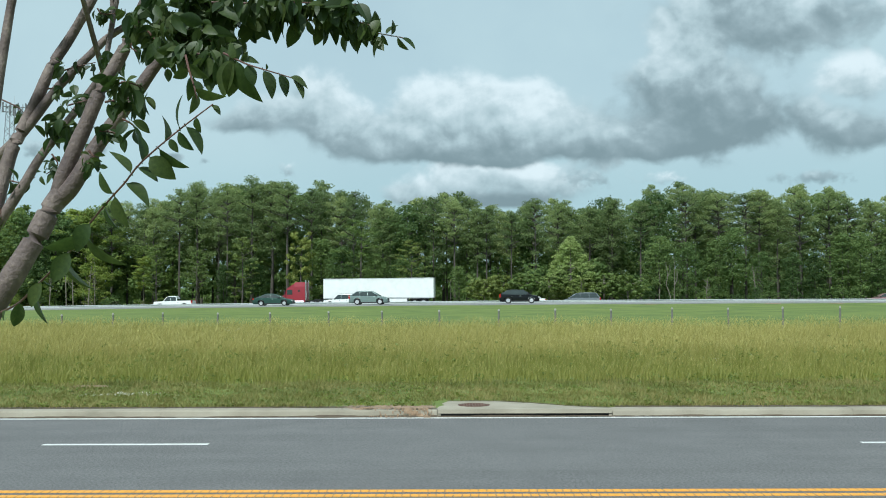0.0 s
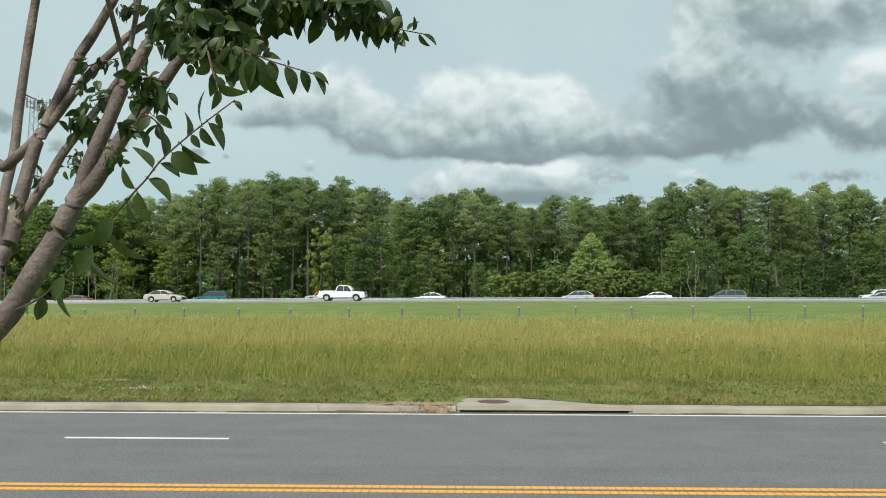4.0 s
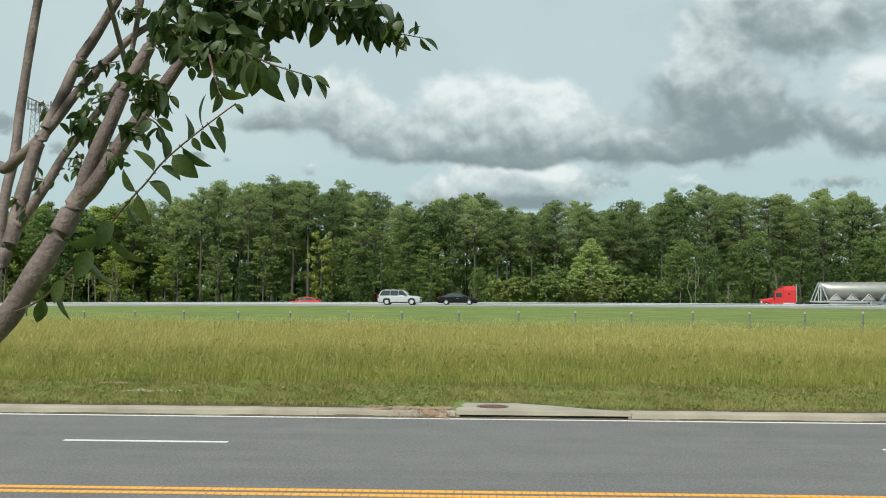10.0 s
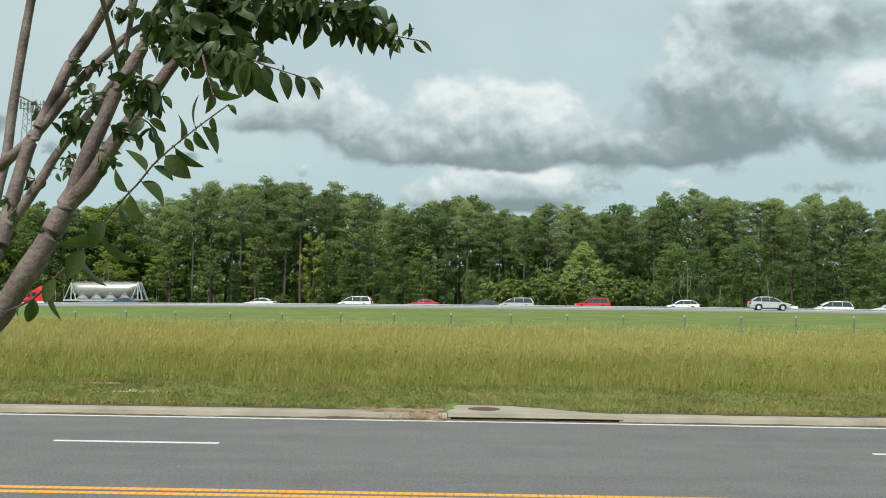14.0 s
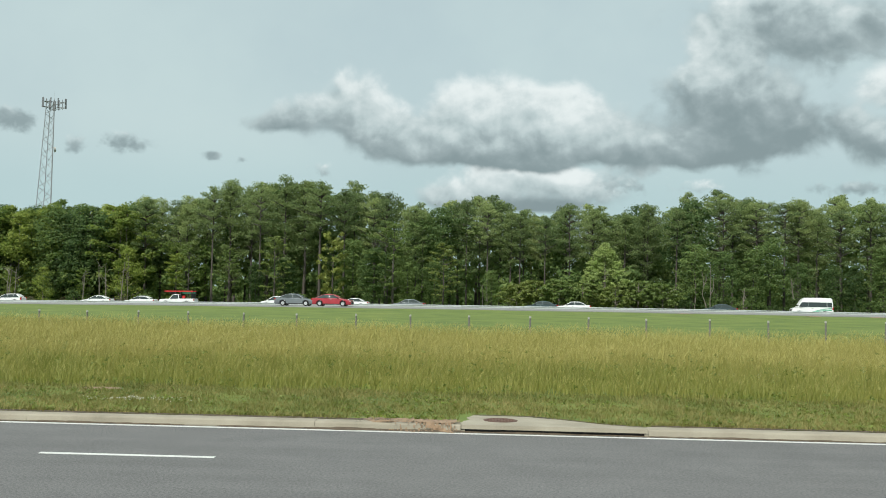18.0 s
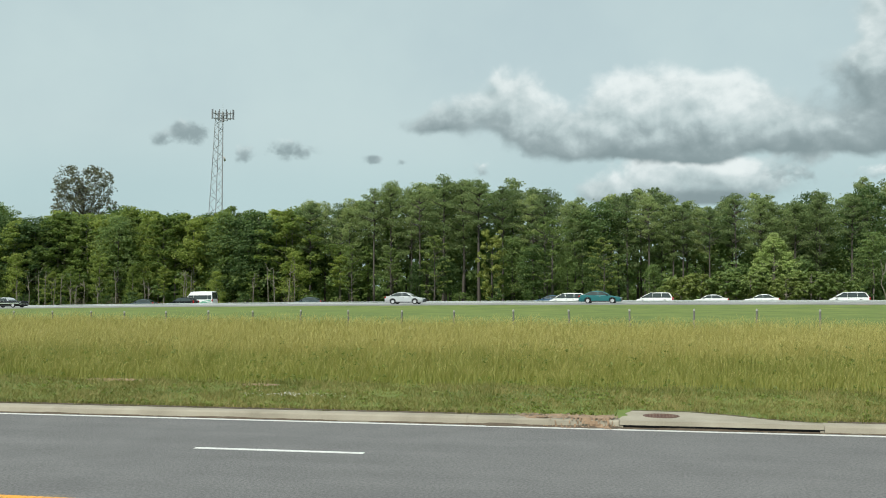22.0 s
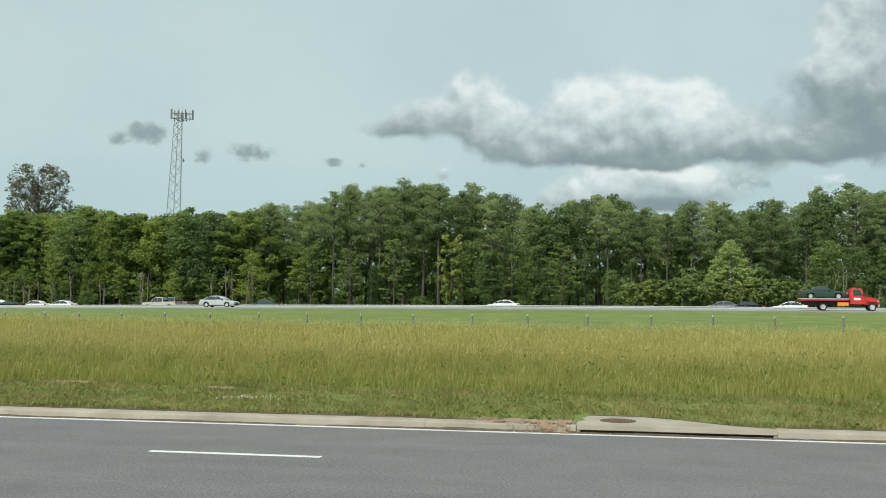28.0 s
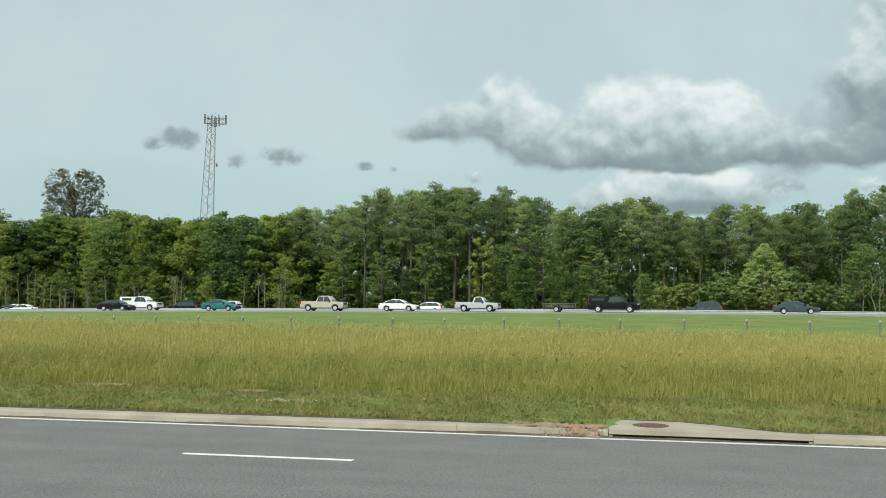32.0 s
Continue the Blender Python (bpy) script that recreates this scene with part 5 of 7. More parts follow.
    dangling = ((6.661, -2.050, 3.332), (6.684, -2.100, 3.279), (6.700, -2.120, 3.241), (6.707, -2.120, 3.211))
    dangling_leaves = ((1.2, -81, 0.058, 0.6), (2.43, -93, 0.055, 0.6), (2.11, -36, 0.069, 0.6), (1.59, -42, 0.041, 0.7), (0.82, -144, 0.043, 0.8), (0.49, -42, 0.062, 0.8))
    tip = ((6.567, -1.450, 3.612), (6.710, -1.420, 3.595), (6.845, -1.380, 3.600), (6.983, -1.340, 3.587), (7.089, -1.300, 3.573), (7.165, -1.290, 3.561))
    tip_leaves = ((4.9, -34, 0.061, 0.5), (4.75, -59, 0.057, 0.45), (4.51, 81, 0.051, 0.6), (4.11, -69, 0.041, 0.7), (3.83, -78, 0.047, 0.7), (3.59, -89, 0.053, 0.9), (3.33, -130, 0.055, 0.9), (2.76, -111, 0.033, 0.8), (2.47, -103, 0.075, 0.9), (2, -112, 0.096, 0.95), (1.63, -113, 0.081, 0.9), (2.19, -80, 0.052, 0.8), (1.19, -100, 0.073, 0.8), (0.88, -99, 0.087, 0.9), (3.13, -113, 0.043, 0.7), (4.1, 109, 0.077, 0.7), (3.83, 117, 0.084, 0.7), (4.27, 55, 0.053, 0.5))
    sprays = []
    sprays.append((((6.550, -1.400, 3.617), (6.706, -1.400, 3.615), (6.847, -1.400, 3.616), (6.989, -1.400, 3.595), (7.095, -1.400, 3.565)), 150, 0.066, 0.024))
    sprays.append((((6.518, -1.500, 3.623), (6.690, -1.500, 3.617), (6.861, -1.500, 3.618), (7.033, -1.500, 3.611)), 150, 0.074, 0.024))
    sprays.append((((6.482, -1.550, 3.541), (6.567, -1.550, 3.508), (6.636, -1.550, 3.474)), 110, 0.073, 0.036))
    sprays.append((((6.387, -1.400, 3.615), (6.494, -1.400, 3.598), (6.618, -1.400, 3.582)), 120, 0.077, 0.042))
    sprays.append((((6.562, -1.750, 3.417), (6.634, -1.750, 3.402), (6.681, -1.750, 3.387)), 50, 0.068, 0.025))
    sprays.append((((6.378, -1.600, 3.560), (6.447, -1.600, 3.494), (6.499, -1.600, 3.411)), 60, 0.059, 0.026))
    sprays.append((((6.383, -1.500, 3.518), (6.353, -1.500, 3.487), (6.385, -1.500, 3.466)), 7, 0.044, 0.008))
    sprays.append((((5.969, -0.600, 3.663), (6.025, -0.600, 3.631), (5.993, -0.600, 3.597)), 26, 0.065, 0.022))
    sprays.append((((6.334, -1.600, 3.342), (6.367, -1.600, 3.359), (6.417, -1.600, 3.343)), 22, 0.065, 0.013))
    sprays.append((((6.277, -1.500, 3.319), (6.337, -1.500, 3.328), (6.388, -1.500, 3.337)), 26, 0.061, 0.024))
    sprays.append((((6.362, -1.600, 3.251), (6.390, -1.600, 3.235), (6.404, -1.600, 3.218)), 5, 0.065, 0.007))
    sprays.append((((6.262, -1.500, 3.233), (6.305, -1.500, 3.225), (6.323, -1.500, 3.208)), 14, 0.054, 0.013))
    sprays.append((((5.793, -0.500, 3.491), (5.838, -0.500, 3.503), (5.883, -0.500, 3.514)), 22, 0.063, 0.027))
    sprays.append((((5.737, -0.500, 3.433), (5.773, -0.500, 3.388), (5.852, -0.500, 3.423)), 44, 0.063, 0.031))
    sprays.append((((5.709, -0.350, 3.660), (5.767, -0.350, 3.679), (5.850, -0.350, 3.697)), 18, 0.060, 0.019))
    sprays.append((((5.672, -0.400, 3.578), (5.707, -0.400, 3.578), (5.730, -0.400, 3.567)), 7, 0.050, 0.011))
    sprays.append((((5.769, -0.600, 3.283), (5.793, -0.600, 3.239), (5.749, -0.600, 3.205)), 34, 0.044, 0.026))
    sprays.append((((6.212, -1.450, 3.179), (6.230, -1.450, 3.153), (6.205, -1.450, 3.136)), 14, 0.041, 0.017))
    sprays.append((((6.057, -1.200, 3.241), (6.086, -1.200, 3.232), (6.152, -1.200, 3.233)), 9, 0.048, 0.011))
    sprays.append((((5.398, -0.200, 3.571), (5.466, -0.200, 3.538), (5.498, -0.200, 3.506)), 5, 0.053, 0.010))
    sprays.append((((5.541, -0.450, 3.197), (5.599, -0.450, 3.187), (5.645, -0.450, 3.210)), 7, 0.054, 0.014))
    sprays.append((((5.474, -0.500, 3.112), (5.521, -0.500, 3.090), (5.534, -0.500, 3.033)), 8, 0.058, 0.018))
    sprays.append((((5.872, -0.400, 3.909), (5.896, -0.400, 3.885), (5.966, -0.400, 3.891)), 12, 0.060, 0.018))
    for pts, r0, r1 in stems:
        line = [p - org for p in soft_line(pts, 5)]
        n = len(line)
        bm = bmesh.new()
        tube(bm, line, [0.9 * (r0 + (r1 - r0) * k / (n - 1)) * (1 + 0.025 * math.sin(0.9 * k + 7 * r1 * 100)) for k in range(n)], 14)
        part("stem", bm, MYRTLE_BARK, tree, smooth=True)

    def twig(line, r0=0.0032, r1=0.0014):
        bm = bmesh.new()
        tube(bm, line, [r0 + (r1 - r0) * k / len(line) for k in range(len(line))], 6)
        part("twig", bm, MYRTLE_TWIG, tree, "thin reddish twig", smooth=True)

    # four twigs against the sky, each leaf by its place along the twig, its lean, length and how far it faces out
    for pts in (hanging[::-1], second, dangling, tip):
        twig([p - org for p in soft_line(pts, 5)])
    for pts, leaves in ((hanging, hanging_leaves), (second, second_leaves), (dangling, dangling_leaves), (tip, tip_leaves)):
        spine = [Vector(p) - org for p in pts]
        for place, lean, length, face in leaves:
            k = min(int(place), len(spine) - 2)
            at = spine[k].lerp(spine[k + 1], place - k)
            along = Vector((math.cos(radians(lean)), rnd.uniform(-0.2, 0.2), math.sin(radians(lean)))).normalized()
            turn = math.acos(min(1.0, face)) * rnd.choice((-1, 1)) + rnd.uniform(-0.15, 0.15)
            up = (Vector((0, -1, 0)) - along * -along.y).normalized()
            side = up.cross(along)
            m = Matrix((along, side, up)).transposed().to_4x4()
            leaf = new("leaf", rnd.choice(MYRTLE_SHAPES))
            leaf.parent, leaf.matrix_basis = tree, Matrix.Translation(at) @ m @ Matrix.Rotation(turn, 4, "X") @ Matrix.Scale(length, 4)
    made = 0
    for pts, n, size, loose in sprays:
        line = [p - org for p in soft_line(pts, 5)]
        twig(line, 0.004)
        for k in range(n):
            q = rnd.uniform(0, len(line) - 1.01)
            at = line[int(q)].lerp(line[int(q) + 1], q % 1) + Vector((rnd.gauss(0, 0.6), rnd.gauss(0, 1.6), rnd.gauss(0, 0.6))) * loose
            out = Vector((rnd.uniform(-0.8, 0.8), rnd.uniform(-0.7, 0.7), rnd.uniform(-1.3, 0.25))).normalized()
            m = Matrix.Translation(at) @ out.to_track_quat("X", "Z").to_matrix().to_4x4() @ Matrix.Rotation(rnd.uniform(-1.3, 1.3), 4, "X") @ Matrix.Scale(size * rnd.uniform(0.65, 1.15), 4)
            shape = rnd.choice(MYRTLE_SHAPES)
            if made < 220 and k % 3 == 0:
                made += 1
                leaf = new("leaf", shape)
                leaf.parent, leaf.matrix_basis = tree, m
            else:
                mass.append((shape, m))
    # limbs up into the unseen crown overhead
    tops = [Vector(pts[0]) for pts, r0, r1 in stems if pts[0][2] > 3.55]
    crown = Vector((6.35, -0.9, 4.75))
    for k in range(18):
        a = 6.2832 * k / 18 + rnd.uniform(-0.2, 0.2)
        end = crown + Vector((1.15 * math.cos(a) * rnd.uniform(0.4, 1), 1.15 * math.sin(a) * rnd.uniform(0.4, 1), rnd.uniform(-0.2, 0.55)))
        line = soft_line((tops[k % len(tops)], tops[k % len(tops)].lerp(end, 0.5) + Vector((0, 0, 0.15)), end), 4)
        bm = bmesh.new()
        tube(bm, [p - org for p in line], [0.012 - 0.0009 * q for q in range(len(line))], 6)
        part("limb", bm, MYRTLE_BARK, tree, smooth=True)
    # the crown overhead, out of view, added so that it shades the stems
    for k in range(1150):
        p = Vector((rnd.gauss(0, 1), rnd.gauss(0, 1), rnd.gauss(0, 1))).normalized() * rnd.uniform(0.3, 1.0) ** 0.5
        p = crown + Vector((1.3 * p.x, 1.3 * p.y, 0.6 * p.z)) - org
        m = Matrix.Translation(p) @ Euler((rnd.uniform(-1, 1), rnd.uniform(0, 1.4), rnd.uniform(0, 6.28))).to_matrix().to_4x4() @ Matrix.Scale(0.08 * rnd.uniform(0.7, 1.3), 4)
        mass.append((rnd.choice(MYRTLE_SHAPES), m))
    vs, fs = [], []
    for shape, m in mass:
        k = len(vs)
        vs += [m @ v.co for v in shape.vertices]
        fs += [[k + q for q in f.vertices] for f in shape.polygons]
    tagged(solid("foliage", vs, fs, MYRTLE_LEAVES, tree, "dense dark green leaves"), kind="stuff")


def myrtle_leaf(name, curl, fold, wide):
    """An oval pointed leaf one unit long, folded along its rib and curled down."""
    bm = bmesh.new()
    n = 9
    rows = []
    for k in range(n + 1):
        t = k / n
        x = 0.06 + 0.94 * t
        w = wide * math.sin(math.pi * t ** 0.85) ** 0.8 if 0 < k < n else 0.004
        z = -curl * t * t
        rows.append([bm.verts.new((x, -w, z + fold * w)), bm.verts.new((x, 0, z)), bm.verts.new((x, w, z + fold * w))])
    for a, b in zip(rows, rows[1:]):
        for q in range(2):
            bm.faces.new((a[q], a[q + 1], b[q + 1], b[q]))
    tube(bm, [(-0.06, 0, 0.01), (0.08, 0, 0.0)], [0.02, 0.016], 4)
    me = bpy.data.meshes.new(name)
    bm.to_mesh(me)
    bm.free()
    me.polygons.foreach_set("use_smooth", [True] * len(me.polygons))
    me.materials.append(MYRTLE_LEAVES)
    return me


MYRTLE_TWIG = material("myrtle_twig", [(0.07, 0.03, 0.024), (0.12, 0.055, 0.04)], 9.0, 0.6, 0.2)
MYRTLE_SHAPES = [myrtle_leaf("leaf", c, f, w) for c, f, w in ((0.2, 0.35, 0.27), (0.35, 0.2, 0.3), (0.1, 0.5, 0.25), (0.5, 0.3, 0.28), (0.25, 0.6, 0.24))]
build_myrtle()


# ---- vehicles ----
def paint(name, c, metal=0.0, rough=0.28):
    m = bpy.data.materials.new(name)
    m.use_nodes = True
    w = Tree(m.node_tree)
    b = m.node_tree.nodes["Principled BSDF"]
    n = w.noise(w.add("ShaderNodeTexCoord").outputs["Object"], 1.4, 3)
    w.plug(b, "Base Color", w.ramp(n, (0.35, tuple(q * 0.92 for q in c)), (0.65, c)))
    w.plug(b, "Roughness", w.span(n, 0.3, 0.7, rough, rough + 0.1))
    b.inputs["Metallic"].default_value = metal
    b.inputs["Specular IOR Level"].default_value = 0.12 if max(c) < 0.06 and rough > 0.1 else 0.5
    b.inputs["Coat Weight"].default_value, b.inputs["Coat Roughness"].default_value = 0.5, 0.04
    return m


PAINTS = {
    "seagreen": paint("paint_sea_green", (0.08, 0.36, 0.22)), "crimson": paint("paint_crimson", (0.36, 0.03, 0.045)),
    "white": paint("paint_white", (0.78, 0.79, 0.78)), "black": paint("paint_black", (0.004, 0.005, 0.006)), "grey": paint("paint_grey", (0.19, 0.21, 0.225), 0.3),
    "silver": paint("paint_silver", (0.55, 0.57, 0.58), 0.35), "slate": paint("paint_slate", (0.05, 0.075, 0.08), 0.3), "red": paint("paint_red", (0.55, 0.025, 0.03)),
    "maroon": paint("paint_maroon", (0.12, 0.015, 0.03)), "tan": paint("paint_tan", (0.5, 0.46, 0.38), 0.2), "beige": paint("paint_beige", (0.55, 0.52, 0.43), 0.2),
    "teal": paint("paint_teal", (0.018, 0.14, 0.15), 0.2), "blue": paint("paint_blue", (0.03, 0.08, 0.15), 0.2), "lightblue": paint("paint_light_blue", (0.24, 0.46, 0.52), 0.25),
    "sage": paint("paint_sage", (0.2, 0.26, 0.245), 0.3), "rose": paint("paint_rose", (0.27, 0.14, 0.14), 0.35), "navy": paint("paint_navy", (0.008, 0.02, 0.04), 0.1), "green": paint("paint_green", (0.02, 0.06, 0.045), 0.2),
}
GLASS = paint("tinted_glass", (0.03, 0.042, 0.041), 0.0, 0.05)
TYRE = material("tyre_rubber", [(0.012, 0.012, 0.012), (0.025, 0.025, 0.025)], 8.0, 0.85, 0.2)
ALLOY = paint("alloy_rim", (0.62, 0.63, 0.64), 0.5, 0.3)
CHROME = paint("chrome", (0.75, 0.76, 0.77), 0.9, 0.12)
TRIM = material("black_trim", [(0.015, 0.015, 0.016), (0.035, 0.035, 0.036)], 5.0, 0.6, 0.1)
RED_LAMP = paint("tail_lamp_red", (0.4, 0.01, 0.01), 0.0, 0.15)
CLEAR_LAMP = paint("head_lamp_clear", (0.75, 0.77, 0.78), 0.2, 0.1)
AMBER = paint("amber_panel", (0.7, 0.28, 0.03), 0.0, 0.35)


def lathe(profile, m=16):
    """A ring of faces round the y axis from (radius, y) points."""
    bm = bmesh.new()
    rows = [[bm.verts.new((r * math.cos(6.2832 * q / m), y, r * math.sin(6.2832 * q / m))) for q in range(m)] for r, y in profile]
    for a, b in zip(rows, rows[1:]):
        for q in range(m):
            bm.faces.new((a[q], a[(q + 1) % m], b[(q + 1) % m], b[q]))
    return bm


WHEELS = {}


def wheel(parent, x, y, r, out=1, width=0.22, rim=None):
    key = (round(r, 3), out, round(width, 2), rim)
    if key not in WHEELS:
        h = width / 2
        bm = lathe([(r * 0.62, -h * 0.8), (r * 0.92, -h), (r, -h * 0.75), (r, h * 0.75), (r * 0.92, h), (r * 0.62, h * 0.8)])
        ty = part("tyre", bm, TYRE, None, smooth=True)
        bm = lathe([(r * 0.64, out * h * 0.86), (r * 0.58, out * h * 0.6), (r * 0.3, out * h * 0.5), (r * 0.2, out * h * 0.75), (0.01, out * h * 0.78)])
        for k in range(5):
            q = 6.2832 * k / 5
            bmesh.ops.create_cube(bm, size=1, matrix=Matrix.Rotation(-q, 4, "Y") @ Matrix.Translation((r * 0.4, out * h * 0.72, 0)) @ Matrix.Diagonal((r * 0.42, h * 0.2, r * 0.13, 1)))
        ri = part("rim", bm, rim or ALLOY, None, "bright alloy rim", smooth=True)
        WHEELS[key] = (ty.data, ri.data)
        bpy.data.objects.remove(ty)
        bpy.data.objects.remove(ri)
    ty = new("wheel", WHEELS[key][0])
    ty.parent = parent
    ty.location = (x, y, r)
    ri = new("rim", WHEELS[key][1])
    ri.parent = ty
    tagged(ri, "bright wheel rim")
    return ty


def box_bm(x0, x1, y0, y1, z0, z1, bevel=0.0, bm=None, taper=0.0):
    bm = bm or bmesh.new()
    made = bmesh.ops.create_cube(bm, size=1, matrix=Matrix.Translation(((x0 + x1) / 2, (y0 + y1) / 2, (z0 + z1) / 2)) @ Matrix.Diagonal((x1 - x0, y1 - y0, z1 - z0, 1)))
    if taper:
        for v in made["verts"]:
            if v.co.z > (z0 + z1) / 2:
                v.co.y *= 1 - taper
    if bevel:
        edges = {e for v in made["verts"] for e in v.link_edges}
        bmesh.ops.bevel(bm, geom=list(edges), offset=bevel, segments=2, affect="EDGES")
    return bm


def body_mesh(L, W, top, clear, axles, r, nose=0.12):
    """The lower body: stations along x, arches over the wheels. top: (x, z) points of the upper outline, front to rear."""
    R, zc = r + 0.07, r
    xs = {L / 2, L / 2 - 0.05, L / 2 - 0.18, -L / 2, -L / 2 + 0.05, -L / 2 + 0.18} | {p[0] for p in top}
    for a in axles:
        xs |= {a + R * math.cos(math.pi * k / 8) for k in range(9)}
    xs |= {L / 2 - L * k / 14 for k in range(1, 14)}
    xs = sorted(xs, reverse=True)
    tx, tz = [p[0] for p in top][::-1], [p[1] for p in top][::-1]
    bm = bmesh.new()
    rings = []
    for x in xs:
        zb = clear
        for a in axles:
            if abs(x - a) < R - 1e-6:
                zb = max(zb, zc + math.sqrt(R * R - (x - a) ** 2))
        zt = max(float(np.interp(x, tx, tz)), zb + 0.05)
        e = max(0.0, (abs(x) - 0.36 * L) / (0.14 * L))
        w = W / 2 * (1 - nose * e * e)
        if abs(x) > L / 2 - 0.03:
            zb, zt = zb + 0.12, zt - 0.06
        zm = min(max(zb + 0.02, clear + 0.42), zt - 0.02)
        half = [(w * 0.9, zb), (w * 0.985, min(zb + 0.1, zm)), (w, zm), (w * 0.975, zt - 0.03 if zt - 0.03 > zm else zm + 0.005), (w * 0.88, zt)]
        rings.append([bm.verts.new((x, y, z)) for y, z in half] + [bm.verts.new((x, -y, z)) for y, z in half[::-1]])
    for a, b in zip(rings, rings[1:]):
        n = len(a)
        for k in range(n):
            bm.faces.new((a[k], a[(k + 1) % n], b[(k + 1) % n], b[k]))
    bm.faces.new(rings[0])
    bm.faces.new(rings[-1][::-1])
    return bm


def cabin(parent, a, b, c, d, belt, H, wb, wt, splits, back_glass=True, name="cabin", rails=False, brow=0.085):
    """The glasshouse: roof and pillars, with separate panes. a..d: foot of windscreen, roof front, roof rear, rear foot."""
    bm = bmesh.new()
    h = H - belt
    line = [(a, belt - 0.02), (a + (b - a) * 0.5, belt + h * 0.56), (b + (a - b) * 0.14, belt + h * 0.88), (b - 0.12, H - 0.02), ((b + c) / 2, H + 0.015), (c + 0.12, H - 0.015), (c + (d - c) * 0.14, belt + h * 0.88), (c + (d - c) * 0.5, belt + h * 0.55), (d, belt - 0.02)]
    rings = []
    for x, z in line:
        f = max(0.0, (z - belt) / h)
        w = wb + (wt - wb) * f
        drop = 0.085 * min(1.0, f * 1.2) + 0.001
        half = [(wb, belt - 0.03), (w + (wb - w) * drop / max(z - belt + 0.03, drop), z - drop), (w * 0.93, z - drop * 0.25), (w * 0.6, z)]
        rings.append([bm.verts.new((x, y, q)) for y, q in half] + [bm.verts.new((x, -y, q)) for y, q in half[::-1]])
    for p, q in zip(rings, rings[1:]):
        for k in range(7):
            bm.faces.new((p[k], p[k + 1], q[k + 1], q[k]))
    roof = part(name, bm, PAINTS["white"], parent, smooth=True)
    z0, z1 = belt + 0.02, H - brow

    def y_at(z):
        return wb + (wt - wb) * (z - belt) / (H - belt) + 0.008

    def x_front(z):
        return a + (b - a) * (z - belt) / (H - belt)

    def x_rear(z):
        return d + (c - d) * (z - belt) / (H - belt)

    cuts = [None] + list(splits) + [None]
    for s in (1, -1):
        for k in range(len(cuts) - 1):
            f0 = x_front(z0) - 0.12 if cuts[k] is None else cuts[k] - 0.014
            f1 = x_front(z1) - 0.1 if cuts[k] is None else cuts[k] - 0.014
            r0 = x_rear(z0) + 0.12 if cuts[k + 1] is None else cuts[k + 1] + 0.014
            r1 = x_rear(z1) + 0.1 if cuts[k + 1] is None else cuts[k + 1] + 0.014
            if f0 < r0 + 0.05:
                continue
            f1 = max(f1, r1 + 0.02)
            v = [(f0, s * y_at(z0), z0), (f1, s * y_at(z1), z1), (r1, s * y_at(z1), z1), (r0, s * y_at(z0), z0)]
            v += [(x, y - s * 0.03, z) for x, y, z in v]
            solid("side_window", v, [(0, 1, 2, 3), (4, 7, 6, 5), (0, 4, 5, 1), (1, 5, 6, 2), (2, 6, 7, 3), (3, 7, 4, 0)], GLASS, parent)
    for nm, x0, x1, sgn in (("windscreen", a, b, 1), ("rear_window", d, c, -1)):
        if nm == "rear_window" and not back_glass:
            continue
        p0, p1 = Vector((x0, 0, belt)), Vector((x1, 0, H - 0.02))
        n = Vector(((H - belt), 0, -(x1 - x0))).normalized() * sgn * 0.012
        if n.z < 0 and abs(x1 - x0) > 0.02:
            n = -n
        v = []
        for t, wid in ((0.08, wb - 0.08), (0.9, wt - 0.06)):
            p = p0.lerp(p1, t) + n
            v += [(p.x, wid, p.z), (p.x, -wid, p.z)]
        v += [(x - n.x * 2, y, z - n.z * 2) for x, y, z in v]
        solid(nm, v, [(0, 1, 3, 2), (4, 6, 7, 5), (0, 4, 5, 1), (2, 3, 7, 6), (0, 2, 6, 4), (1, 5, 7, 3)], GLASS, parent)
    if rails:
        for s in (1, -1):
            bm = bmesh.new()
            tube(bm, [(b - 0.2, s * wt * 0.9, H + 0.01), (b - 0.3, s * wt * 0.9, H + 0.07), (c + 0.3, s * wt * 0.9, H + 0.07), (c + 0.15, s * wt * 0.9, H)], [0.02] * 4, 6)
            part("roof_rail", bm, TRIM, parent)
    return roof


def lamps(parent, L, W, zf, zr, tall=False):
    for s in (1, -1):
        part("headlight", box_bm(L / 2 - 0.3, L / 2 - 0.02, s * W * 0.37 - 0.16, s * W * 0.37 + 0.16, zf - 0.07, zf + 0.07, 0.03), CLEAR_LAMP, parent, "clear headlight")
        h = 0.22 if tall else 0.09
        part("tail_light", box_bm(-L / 2 - 0.01, -L / 2 + 0.2, s * W * 0.41 - 0.09, s * W * 0.41 + 0.09, zr - h, zr + h, 0.02), RED_LAMP, parent, "red tail light")
    part("grille", box_bm(L / 2 - 0.1, L / 2 + 0.012, -W * 0.24, W * 0.24, zf - 0.2, zf + 0.02, 0.02), TRIM, parent, "dark grille")
    part("front_bumper", box_bm(L / 2 - 0.2, L / 2 + 0.03, -W * 0.4, W * 0.4, 0.28, 0.42, 0.03), TRIM, parent, "dark lower bumper")
    part("rear_bumper", box_bm(-L / 2 - 0.03, -L / 2 + 0.2, -W * 0.4, W * 0.4, 0.3, 0.45, 0.03), TRIM, parent, "dark lower bumper")


def mirrors(parent, x, z, w):
    for s in (1, -1):
        part("wing_mirror", box_bm(x - 0.12, x + 0.06, s * (w + 0.1) - 0.09, s * (w + 0.1) + 0.09, z, z + 0.14, 0.03), TRIM, parent, "dark wing mirror")


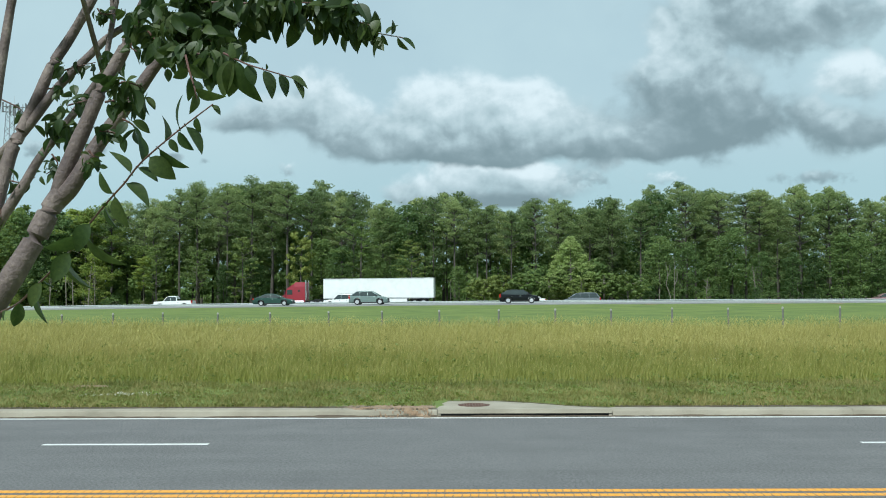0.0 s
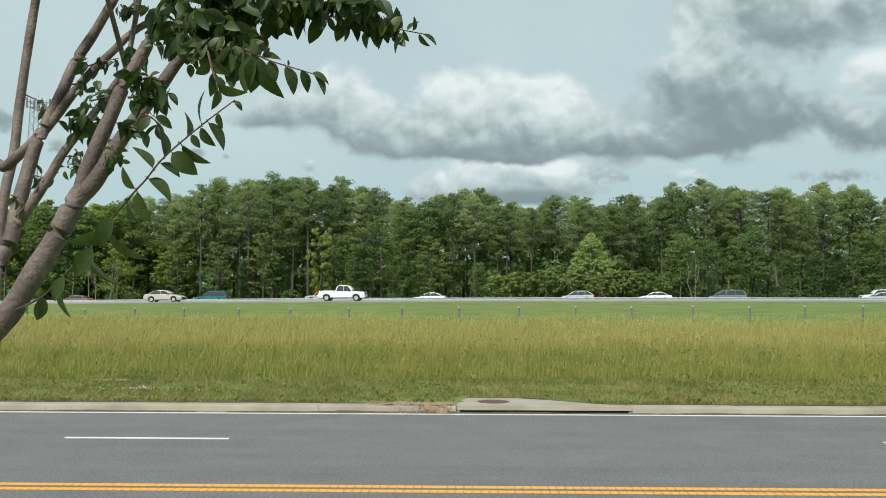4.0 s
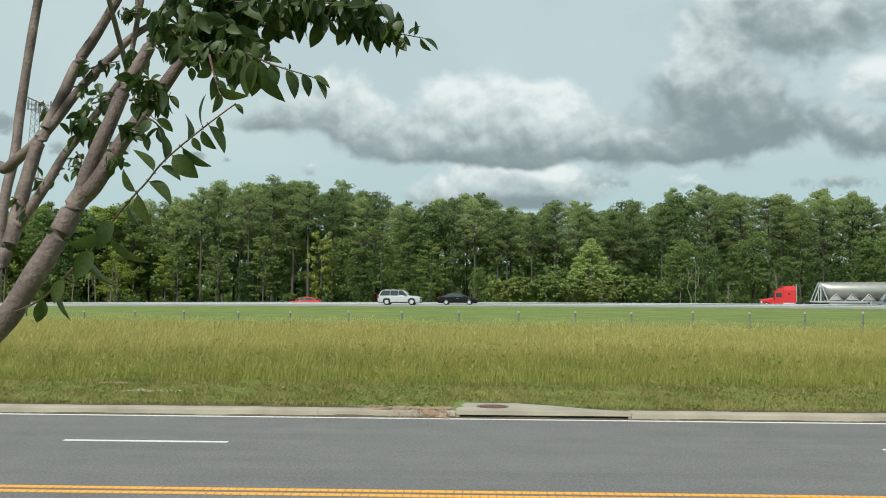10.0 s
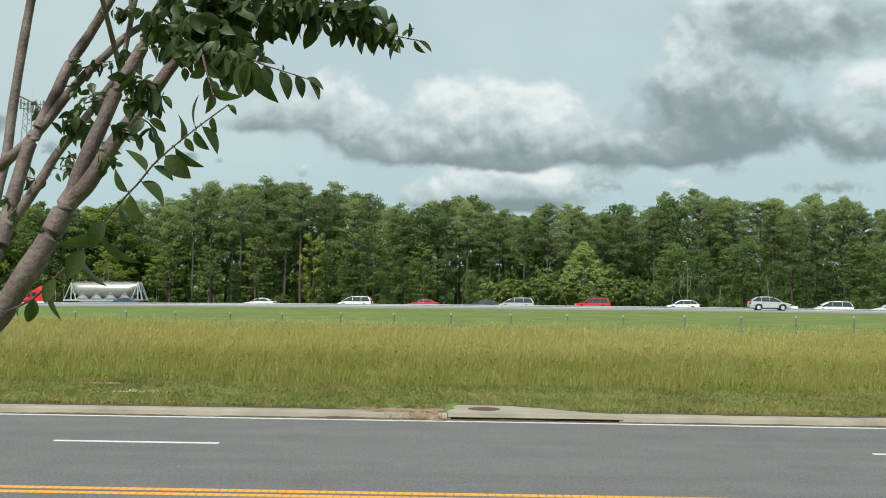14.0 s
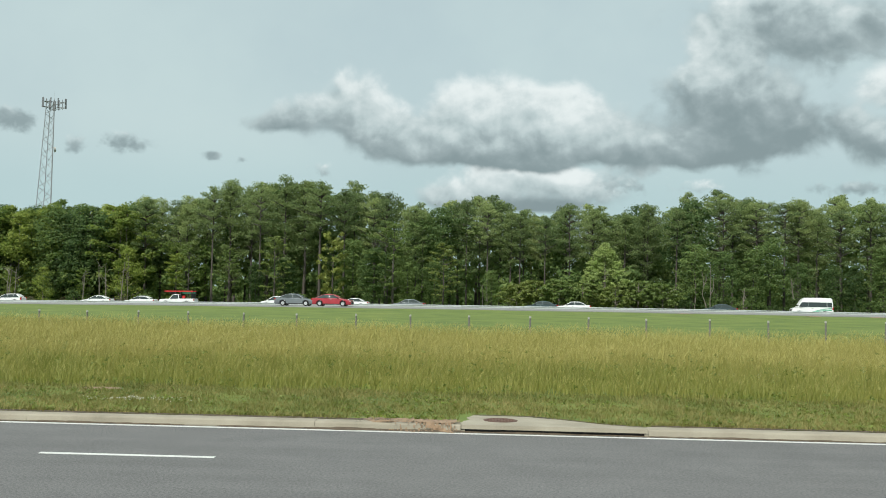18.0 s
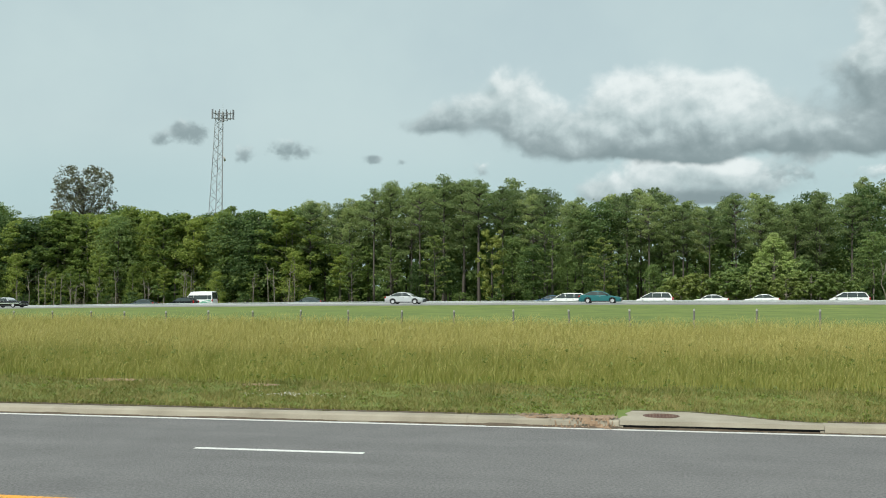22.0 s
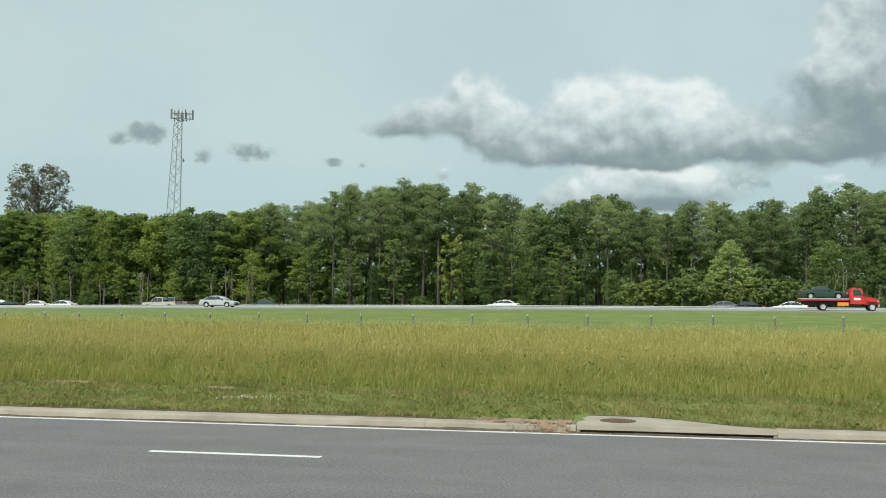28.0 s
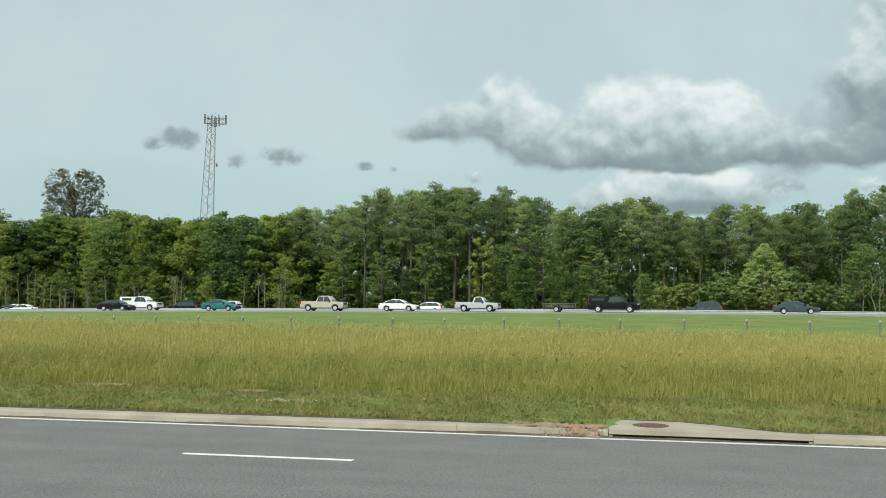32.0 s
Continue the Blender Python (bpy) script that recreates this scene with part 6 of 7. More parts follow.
SHAPES = {
    # length, width, height, clearance, wheel radius, axles, upper outline, cabin a b c d, belt, splits
    "sedan": (4.85, 1.83, 1.45, 0.2, 0.325, (1.45, -1.36), ((2.42, 0.6), (2.28, 0.7), (1.85, 0.8), (1.05, 0.91), (-1.6, 0.98), (-2.25, 0.97), (-2.42, 0.86)), (1.2, 0.15, -0.85, -2.0), 0.94, (-0.2,), False),
    "coupe": (4.95, 1.85, 1.4, 0.2, 0.335, (1.5, -1.35), ((2.47, 0.6), (2.3, 0.76), (0.95, 0.92), (-1.5, 0.96), (-2.4, 0.95), (-2.47, 0.86)), (0.95, 0.2, -0.7, -1.5), 0.92, (-0.45,), False),
    "crossover": (4.65, 1.86, 1.64, 0.23, 0.365, (1.42, -1.3), ((2.32, 0.66), (2.2, 0.82), (1.85, 0.93), (1.1, 1.02), (-2.2, 1.1), (-2.32, 1.0)), (1.4, 0.35, -1.35, -2.28), 1.02, (-0.05, -1.0), False),
    "suv": (5.1, 1.98, 1.82, 0.27, 0.39, (1.55, -1.45), ((2.55, 0.78), (2.4, 0.98), (1.9, 1.06), (1.05, 1.1), (-2.4, 1.12), (-2.55, 1.02)), (1.25, 0.45, -2.0, -2.46), 1.1, (-0.05, -1.05), True),
    "minivan": (5.1, 1.98, 1.75, 0.2, 0.345, (1.65, -1.4), ((2.55, 0.64), (2.42, 0.82), (1.6, 1.0), (-2.45, 1.04), (-2.55, 0.95)), (2.0, 0.6, -1.95, -2.48), 1.0, (0.3, -0.95), False),
    "pickup": (5.75, 1.98, 1.88, 0.32, 0.39, (1.85, -1.75), ((2.87, 0.85), (2.8, 1.08), (1.5, 1.16), (-0.72, 1.16), (-0.75, 1.2), (-2.85, 1.2), (-2.87, 1.1)), (1.45, 0.85, -0.45, -0.7), 1.15, (0.32,), False),
    "single_cab": (5.3, 1.9, 1.78, 0.34, 0.38, (1.65, -1.5), ((2.65, 0.82), (2.55, 1.02), (1.2, 1.1), (-0.42, 1.1), (-0.45, 1.14), (-2.62, 1.14), (-2.65, 1.05)), (1.15, 0.6, -0.2, -0.42), 1.08, (), False),
    "van": (5.5, 2.02, 2.55, 0.25, 0.35, (1.75, -1.6), ((2.75, 0.75), (2.62, 1.02), (2.0, 1.2), (-2.72, 1.25), (-2.75, 1.15)), (2.0, 1.1, -2.58, -2.71), 1.25, (0.6, -1.9), False),
    "classic": (5.5, 1.98, 1.4, 0.2, 0.34, (1.6, -1.5), ((2.75, 0.72), (2.68, 0.86), (1.0, 0.92), (-1.4, 0.93), (-2.6, 0.94), (-2.75, 0.86)), (0.85, 0.3, -0.8, -1.5), 0.92, (-0.3,), False),
}
SHAPES["capped"] = SHAPES["loaded"] = SHAPES["pickup"]
KINDS = {"sedan": "sedan", "coupe": "coupe", "crossover": "crossover", "suv": "suv", "minivan": "minivan", "pickup": "pickup_truck", "single_cab": "pickup_truck", "capped": "pickup_truck", "loaded": "pickup_truck", "van": "passenger_van", "classic": "vintage_car"}
WORDS = {"sedan": "four-door sedan", "coupe": "two-door sedan", "crossover": "compact crossover", "suv": "boxy sport utility vehicle", "minivan": "minivan", "pickup": "crew-cab pickup truck", "single_cab": "single-cab pickup truck", "capped": "pickup truck with a bed cap", "loaded": "pickup truck carrying a white panel",
         "van": "high-roofed passenger van", "classic": "long silver-roofed vintage car with chrome"}
TONES = {"sage": "pale grey-green", "rose": "dull rosy", "lightblue": "light blue", "slate": "slate grey", "navy": "dark navy", "green": "dark green"}


def build_car(shape):
    L, W, H, clear, r, axles, top, (a, b, c, d), belt, splits, rails = SHAPES[shape]
    car = new(KINDS[shape])
    part("body", body_mesh(L, W, top, clear, axles, r), PAINTS["white"], car, smooth=True)
    part("underbody", box_bm(-L / 2 + 0.25, L / 2 - 0.25, -W * 0.38, W * 0.38, clear - 0.02, clear + 0.28), TRIM, car, "dark underbody")
    cabin(car, a, b, c, d, belt, H, W / 2 * 0.93, W / 2 * (0.8 if shape in ("van", "suv") else 0.72), splits, rails=rails, brow=0.62 if shape == "van" else 0.085)
    for x in axles:
        for s in (1, -1):
            wheel(car, x, s * (W / 2 - 0.12), r, s)
    for s in (1, -1):
        part("sill", box_bm(axles[1] + r + 0.1, axles[0] - r - 0.1, s * W * 0.49 - 0.02, s * W * 0.49 + 0.012, clear - 0.01, clear + 0.11, 0.01), TRIM, car, "dark sill")
        for x in ([-0.05, -1.0] if shape in ("suv", "crossover", "minivan", "pickup") else [-0.15]):
            part("door_handle", box_bm(x + 0.08, x + 0.26, s * W * 0.498 - 0.02, s * W * 0.498 + 0.012, belt - 0.17, belt - 0.13, 0.008), CHROME, car, "door handle")
    lamps(car, L, W, top[1][1] - 0.12, belt - 0.12, tall=shape in ("suv", "minivan", "van", "pickup", "crossover"))
    mirrors(car, a - 0.35, belt + 0.02, W / 2 * 0.93)
    if shape in ("pickup", "single_cab", "capped", "loaded"):
        x1 = d - 0.05
        part("cargo_bed", box_bm(-L / 2 + 0.08, x1, -W * 0.4, W * 0.4, top[-2][1] - 0.01, top[-2][1] + 0.006), TRIM, car, "dark bed liner")
        part("tailgate", box_bm(-L / 2 - 0.012, -L / 2 + 0.03, -W * 0.36, W * 0.36, 0.72, 1.12, 0.01), PAINTS["white"], car)
    if shape == "capped":
        part("canopy", box_bm(-L / 2 + 0.06, d + 0.1, -W * 0.44, W * 0.44, top[-2][1] - 0.02, 1.84, 0.05, taper=0.1), PAINTS["white"], car, "bed cap")
        for s in (1, -1):
            part("canopy_window", box_bm(-L / 2 + 0.45, d - 0.3, s * W * 0.425 - 0.03, s * W * 0.425 + 0.012, 1.34, 1.66, 0.01), GLASS, car)
    if shape == "van":
        for s in (1, -1):
            for x0, x1, z0, z1, w in ((-2.5, 0.3, 1.2, 0.62, 0.1), (-2.5, 0.9, 0.95, 0.5, 0.12)):
                xm, zm = 0.6 * x0 + 0.4 * x1, 0.75 * z0 + 0.25 * z1
                v = [(x, s * W * 0.5 + o, z) for o in (-0.01, 0.008) for x, z in ((x0, z0), (xm, zm), (x1, z1), (x1, z1 - 0.03), (xm, zm - w), (x0, z0 - w))]
                solid("stripe", v, [(0, 1, 2, 3, 4, 5), (11, 10, 9, 8, 7, 6)] + [(k, (k + 1) % 6, 6 + (k + 1) % 6, 6 + k) for k in range(6)], PAINTS["seagreen"], car, "green sweeping side stripe")
    if shape == "loaded":
        part("panel", box_bm(-L / 2 + 0.1, -L / 2 + 0.75, -0.6, 0.6, top[-2][1], 1.55, 0.02), PAINT_WHITE, car, "white panel standing in the bed")
    if shape == "classic":
        for s in (1, -1):
            part("side_trim", box_bm(-2.6, 2.6, s * W * 0.497 - 0.012, s * W * 0.497 + 0.012, 0.52, 0.68), CHROME, car, "chrome side strip")
        part("chrome_bumper", box_bm(2.6, 2.82, -0.9, 0.9, 0.4, 0.55, 0.04), CHROME, car, "chrome bumper")
        part("chrome_bumper", box_bm(-2.82, -2.6, -0.9, 0.9, 0.4, 0.55, 0.04), CHROME, car, "chrome bumper")
    return car


PROTO = {}
PAINTED = ("body", "cabin", "tailgate", "door", "hood", "sleeper", "fender", "canopy")
AWAY = pose(0, 0, 0)
TRAFFIC = []


def recolour(thing, mat):
    for o in thing.children_recursive:
        if o.name.split(".")[0] in PAINTED:
            o.material_slots[0].link = "OBJECT"
            o.material_slots[0].material = mat


def get_car(shape, tone):
    """A car of a shape and colour, built once a shape and copied."""
    if shape not in PROTO:
        PROTO[shape] = build_car(shape)
        car = PROTO[shape]
    else:
        car = copy_thing(PROTO[shape], AWAY)
    recolour(car, PAINTS[tone])
    tagged(car, TONES.get(tone, tone) + " " + WORDS[shape] + " driving on the highway", KINDS[shape].replace("_", " "), "highway traffic")
    return car


def build_tractor(tone):
    t = new("semi_tractor")
    p = PAINTS[tone]
    tagged(t, "red semi truck tractor with a tall sleeper cab", "semi truck", "highway traffic")
    v = [(x, y, z) for x, w, z0, z1 in ((3.3, 0.72, 0.75, 1.45), (1.75, 0.98, 0.75, 1.75)) for y, z in ((w, z0), (w, z1 - 0.12), (w * 0.8, z1), (-w * 0.8, z1), (-w, z1 - 0.12), (-w, z0))]
    solid("hood", v, [(k, (k + 1) % 6, 6 + (k + 1) % 6, 6 + k) for k in range(6)] + [tuple(range(6))[::-1], tuple(range(6, 12))], p, t)
    v = []
    for x0, x1, z in ((0.3, 1.8, 0.8), (0.3, 1.8, 1.75), (0.3, 1.35, 2.75)):
        v += [(x1, 1.02, z), (x1, -1.02, z), (x0, -1.02, z), (x0, 1.02, z)]
    solid("cabin", v, [(0, 3, 2, 1), (8, 9, 10, 11)] + [(4 * j + k, 4 * j + (k + 1) % 4, 4 * j + 4 + (k + 1) % 4, 4 * j + 4 + k) for j in range(2) for k in range(4)], p, t)
    v = []
    for x0, x1, z, w in ((-1.35, 0.32, 0.8, 1.1), (-1.35, 0.32, 3.0, 1.1), (-1.35, 0.1, 3.65, 0.98)):
        v += [(x1, w, z), (x1, -w, z), (x0, -w, z), (x0, w, z)]
    solid("sleeper", v, [(0, 3, 2, 1), (8, 9, 10, 11)] + [(4 * j + k, 4 * j + (k + 1) % 4, 4 * j + 4 + (k + 1) % 4, 4 * j + 4 + k) for j in range(2) for k in range(4)], p, t)
    solid("roof_fairing", [(1.35, 1.0, 2.75), (1.35, -1.0, 2.75), (0.1, -0.97, 2.76), (0.1, 0.97, 2.76), (0.1, 0.97, 3.6), (0.1, -0.97, 3.6)], [(0, 1, 2, 3), (0, 4, 5, 1), (0, 3, 4), (1, 5, 2), (3, 2, 5, 4)], p, t)
    v = [(1.83, 0.9, 1.82), (1.83, -0.9, 1.82), (1.45, -0.85, 2.62), (1.45, 0.85, 2.62)]
    v += [(x - 0.06, y, z - 0.02) for x, y, z in v]
    solid("windscreen", v, [(0, 1, 2, 3), (4, 7, 6, 5), (0, 4, 5, 1), (1, 5, 6, 2), (2, 6, 7, 3), (3, 7, 4, 0)], GLASS, t)
    for s in (1, -1):
        part("side_window", box_bm(0.55, 1.35, s * 1.03 - 0.012, s * 1.03 + 0.012, 1.85, 2.55, 0.01), GLASS, t)
        part("sleeper_window", box_bm(-0.55, -0.3, s * 1.105 - 0.012, s * 1.105 + 0.012, 2.25, 2.5, 0.01), GLASS, t)
        bm = bmesh.new()
        tube(bm, [(-1.45, s * 0.95, 1.0), (-1.45, s * 0.95, 3.9)], [0.09, 0.08], 10)
        part("exhaust_stack", bm, CHROME, t, "chrome exhaust stack", smooth=True)
        bm = bmesh.new()
        bmesh.ops.create_cone(bm, cap_ends=True, segments=16, radius1=0.33, radius2=0.33, depth=1.6, matrix=Matrix.Translation((-0.4, s * 0.9, 0.72)) @ Matrix.Rotation(radians(90), 4, "Y"))
        part("fuel_tank", bm, CHROME, t, "polished fuel tank", smooth=True)
        part("headlight", box_bm(3.1, 3.34, s * 0.62 - 0.14, s * 0.62 + 0.14, 0.95, 1.15, 0.03), CLEAR_LAMP, t)
        part("fender", box_bm(2.15, 3.15, s * 1.0 - 0.2, s * 1.0 + 0.16, 0.95, 1.2, 0.08), p, t)
        part("wing_mirror", box_bm(1.6, 1.75, s * 1.3 - 0.1, s * 1.3 + 0.1, 1.9, 2.5, 0.03), TRIM, t)
        wheel(t, 2.65, s * 1.02, 0.52, s, 0.3)
        for x in (-2.4, -3.7):
            wheel(t, x, s * 0.95, 0.52, s, 0.55)
    part("front_bumper", box_bm(3.2, 3.45, -1.15, 1.15, 0.4, 0.75, 0.05), CHROME, t, "chrome bumper")
    part("grille", box_bm(3.28, 3.34, -0.45, 0.45, 0.8, 1.4, 0.02), CHROME, t, "chrome grille")
    part("chassis_frame", box_bm(-4.4, 3.1, -0.42, 0.42, 0.6, 0.9), TRIM, t, "dark chassis frame")
    part("fifth_wheel", box_bm(-3.5, -2.6, -0.5, 0.5, 0.95, 1.12, 0.03), TRIM, t)
    return t


def build_box_trailer():
    t = new("box_trailer")
    tagged(t, "plain white box trailer behind a red tractor", "trailer", "highway traffic")
    part("box", box_bm(-8.08, 8.08, -1.28, 1.28, 1.25, 4.08, 0.04), PAINTS["white"], t)
    part("bottom_rail", box_bm(-8.09, 8.09, -1.3, 1.3, 1.12, 1.26, 0.01), ALLOY, t, "aluminium bottom rail")
    for s in (1, -1):
        part("top_rail", box_bm(-8.09, 8.09, s * 1.285 - 0.012, s * 1.285 + 0.012, 3.98, 4.06), ALLOY, t)
        part("side_skirt", box_bm(-4.2, 3.2, s * 1.24 - 0.015, s * 1.24 + 0.015, 0.45, 1.12), PAINTS["white"], t)
        part("landing_leg", box_bm(4.2, 4.35, s * 0.9 - 0.07, s * 0.9 + 0.07, 0.3, 1.12), TRIM, t)
        part("tail_light", box_bm(-8.12, -8.05, s * 1.05 - 0.15, s * 1.05 + 0.15, 1.14, 1.24), RED_LAMP, t)
        for x in (-5.3, -6.6):
            wheel(t, x, s * 0.95, 0.52, s, 0.55)
    for k in range(12):
        x = -7.4 + 1.32 * k
        part("side_post", box_bm(x - 0.02, x + 0.02, -1.295, -1.275, 1.27, 3.97), PAINTS["white"], t)
    part("underride_guard", box_bm(-8.05, -7.95, -1.1, 1.1, 0.5, 0.6), TRIM, t)
    part("bogie", box_bm(-7.2, -4.7, -0.5, 0.5, 0.7, 1.12), TRIM, t)
    return t


def build_tank_trailer():
    t = new("tank_trailer")
    tagged(t, "grey pneumatic dry bulk tank trailer with hoppers", "trailer", "highway traffic")
    bm = bmesh.new()
    m = 20
    rows = []
    for x, r, z in ((5.3, 0.35, 3.3), (5.2, 0.55, 3.2), (4.5, 1.0, 2.8), (3.9, 1.2, 2.6), (-3.9, 1.2, 2.6), (-4.5, 1.0, 2.8), (-5.2, 0.55, 3.2), (-5.3, 0.35, 3.3)):
        rows.append([bm.verts.new((x, r * math.cos(6.2832 * q / m), z + r * math.sin(6.2832 * q / m))) for q in range(m)])
    for a, b in zip(rows, rows[1:]):
        for q in range(m):
            bm.faces.new((a[q], a[(q + 1) % m], b[(q + 1) % m], b[q]))
    bm.faces.new(rows[0])
    bm.faces.new(rows[-1])
    part("tank", bm, TANK, t, "dull grey metal tank", smooth=True)
    for k in range(4):
        x = 3.3 - 2.2 * k
        bm = bmesh.new()
        bmesh.ops.create_cone(bm, cap_ends=True, segments=16, radius1=0.16, radius2=1.1, depth=1.35, matrix=Matrix.Translation((x, 0, 1.55)))
        part("hopper", bm, TANK, t, smooth=True)
        part("hatch", box_bm(x - 0.28, x + 0.28, -0.28, 0.28, 3.78, 3.9, 0.04), TANK, t)
    for s in (1, -1):
        part("side_rail", box_bm(-6.2, 6.3, s * 1.05 - 0.06, s * 1.05 + 0.06, 0.95, 1.15), ALLOY, t)
        for x0, x1 in ((6.2, 5.25), (4.3, 5.25), (-6.1, -5.25), (-4.3, -5.25)):
            bm = bmesh.new()
            tube(bm, [(x0, s * 1.05, 1.1), (x1, s * 0.7, 3.72)], [0.07, 0.07], 6)
            part("strut", bm, ALLOY, t)
        part("end_post", box_bm(5.15, 5.3, s * 0.7 - 0.06, s * 0.7 + 0.06, 1.1, 3.8), ALLOY, t)
        part("end_post", box_bm(-5.3, -5.15, s * 0.7 - 0.06, s * 0.7 + 0.06, 1.1, 3.8), ALLOY, t)
        bm = bmesh.new()
        for x in (1.1, -1.1, 3.3, -3.3):
            tube(bm, [(x - 1.0, s * 1.05, 1.1), (x, s * 1.12, 2.2)], [0.05, 0.05], 5)
            tube(bm, [(x + 1.0, s * 1.05, 1.1), (x, s * 1.12, 2.2)], [0.05, 0.05], 5)
        part("brace", bm, ALLOY, t)
        for x in (3.3, 1.1, -1.1, -3.3):
            solid("gusset", [(x - 0.75, s * 1.08, 1.3), (x + 0.75, s * 1.08, 1.3), (x, s * 1.16, 1.95), (x - 0.75, s * 1.02, 1.3), (x + 0.75, s * 1.02, 1.3), (x, s * 1.1, 1.95)], [(0, 1, 2), (3, 5, 4), (0, 3, 4, 1), (1, 4, 5, 2), (2, 5, 3, 0)], ALLOY, t)
        for x in (-4.5, -5.7):
            wheel(t, x, s * 0.95, 0.52, s, 0.55)
        part("fender", box_bm(-6.3, -3.9, s * 1.0 - 0.28, s * 1.0 + 0.28, 1.12, 1.2, 0.02), ALLOY, t)
    part("pipe", box_bm(-3.9, 3.9, -0.09, 0.09, 0.72, 0.9, 0.05), ALLOY, t)
    part("walkway", box_bm(-5.3, 5.3, -0.35, 0.35, 3.8, 3.86), ALLOY, t)
    bm = bmesh.new()
    for y in (-0.28, 0.28):
        tube(bm, [(-6.5, y, 1.0), (-5.3, y, 3.82)], [0.04, 0.04], 5)
    for k in range(9):
        tube(bm, [(-6.5 + 0.13 * k, -0.28, 1.1 + 0.306 * k), (-6.5 + 0.13 * k, 0.28, 1.1 + 0.306 * k)], [0.025, 0.025], 5)
    part("ladder", bm, ALLOY, t, "rear ladder")
    return t


def build_tow_truck():
    t = new("tow_truck")
    p = PAINTS["red"]
    tagged(t, "bright red flatbed tow truck carrying a dark car", "tow truck", "highway traffic")
    solid("hood", [(4.2, 0.75, 0.7), (4.2, 0.75, 1.35), (4.2, -0.75, 1.35), (4.2, -0.75, 0.7), (2.6, 1.0, 0.7), (2.6, 1.0, 1.6), (2.6, -1.0, 1.6), (2.6, -1.0, 0.7)], [(0, 1, 2, 3), (4, 7, 6, 5), (0, 4, 5, 1), (1, 5, 6, 2), (2, 6, 7, 3), (3, 7, 4, 0)], p, t)
    v = []
    for x0, x1, z, w in ((0.9, 2.65, 0.75, 1.1), (0.9, 2.65, 1.65, 1.1), (0.95, 2.2, 2.5, 0.98)):
        v += [(x1, w, z), (x1, -w, z), (x0, -w, z), (x0, w, z)]
    solid("cabin", v, [(0, 3, 2, 1), (8, 9, 10, 11)] + [(4 * j + k, 4 * j + (k + 1) % 4, 4 * j + 4 + (k + 1) % 4, 4 * j + 4 + k) for j in range(2) for k in range(4)], p, t)
    v = [(2.68, 0.95, 1.7), (2.68, -0.95, 1.7), (2.27, -0.86, 2.4), (2.27, 0.86, 2.4)]
    v += [(x - 0.06, y, z - 0.02) for x, y, z in v]
    solid("windscreen", v, [(0, 1, 2, 3), (4, 7, 6, 5), (0, 4, 5, 1), (1, 5, 6, 2), (2, 6, 7, 3), (3, 7, 4, 0)], GLASS, t)
    for s in (1, -1):
        v = [(2.35, s * 1.1, 1.7), (2.05, s * 1.03, 2.35), (1.25, s * 1.03, 2.35), (1.25, s * 1.1, 1.7)]
        v += [(x, y - s * 0.03, z) for x, y, z in v]
        v = [(x, y + s * 0.01, z) for x, y, z in v]
        solid("side_window", v, [(0, 1, 2, 3), (4, 7, 6, 5), (0, 4, 5, 1), (1, 5, 6, 2), (2, 6, 7, 3), (3, 7, 4, 0)], GLASS, t)
        part("fender", box_bm(2.85, 4.05, s * 1.0 - 0.2, s * 1.0 + 0.14, 0.95, 1.25, 0.1), p, t)
        part("headlight", box_bm(4.05, 4.24, s * 0.62 - 0.14, s * 0.62 + 0.14, 0.95, 1.15, 0.03), CLEAR_LAMP, t)
        part("tool_box", box_bm(-0.6, 0.7, s * 1.0 - 0.15, s * 1.0 + 0.15, 0.55, 0.95, 0.02), AMBER, t, "amber side tool box")
        part("door_sign", box_bm(1.3, 2.1, s * 1.105 - 0.006, s * 1.105 + 0.006, 1.2, 1.45), PAINTS["white"], t, "white lettering bar on the door")
        part("wing_mirror", box_bm(2.35, 2.5, s * 1.3 - 0.1, s * 1.3 + 0.1, 1.7, 2.1, 0.03), TRIM, t)
        part("tail_light", box_bm(-5.02, -4.95, s * 0.95 - 0.12, s * 0.95 + 0.12, 1.0, 1.12), RED_LAMP, t)
        wheel(t, 3.45, s * 1.0, 0.48, s, 0.3)
        wheel(t, -2.3, s * 0.92, 0.48, s, 0.5)
    part("flat_bed", box_bm(-5.0, 0.75, -1.25, 1.25, 1.12, 1.28, 0.03), p, t, "red steel deck")
    for s in (1, -1):
        part("deck_rail", box_bm(-5.0, 0.75, s * 1.22 - 0.04, s * 1.22 + 0.04, 1.28, 1.38, 0.01), ALLOY, t)
    part("headboard", box_bm(0.78, 0.86, -1.1, 1.1, 1.28, 2.3, 0.02), p, t)
    part("chassis_frame", box_bm(-4.8, 4.0, -0.42, 0.42, 0.65, 1.1), TRIM, t)
    part("front_bumper", box_bm(4.1, 4.35, -1.1, 1.1, 0.45, 0.72, 0.05), CHROME, t)
    part("grille", box_bm(4.18, 4.24, -0.45, 0.45, 0.75, 1.3, 0.02), CHROME, t)
    part("beacon", box_bm(1.3, 1.6, -0.5, 0.5, 2.5, 2.6, 0.03), AMBER, t, "amber beacon bar")
    return t


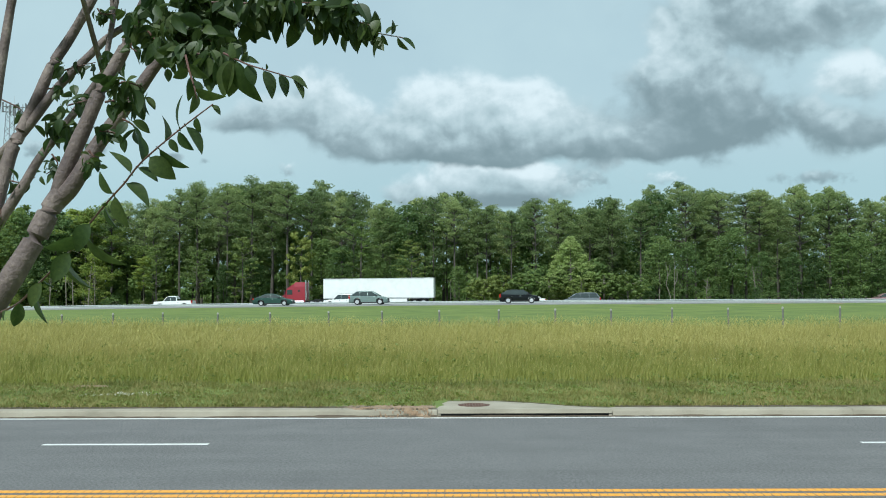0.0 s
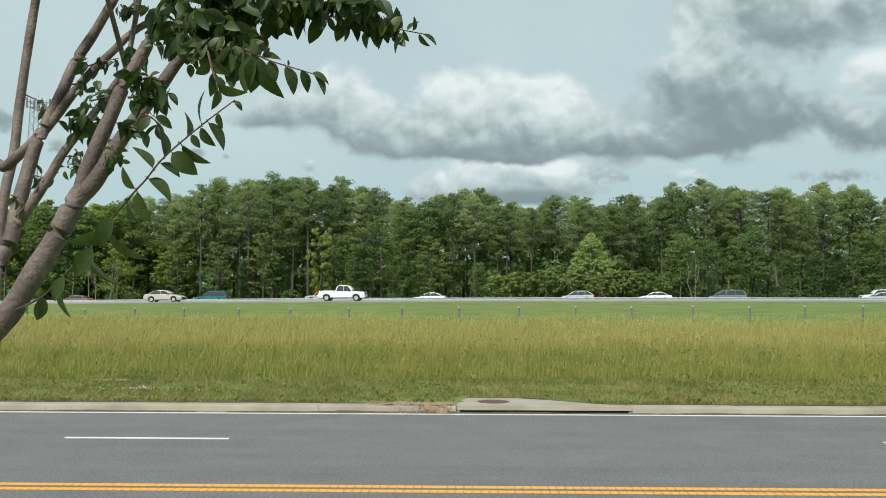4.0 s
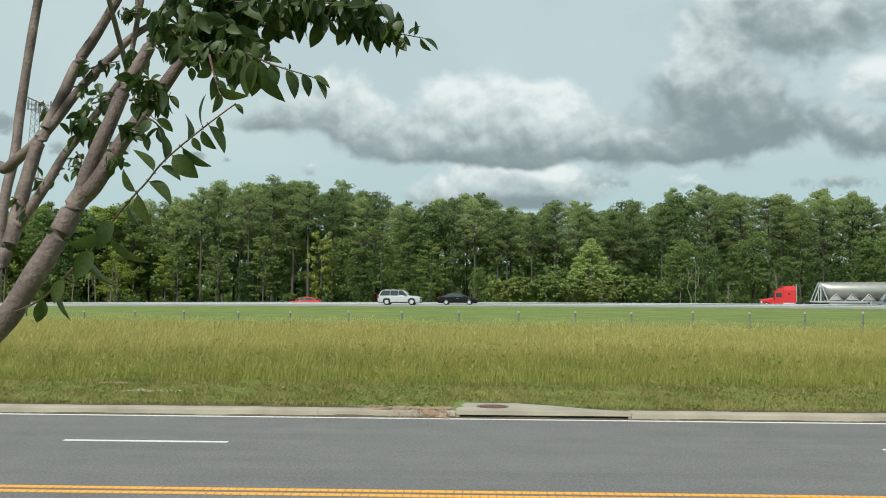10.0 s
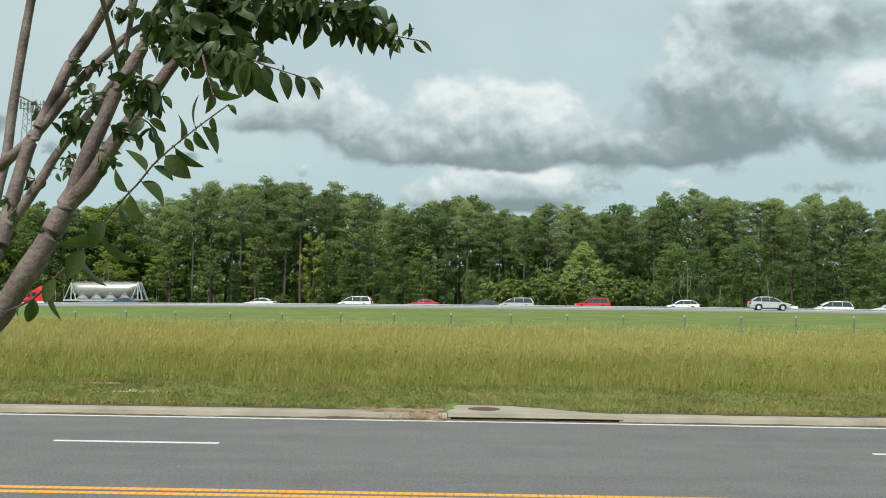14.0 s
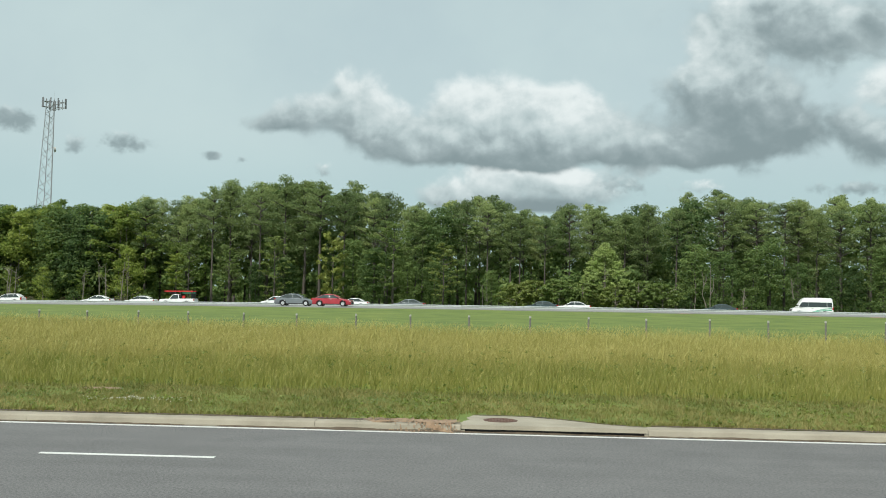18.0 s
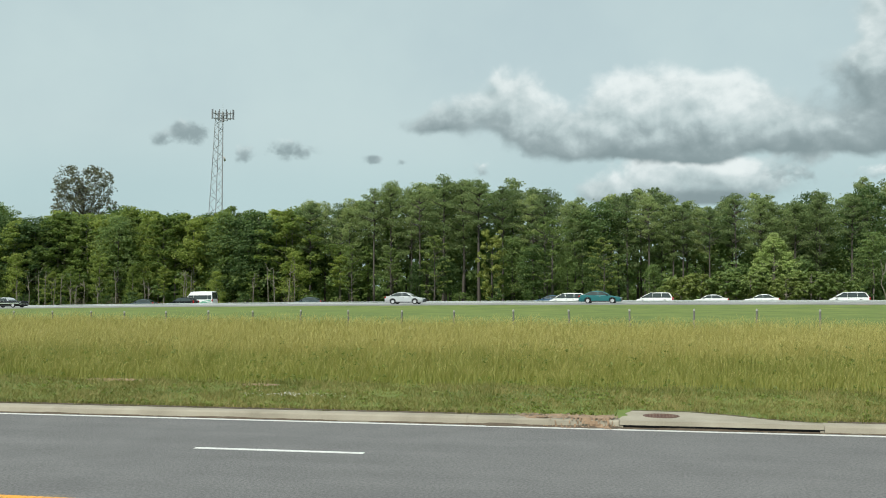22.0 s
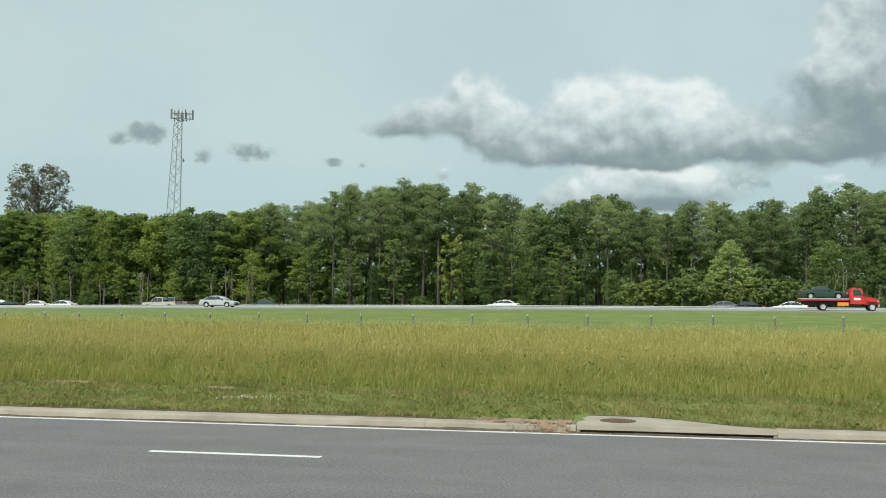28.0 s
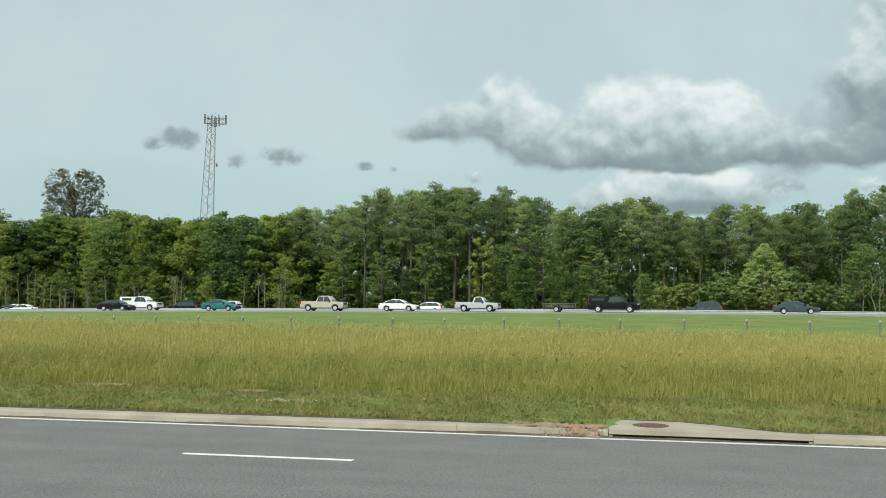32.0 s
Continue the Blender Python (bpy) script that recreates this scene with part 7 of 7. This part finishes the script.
def build_utility_trailer():
    t = new("utility_trailer")
    tagged(t, "low open steel utility trailer behind a dark vehicle", "trailer", "highway traffic")
    part("deck", box_bm(-1.7, 1.9, -0.95, 0.95, 0.5, 0.6, 0.01), BARK, t, "wooden deck")
    for s in (1, -1):
        for z in (0.72, 0.98):
            part("side_rail", box_bm(-1.7, 1.9, s * 0.95 - 0.025, s * 0.95 + 0.025, z - 0.03, z + 0.03), POST, t)
        for k in range(6):
            part("stake", box_bm(-1.7 + 0.7 * k, -1.65 + 0.7 * k, s * 0.95 - 0.02, s * 0.95 + 0.02, 0.55, 1.0), POST, t)
        wheel(t, -0.1, s * 1.08, 0.34, s)
        part("mudguard", box_bm(-0.55, 0.35, s * 1.08 - 0.12, s * 1.08 + 0.12, 0.72, 0.76, 0.01), TRIM, t)
    bm = bmesh.new()
    tube(bm, [(1.9, 0.8, 0.5), (3.2, 0, 0.48)], [0.04, 0.04], 6)
    tube(bm, [(1.9, -0.8, 0.5), (3.2, 0, 0.48)], [0.04, 0.04], 6)
    part("drawbar", bm, TRIM, t)
    return t


TANK = material("dull_tank_metal", [(0.3, 0.3, 0.27), (0.43, 0.43, 0.39)], 1.2, 0.38, 0.05, metal=0.65)
LANES = {"R1": (0.0, 0.0), "R2": (3.7, 0.0), "L1": (23.5, 180.0), "L2": (27.5, 180.0)}


def lane_pose(lane, s, up=0.0):
    off, turn = LANES[lane]
    x, y = hwy(s, off)
    slope = math.degrees(math.atan(climb(x + 1) - climb(x)))
    return pose(x, y, hwy_z(s, off) + 0.004 + up, 0, -slope if turn == 0 else slope, math.degrees(HANG) + turn)


def shrunk(thing, k):
    """The same rig in a smaller size, part by part."""
    for o in thing.children:
        if o.name.startswith("wheel"):
            o.location = [p * q for p, q in zip(o.location, (k[0], k[1], 0.9))]
            o.scale = (0.9, 0.9, 0.9)
        else:
            o.matrix_basis = Matrix.Diagonal((*k, 1)) @ o.matrix_basis
    return thing


def drive(kind, tone, lane, s, speed):
    """Put a vehicle on a lane: s metres along it at the start, speed in metres a second."""
    ahead = 1 if speed > 0 else -1
    if kind == "boxtruck":
        TRAFFIC.append((build_tractor("maroon_red"), lane, s + ahead * 9.6, speed, 0.0))
        TRAFFIC.append((build_box_trailer(), lane, s + ahead * -2.6, speed, 0.0))
    elif kind == "tanker":
        TRAFFIC.append((shrunk(build_tractor("red"), (1.0, 0.97, 0.87)), lane, s + ahead * 6.4, speed, 0.0))
        TRAFFIC.append((shrunk(build_tank_trailer(), (1.0, 0.95, 0.98)), lane, s + ahead * -3.6, speed, 0.0))
    elif kind == "towtruck":
        TRAFFIC.append((shrunk(build_tow_truck(), (0.87, 0.96, 0.97)), lane, s, speed, 0.0))
        load = tagged(get_car("coupe", "green"), "dark green two-door sedan carried on a flatbed")
        TRAFFIC.append((load, lane, s - ahead * 1.9, speed, 1.25))
    elif kind == "ladderpickup":
        t = build_car("single_cab")
        recolour(t, PAINTS[tone])
        tagged(t, "white work pickup truck with red ladders on a rack", "pickup truck", "highway traffic")
        for z, y in ((2.12, 0.5), (2.12, -0.5)):
            part("ladder", box_bm(-2.4, 1.9, y - 0.2, y + 0.2, z, z + 0.15), PAINTS["red"], t, "red ladder")
        part("crate", box_bm(-2.3, -0.3, -0.55, 0.55, 1.86, 2.1, 0.05), PAINTS["seagreen"], t, "green crate on the rack")
        part("fuel_can", box_bm(-1.2, -0.8, 0.3, 0.7, 1.15, 1.55, 0.05), PAINTS["red"], t, "red can in the bed")
        for x in (-2.2, -0.6, 1.0):
            part("rack", box_bm(x - 0.04, x + 0.04, -0.85, 0.85, 1.14 if x < 0 else 1.8, 2.11), TRIM, t, "dark ladder rack")
        TRAFFIC.append((t, lane, s, speed, 0.0))
    else:
        t = get_car(kind, tone)
        if kind == "classic":
            for o in t.children_recursive:
                if o.name.split(".")[0] == "cabin":
                    o.material_slots[0].material = PAINTS["silver"]
        TRAFFIC.append((t, lane, s, speed, 0.0))


PAINTS["maroon_red"] = paint("paint_maroon_red", (0.26, 0.02, 0.035))
drive("pickup", "white", "L1", -34.8, -31.6)
drive("sedan", "green", "R1", -13.9, 31.66)
drive("boxtruck", "x", "L2", -8.0, -29.22)
drive("suv", "white", "L1", -10.2, -31.32)
drive("crossover", "sage", "R1", -2.3, 33.01)
drive("crossover", "black", "R1", 15.6, 31.28)
drive("sedan", "white", "L1", 16.4, -29.37)
drive("minivan", "grey", "L1", 23.8, -34.92)
drive("sedan", "rose", "L1", 64.6, -29.47)
drive("suv", "white", "R1", -66.9, 31.76)
drive("suv", "tan", "L2", 81.9, -24.69)
drive("suv", "teal", "L1", 107.6, -35.0)
drive("sedan", "white", "L1", 127.2, -31.92)
drive("pickup", "white", "R1", -143.0, 33.75)
drive("crossover", "silver", "L1", 143.6, -30.81)
drive("sedan", "white", "L2", 147.5, -29.04)
drive("crossover", "black", "R1", -190.7, 28.59)
drive("minivan", "grey", "L2", 164.5, -30.76)
drive("sedan", "silver", "L1", 196.1, -33.77)
drive("suv", "white", "L2", 168.6, -26.65)
drive("sedan", "beige", "R1", -163.4, 33.3)
drive("pickup", "red", "L1", 244.7, -34.02)
drive("crossover", "grey", "L1", 257.1, -33.31)
drive("crossover", "white", "R2", -287.2, 35.64)
drive("sedan", "red", "L1", 323.8, -34.24)
drive("suv", "silver", "R1", -332.0, 33.1)
drive("sedan", "black", "R2", -354.8, 36.04)
drive("sedan", "beige", "L2", 244.1, -25.02)
drive("tanker", "x", "L2", 326.0, -27.04)
drive("pickup", "grey", "L1", 385.9, -32.36)
drive("sedan", "white", "L2", 291.9, -22.65)
drive("sedan", "blue", "L1", 417.8, -33.03)
drive("crossover", "silver", "R2", -455.5, 35.64)
drive("minivan", "white", "L2", 366.1, -26.92)
drive("sedan", "red", "L2", 344.3, -24.65)
drive("sedan", "slate", "L2", 385.7, -26.97)
drive("minivan", "silver", "L2", 382.2, -26.38)
drive("suv", "red", "L2", 368.6, -24.64)
drive("crossover", "white", "L2", 399.8, -25.96)
drive("minivan", "white", "L1", 518, -33.0)
drive("sedan", "white", "L2", 410.5, -25.77)
drive("crossover", "white", "R2", -604.6, 38.12)
drive("sedan", "white", "L2", 453.0, -27.75)
drive("ladderpickup", "white", "L1", 556.5, -33.08)
drive("crossover", "white", "L1", 502.7, -29.27)
drive("sedan", "grey", "L1", 500.6, -28.1)
drive("sedan", "white", "L2", 436, -25.0)
drive("sedan", "slate", "L2", 413, -22.2)
drive("sedan", "grey", "R1", -615.1, 33.34)
drive("sedan", "crimson", "R1", -609.7, 33.29)
drive("sedan", "white", "L1", 637.7, -34.43)
drive("van", "white", "L2", 570.8, -28.9)
drive("sedan", "lightblue", "R1", -631.0, 30.5)
drive("sedan", "white", "R2", -716.3, 35.41)
drive("crossover", "black", "L1", 655.3, -32.77)
drive("sedan", "teal", "R1", -653.6, 29.82)
drive("sedan", "blue", "L2", 449.6, -20.82)
drive("sedan", "silver", "R1", -692.1, 30.49)
drive("sedan", "slate", "L2", 418, -21.1)
drive("minivan", "white", "L1", 667.8, -30.59)
drive("classic", "black", "R1", -681.4, 27.38)
drive("minivan", "white", "L2", 450.8, -20.2)
drive("sedan", "white", "L1", 677.1, -30.14)
drive("sedan", "white", "L2", 471.2, -20.48)
drive("minivan", "white", "L2", 658.4, -28.48)
drive("crossover", "white", "L2", 533.7, -22.44)
drive("sedan", "white", "L1", 764.4, -31.84)
drive("towtruck", "red", "R1", -738.1, 27.55)
drive("pickup", "green", "L1", 744.8, -30.67)
drive("pickup", "grey", "L2", 562.5, -22.3)
drive("sedan", "white", "L1", 741.4, -29.31)
drive("pickup", "tan", "L1", 769.8, -29.7)
drive("sedan", "black", "L1", 958.7, -37.41)
drive("sedan", "white", "L2", 778.3, -30.9)
drive("sedan", "silver", "R1", -840.6, 28.57)
drive("sedan", "green", "L2", 632.0, -24.24)
drive("sedan", "white", "L2", 610.8, -22.15)
drive("sedan", "grey", "L2", 601.4, -20.72)
drive("sedan", "white", "L1", 1004.1, -34.8)
drive("sedan", "slate", "R1", -979.2, 31.38)
drive("loaded", "navy", "R1", -982.7, 32.31)
drive("sedan", "white", "L1", 1017.3, -34.7)
drive("suv", "white", "L2", 929.8, -30.89)
drive("suv", "black", "L1", 1013.1, -33.65)
drive("single_cab", "silver", "R1", -857.8, 26.46)
drive("capped", "black", "R1", -962.6, 30.24)
drive("crossover", "white", "L2", 633.1, -20.58)
drive("sedan", "teal", "R1", -878.9, 26.06)
drive("pickup", "tan", "R1", -922.0, 27.85)
drive("sedan", "white", "R1", -969.4, 29.64)
drive("sedan", "black", "R1", -1129.1, 33.4)
drive("capped", "white", "R2", -1124.8, 33.31)
drive("sedan", "black", "L2", 887.8, -30.84)
drive("suv", "slate", "L1", 1003.5, -30.91)
TRAFFIC.append((build_utility_trailer(), "R1", -974.8, 30.42, 0.0))


def motions():
    for thing, lane, s, speed, up in TRAFFIC:
        walk(thing, [(t, lane_pose(lane, s + speed * t, up)) for t in range(33)])


motions()
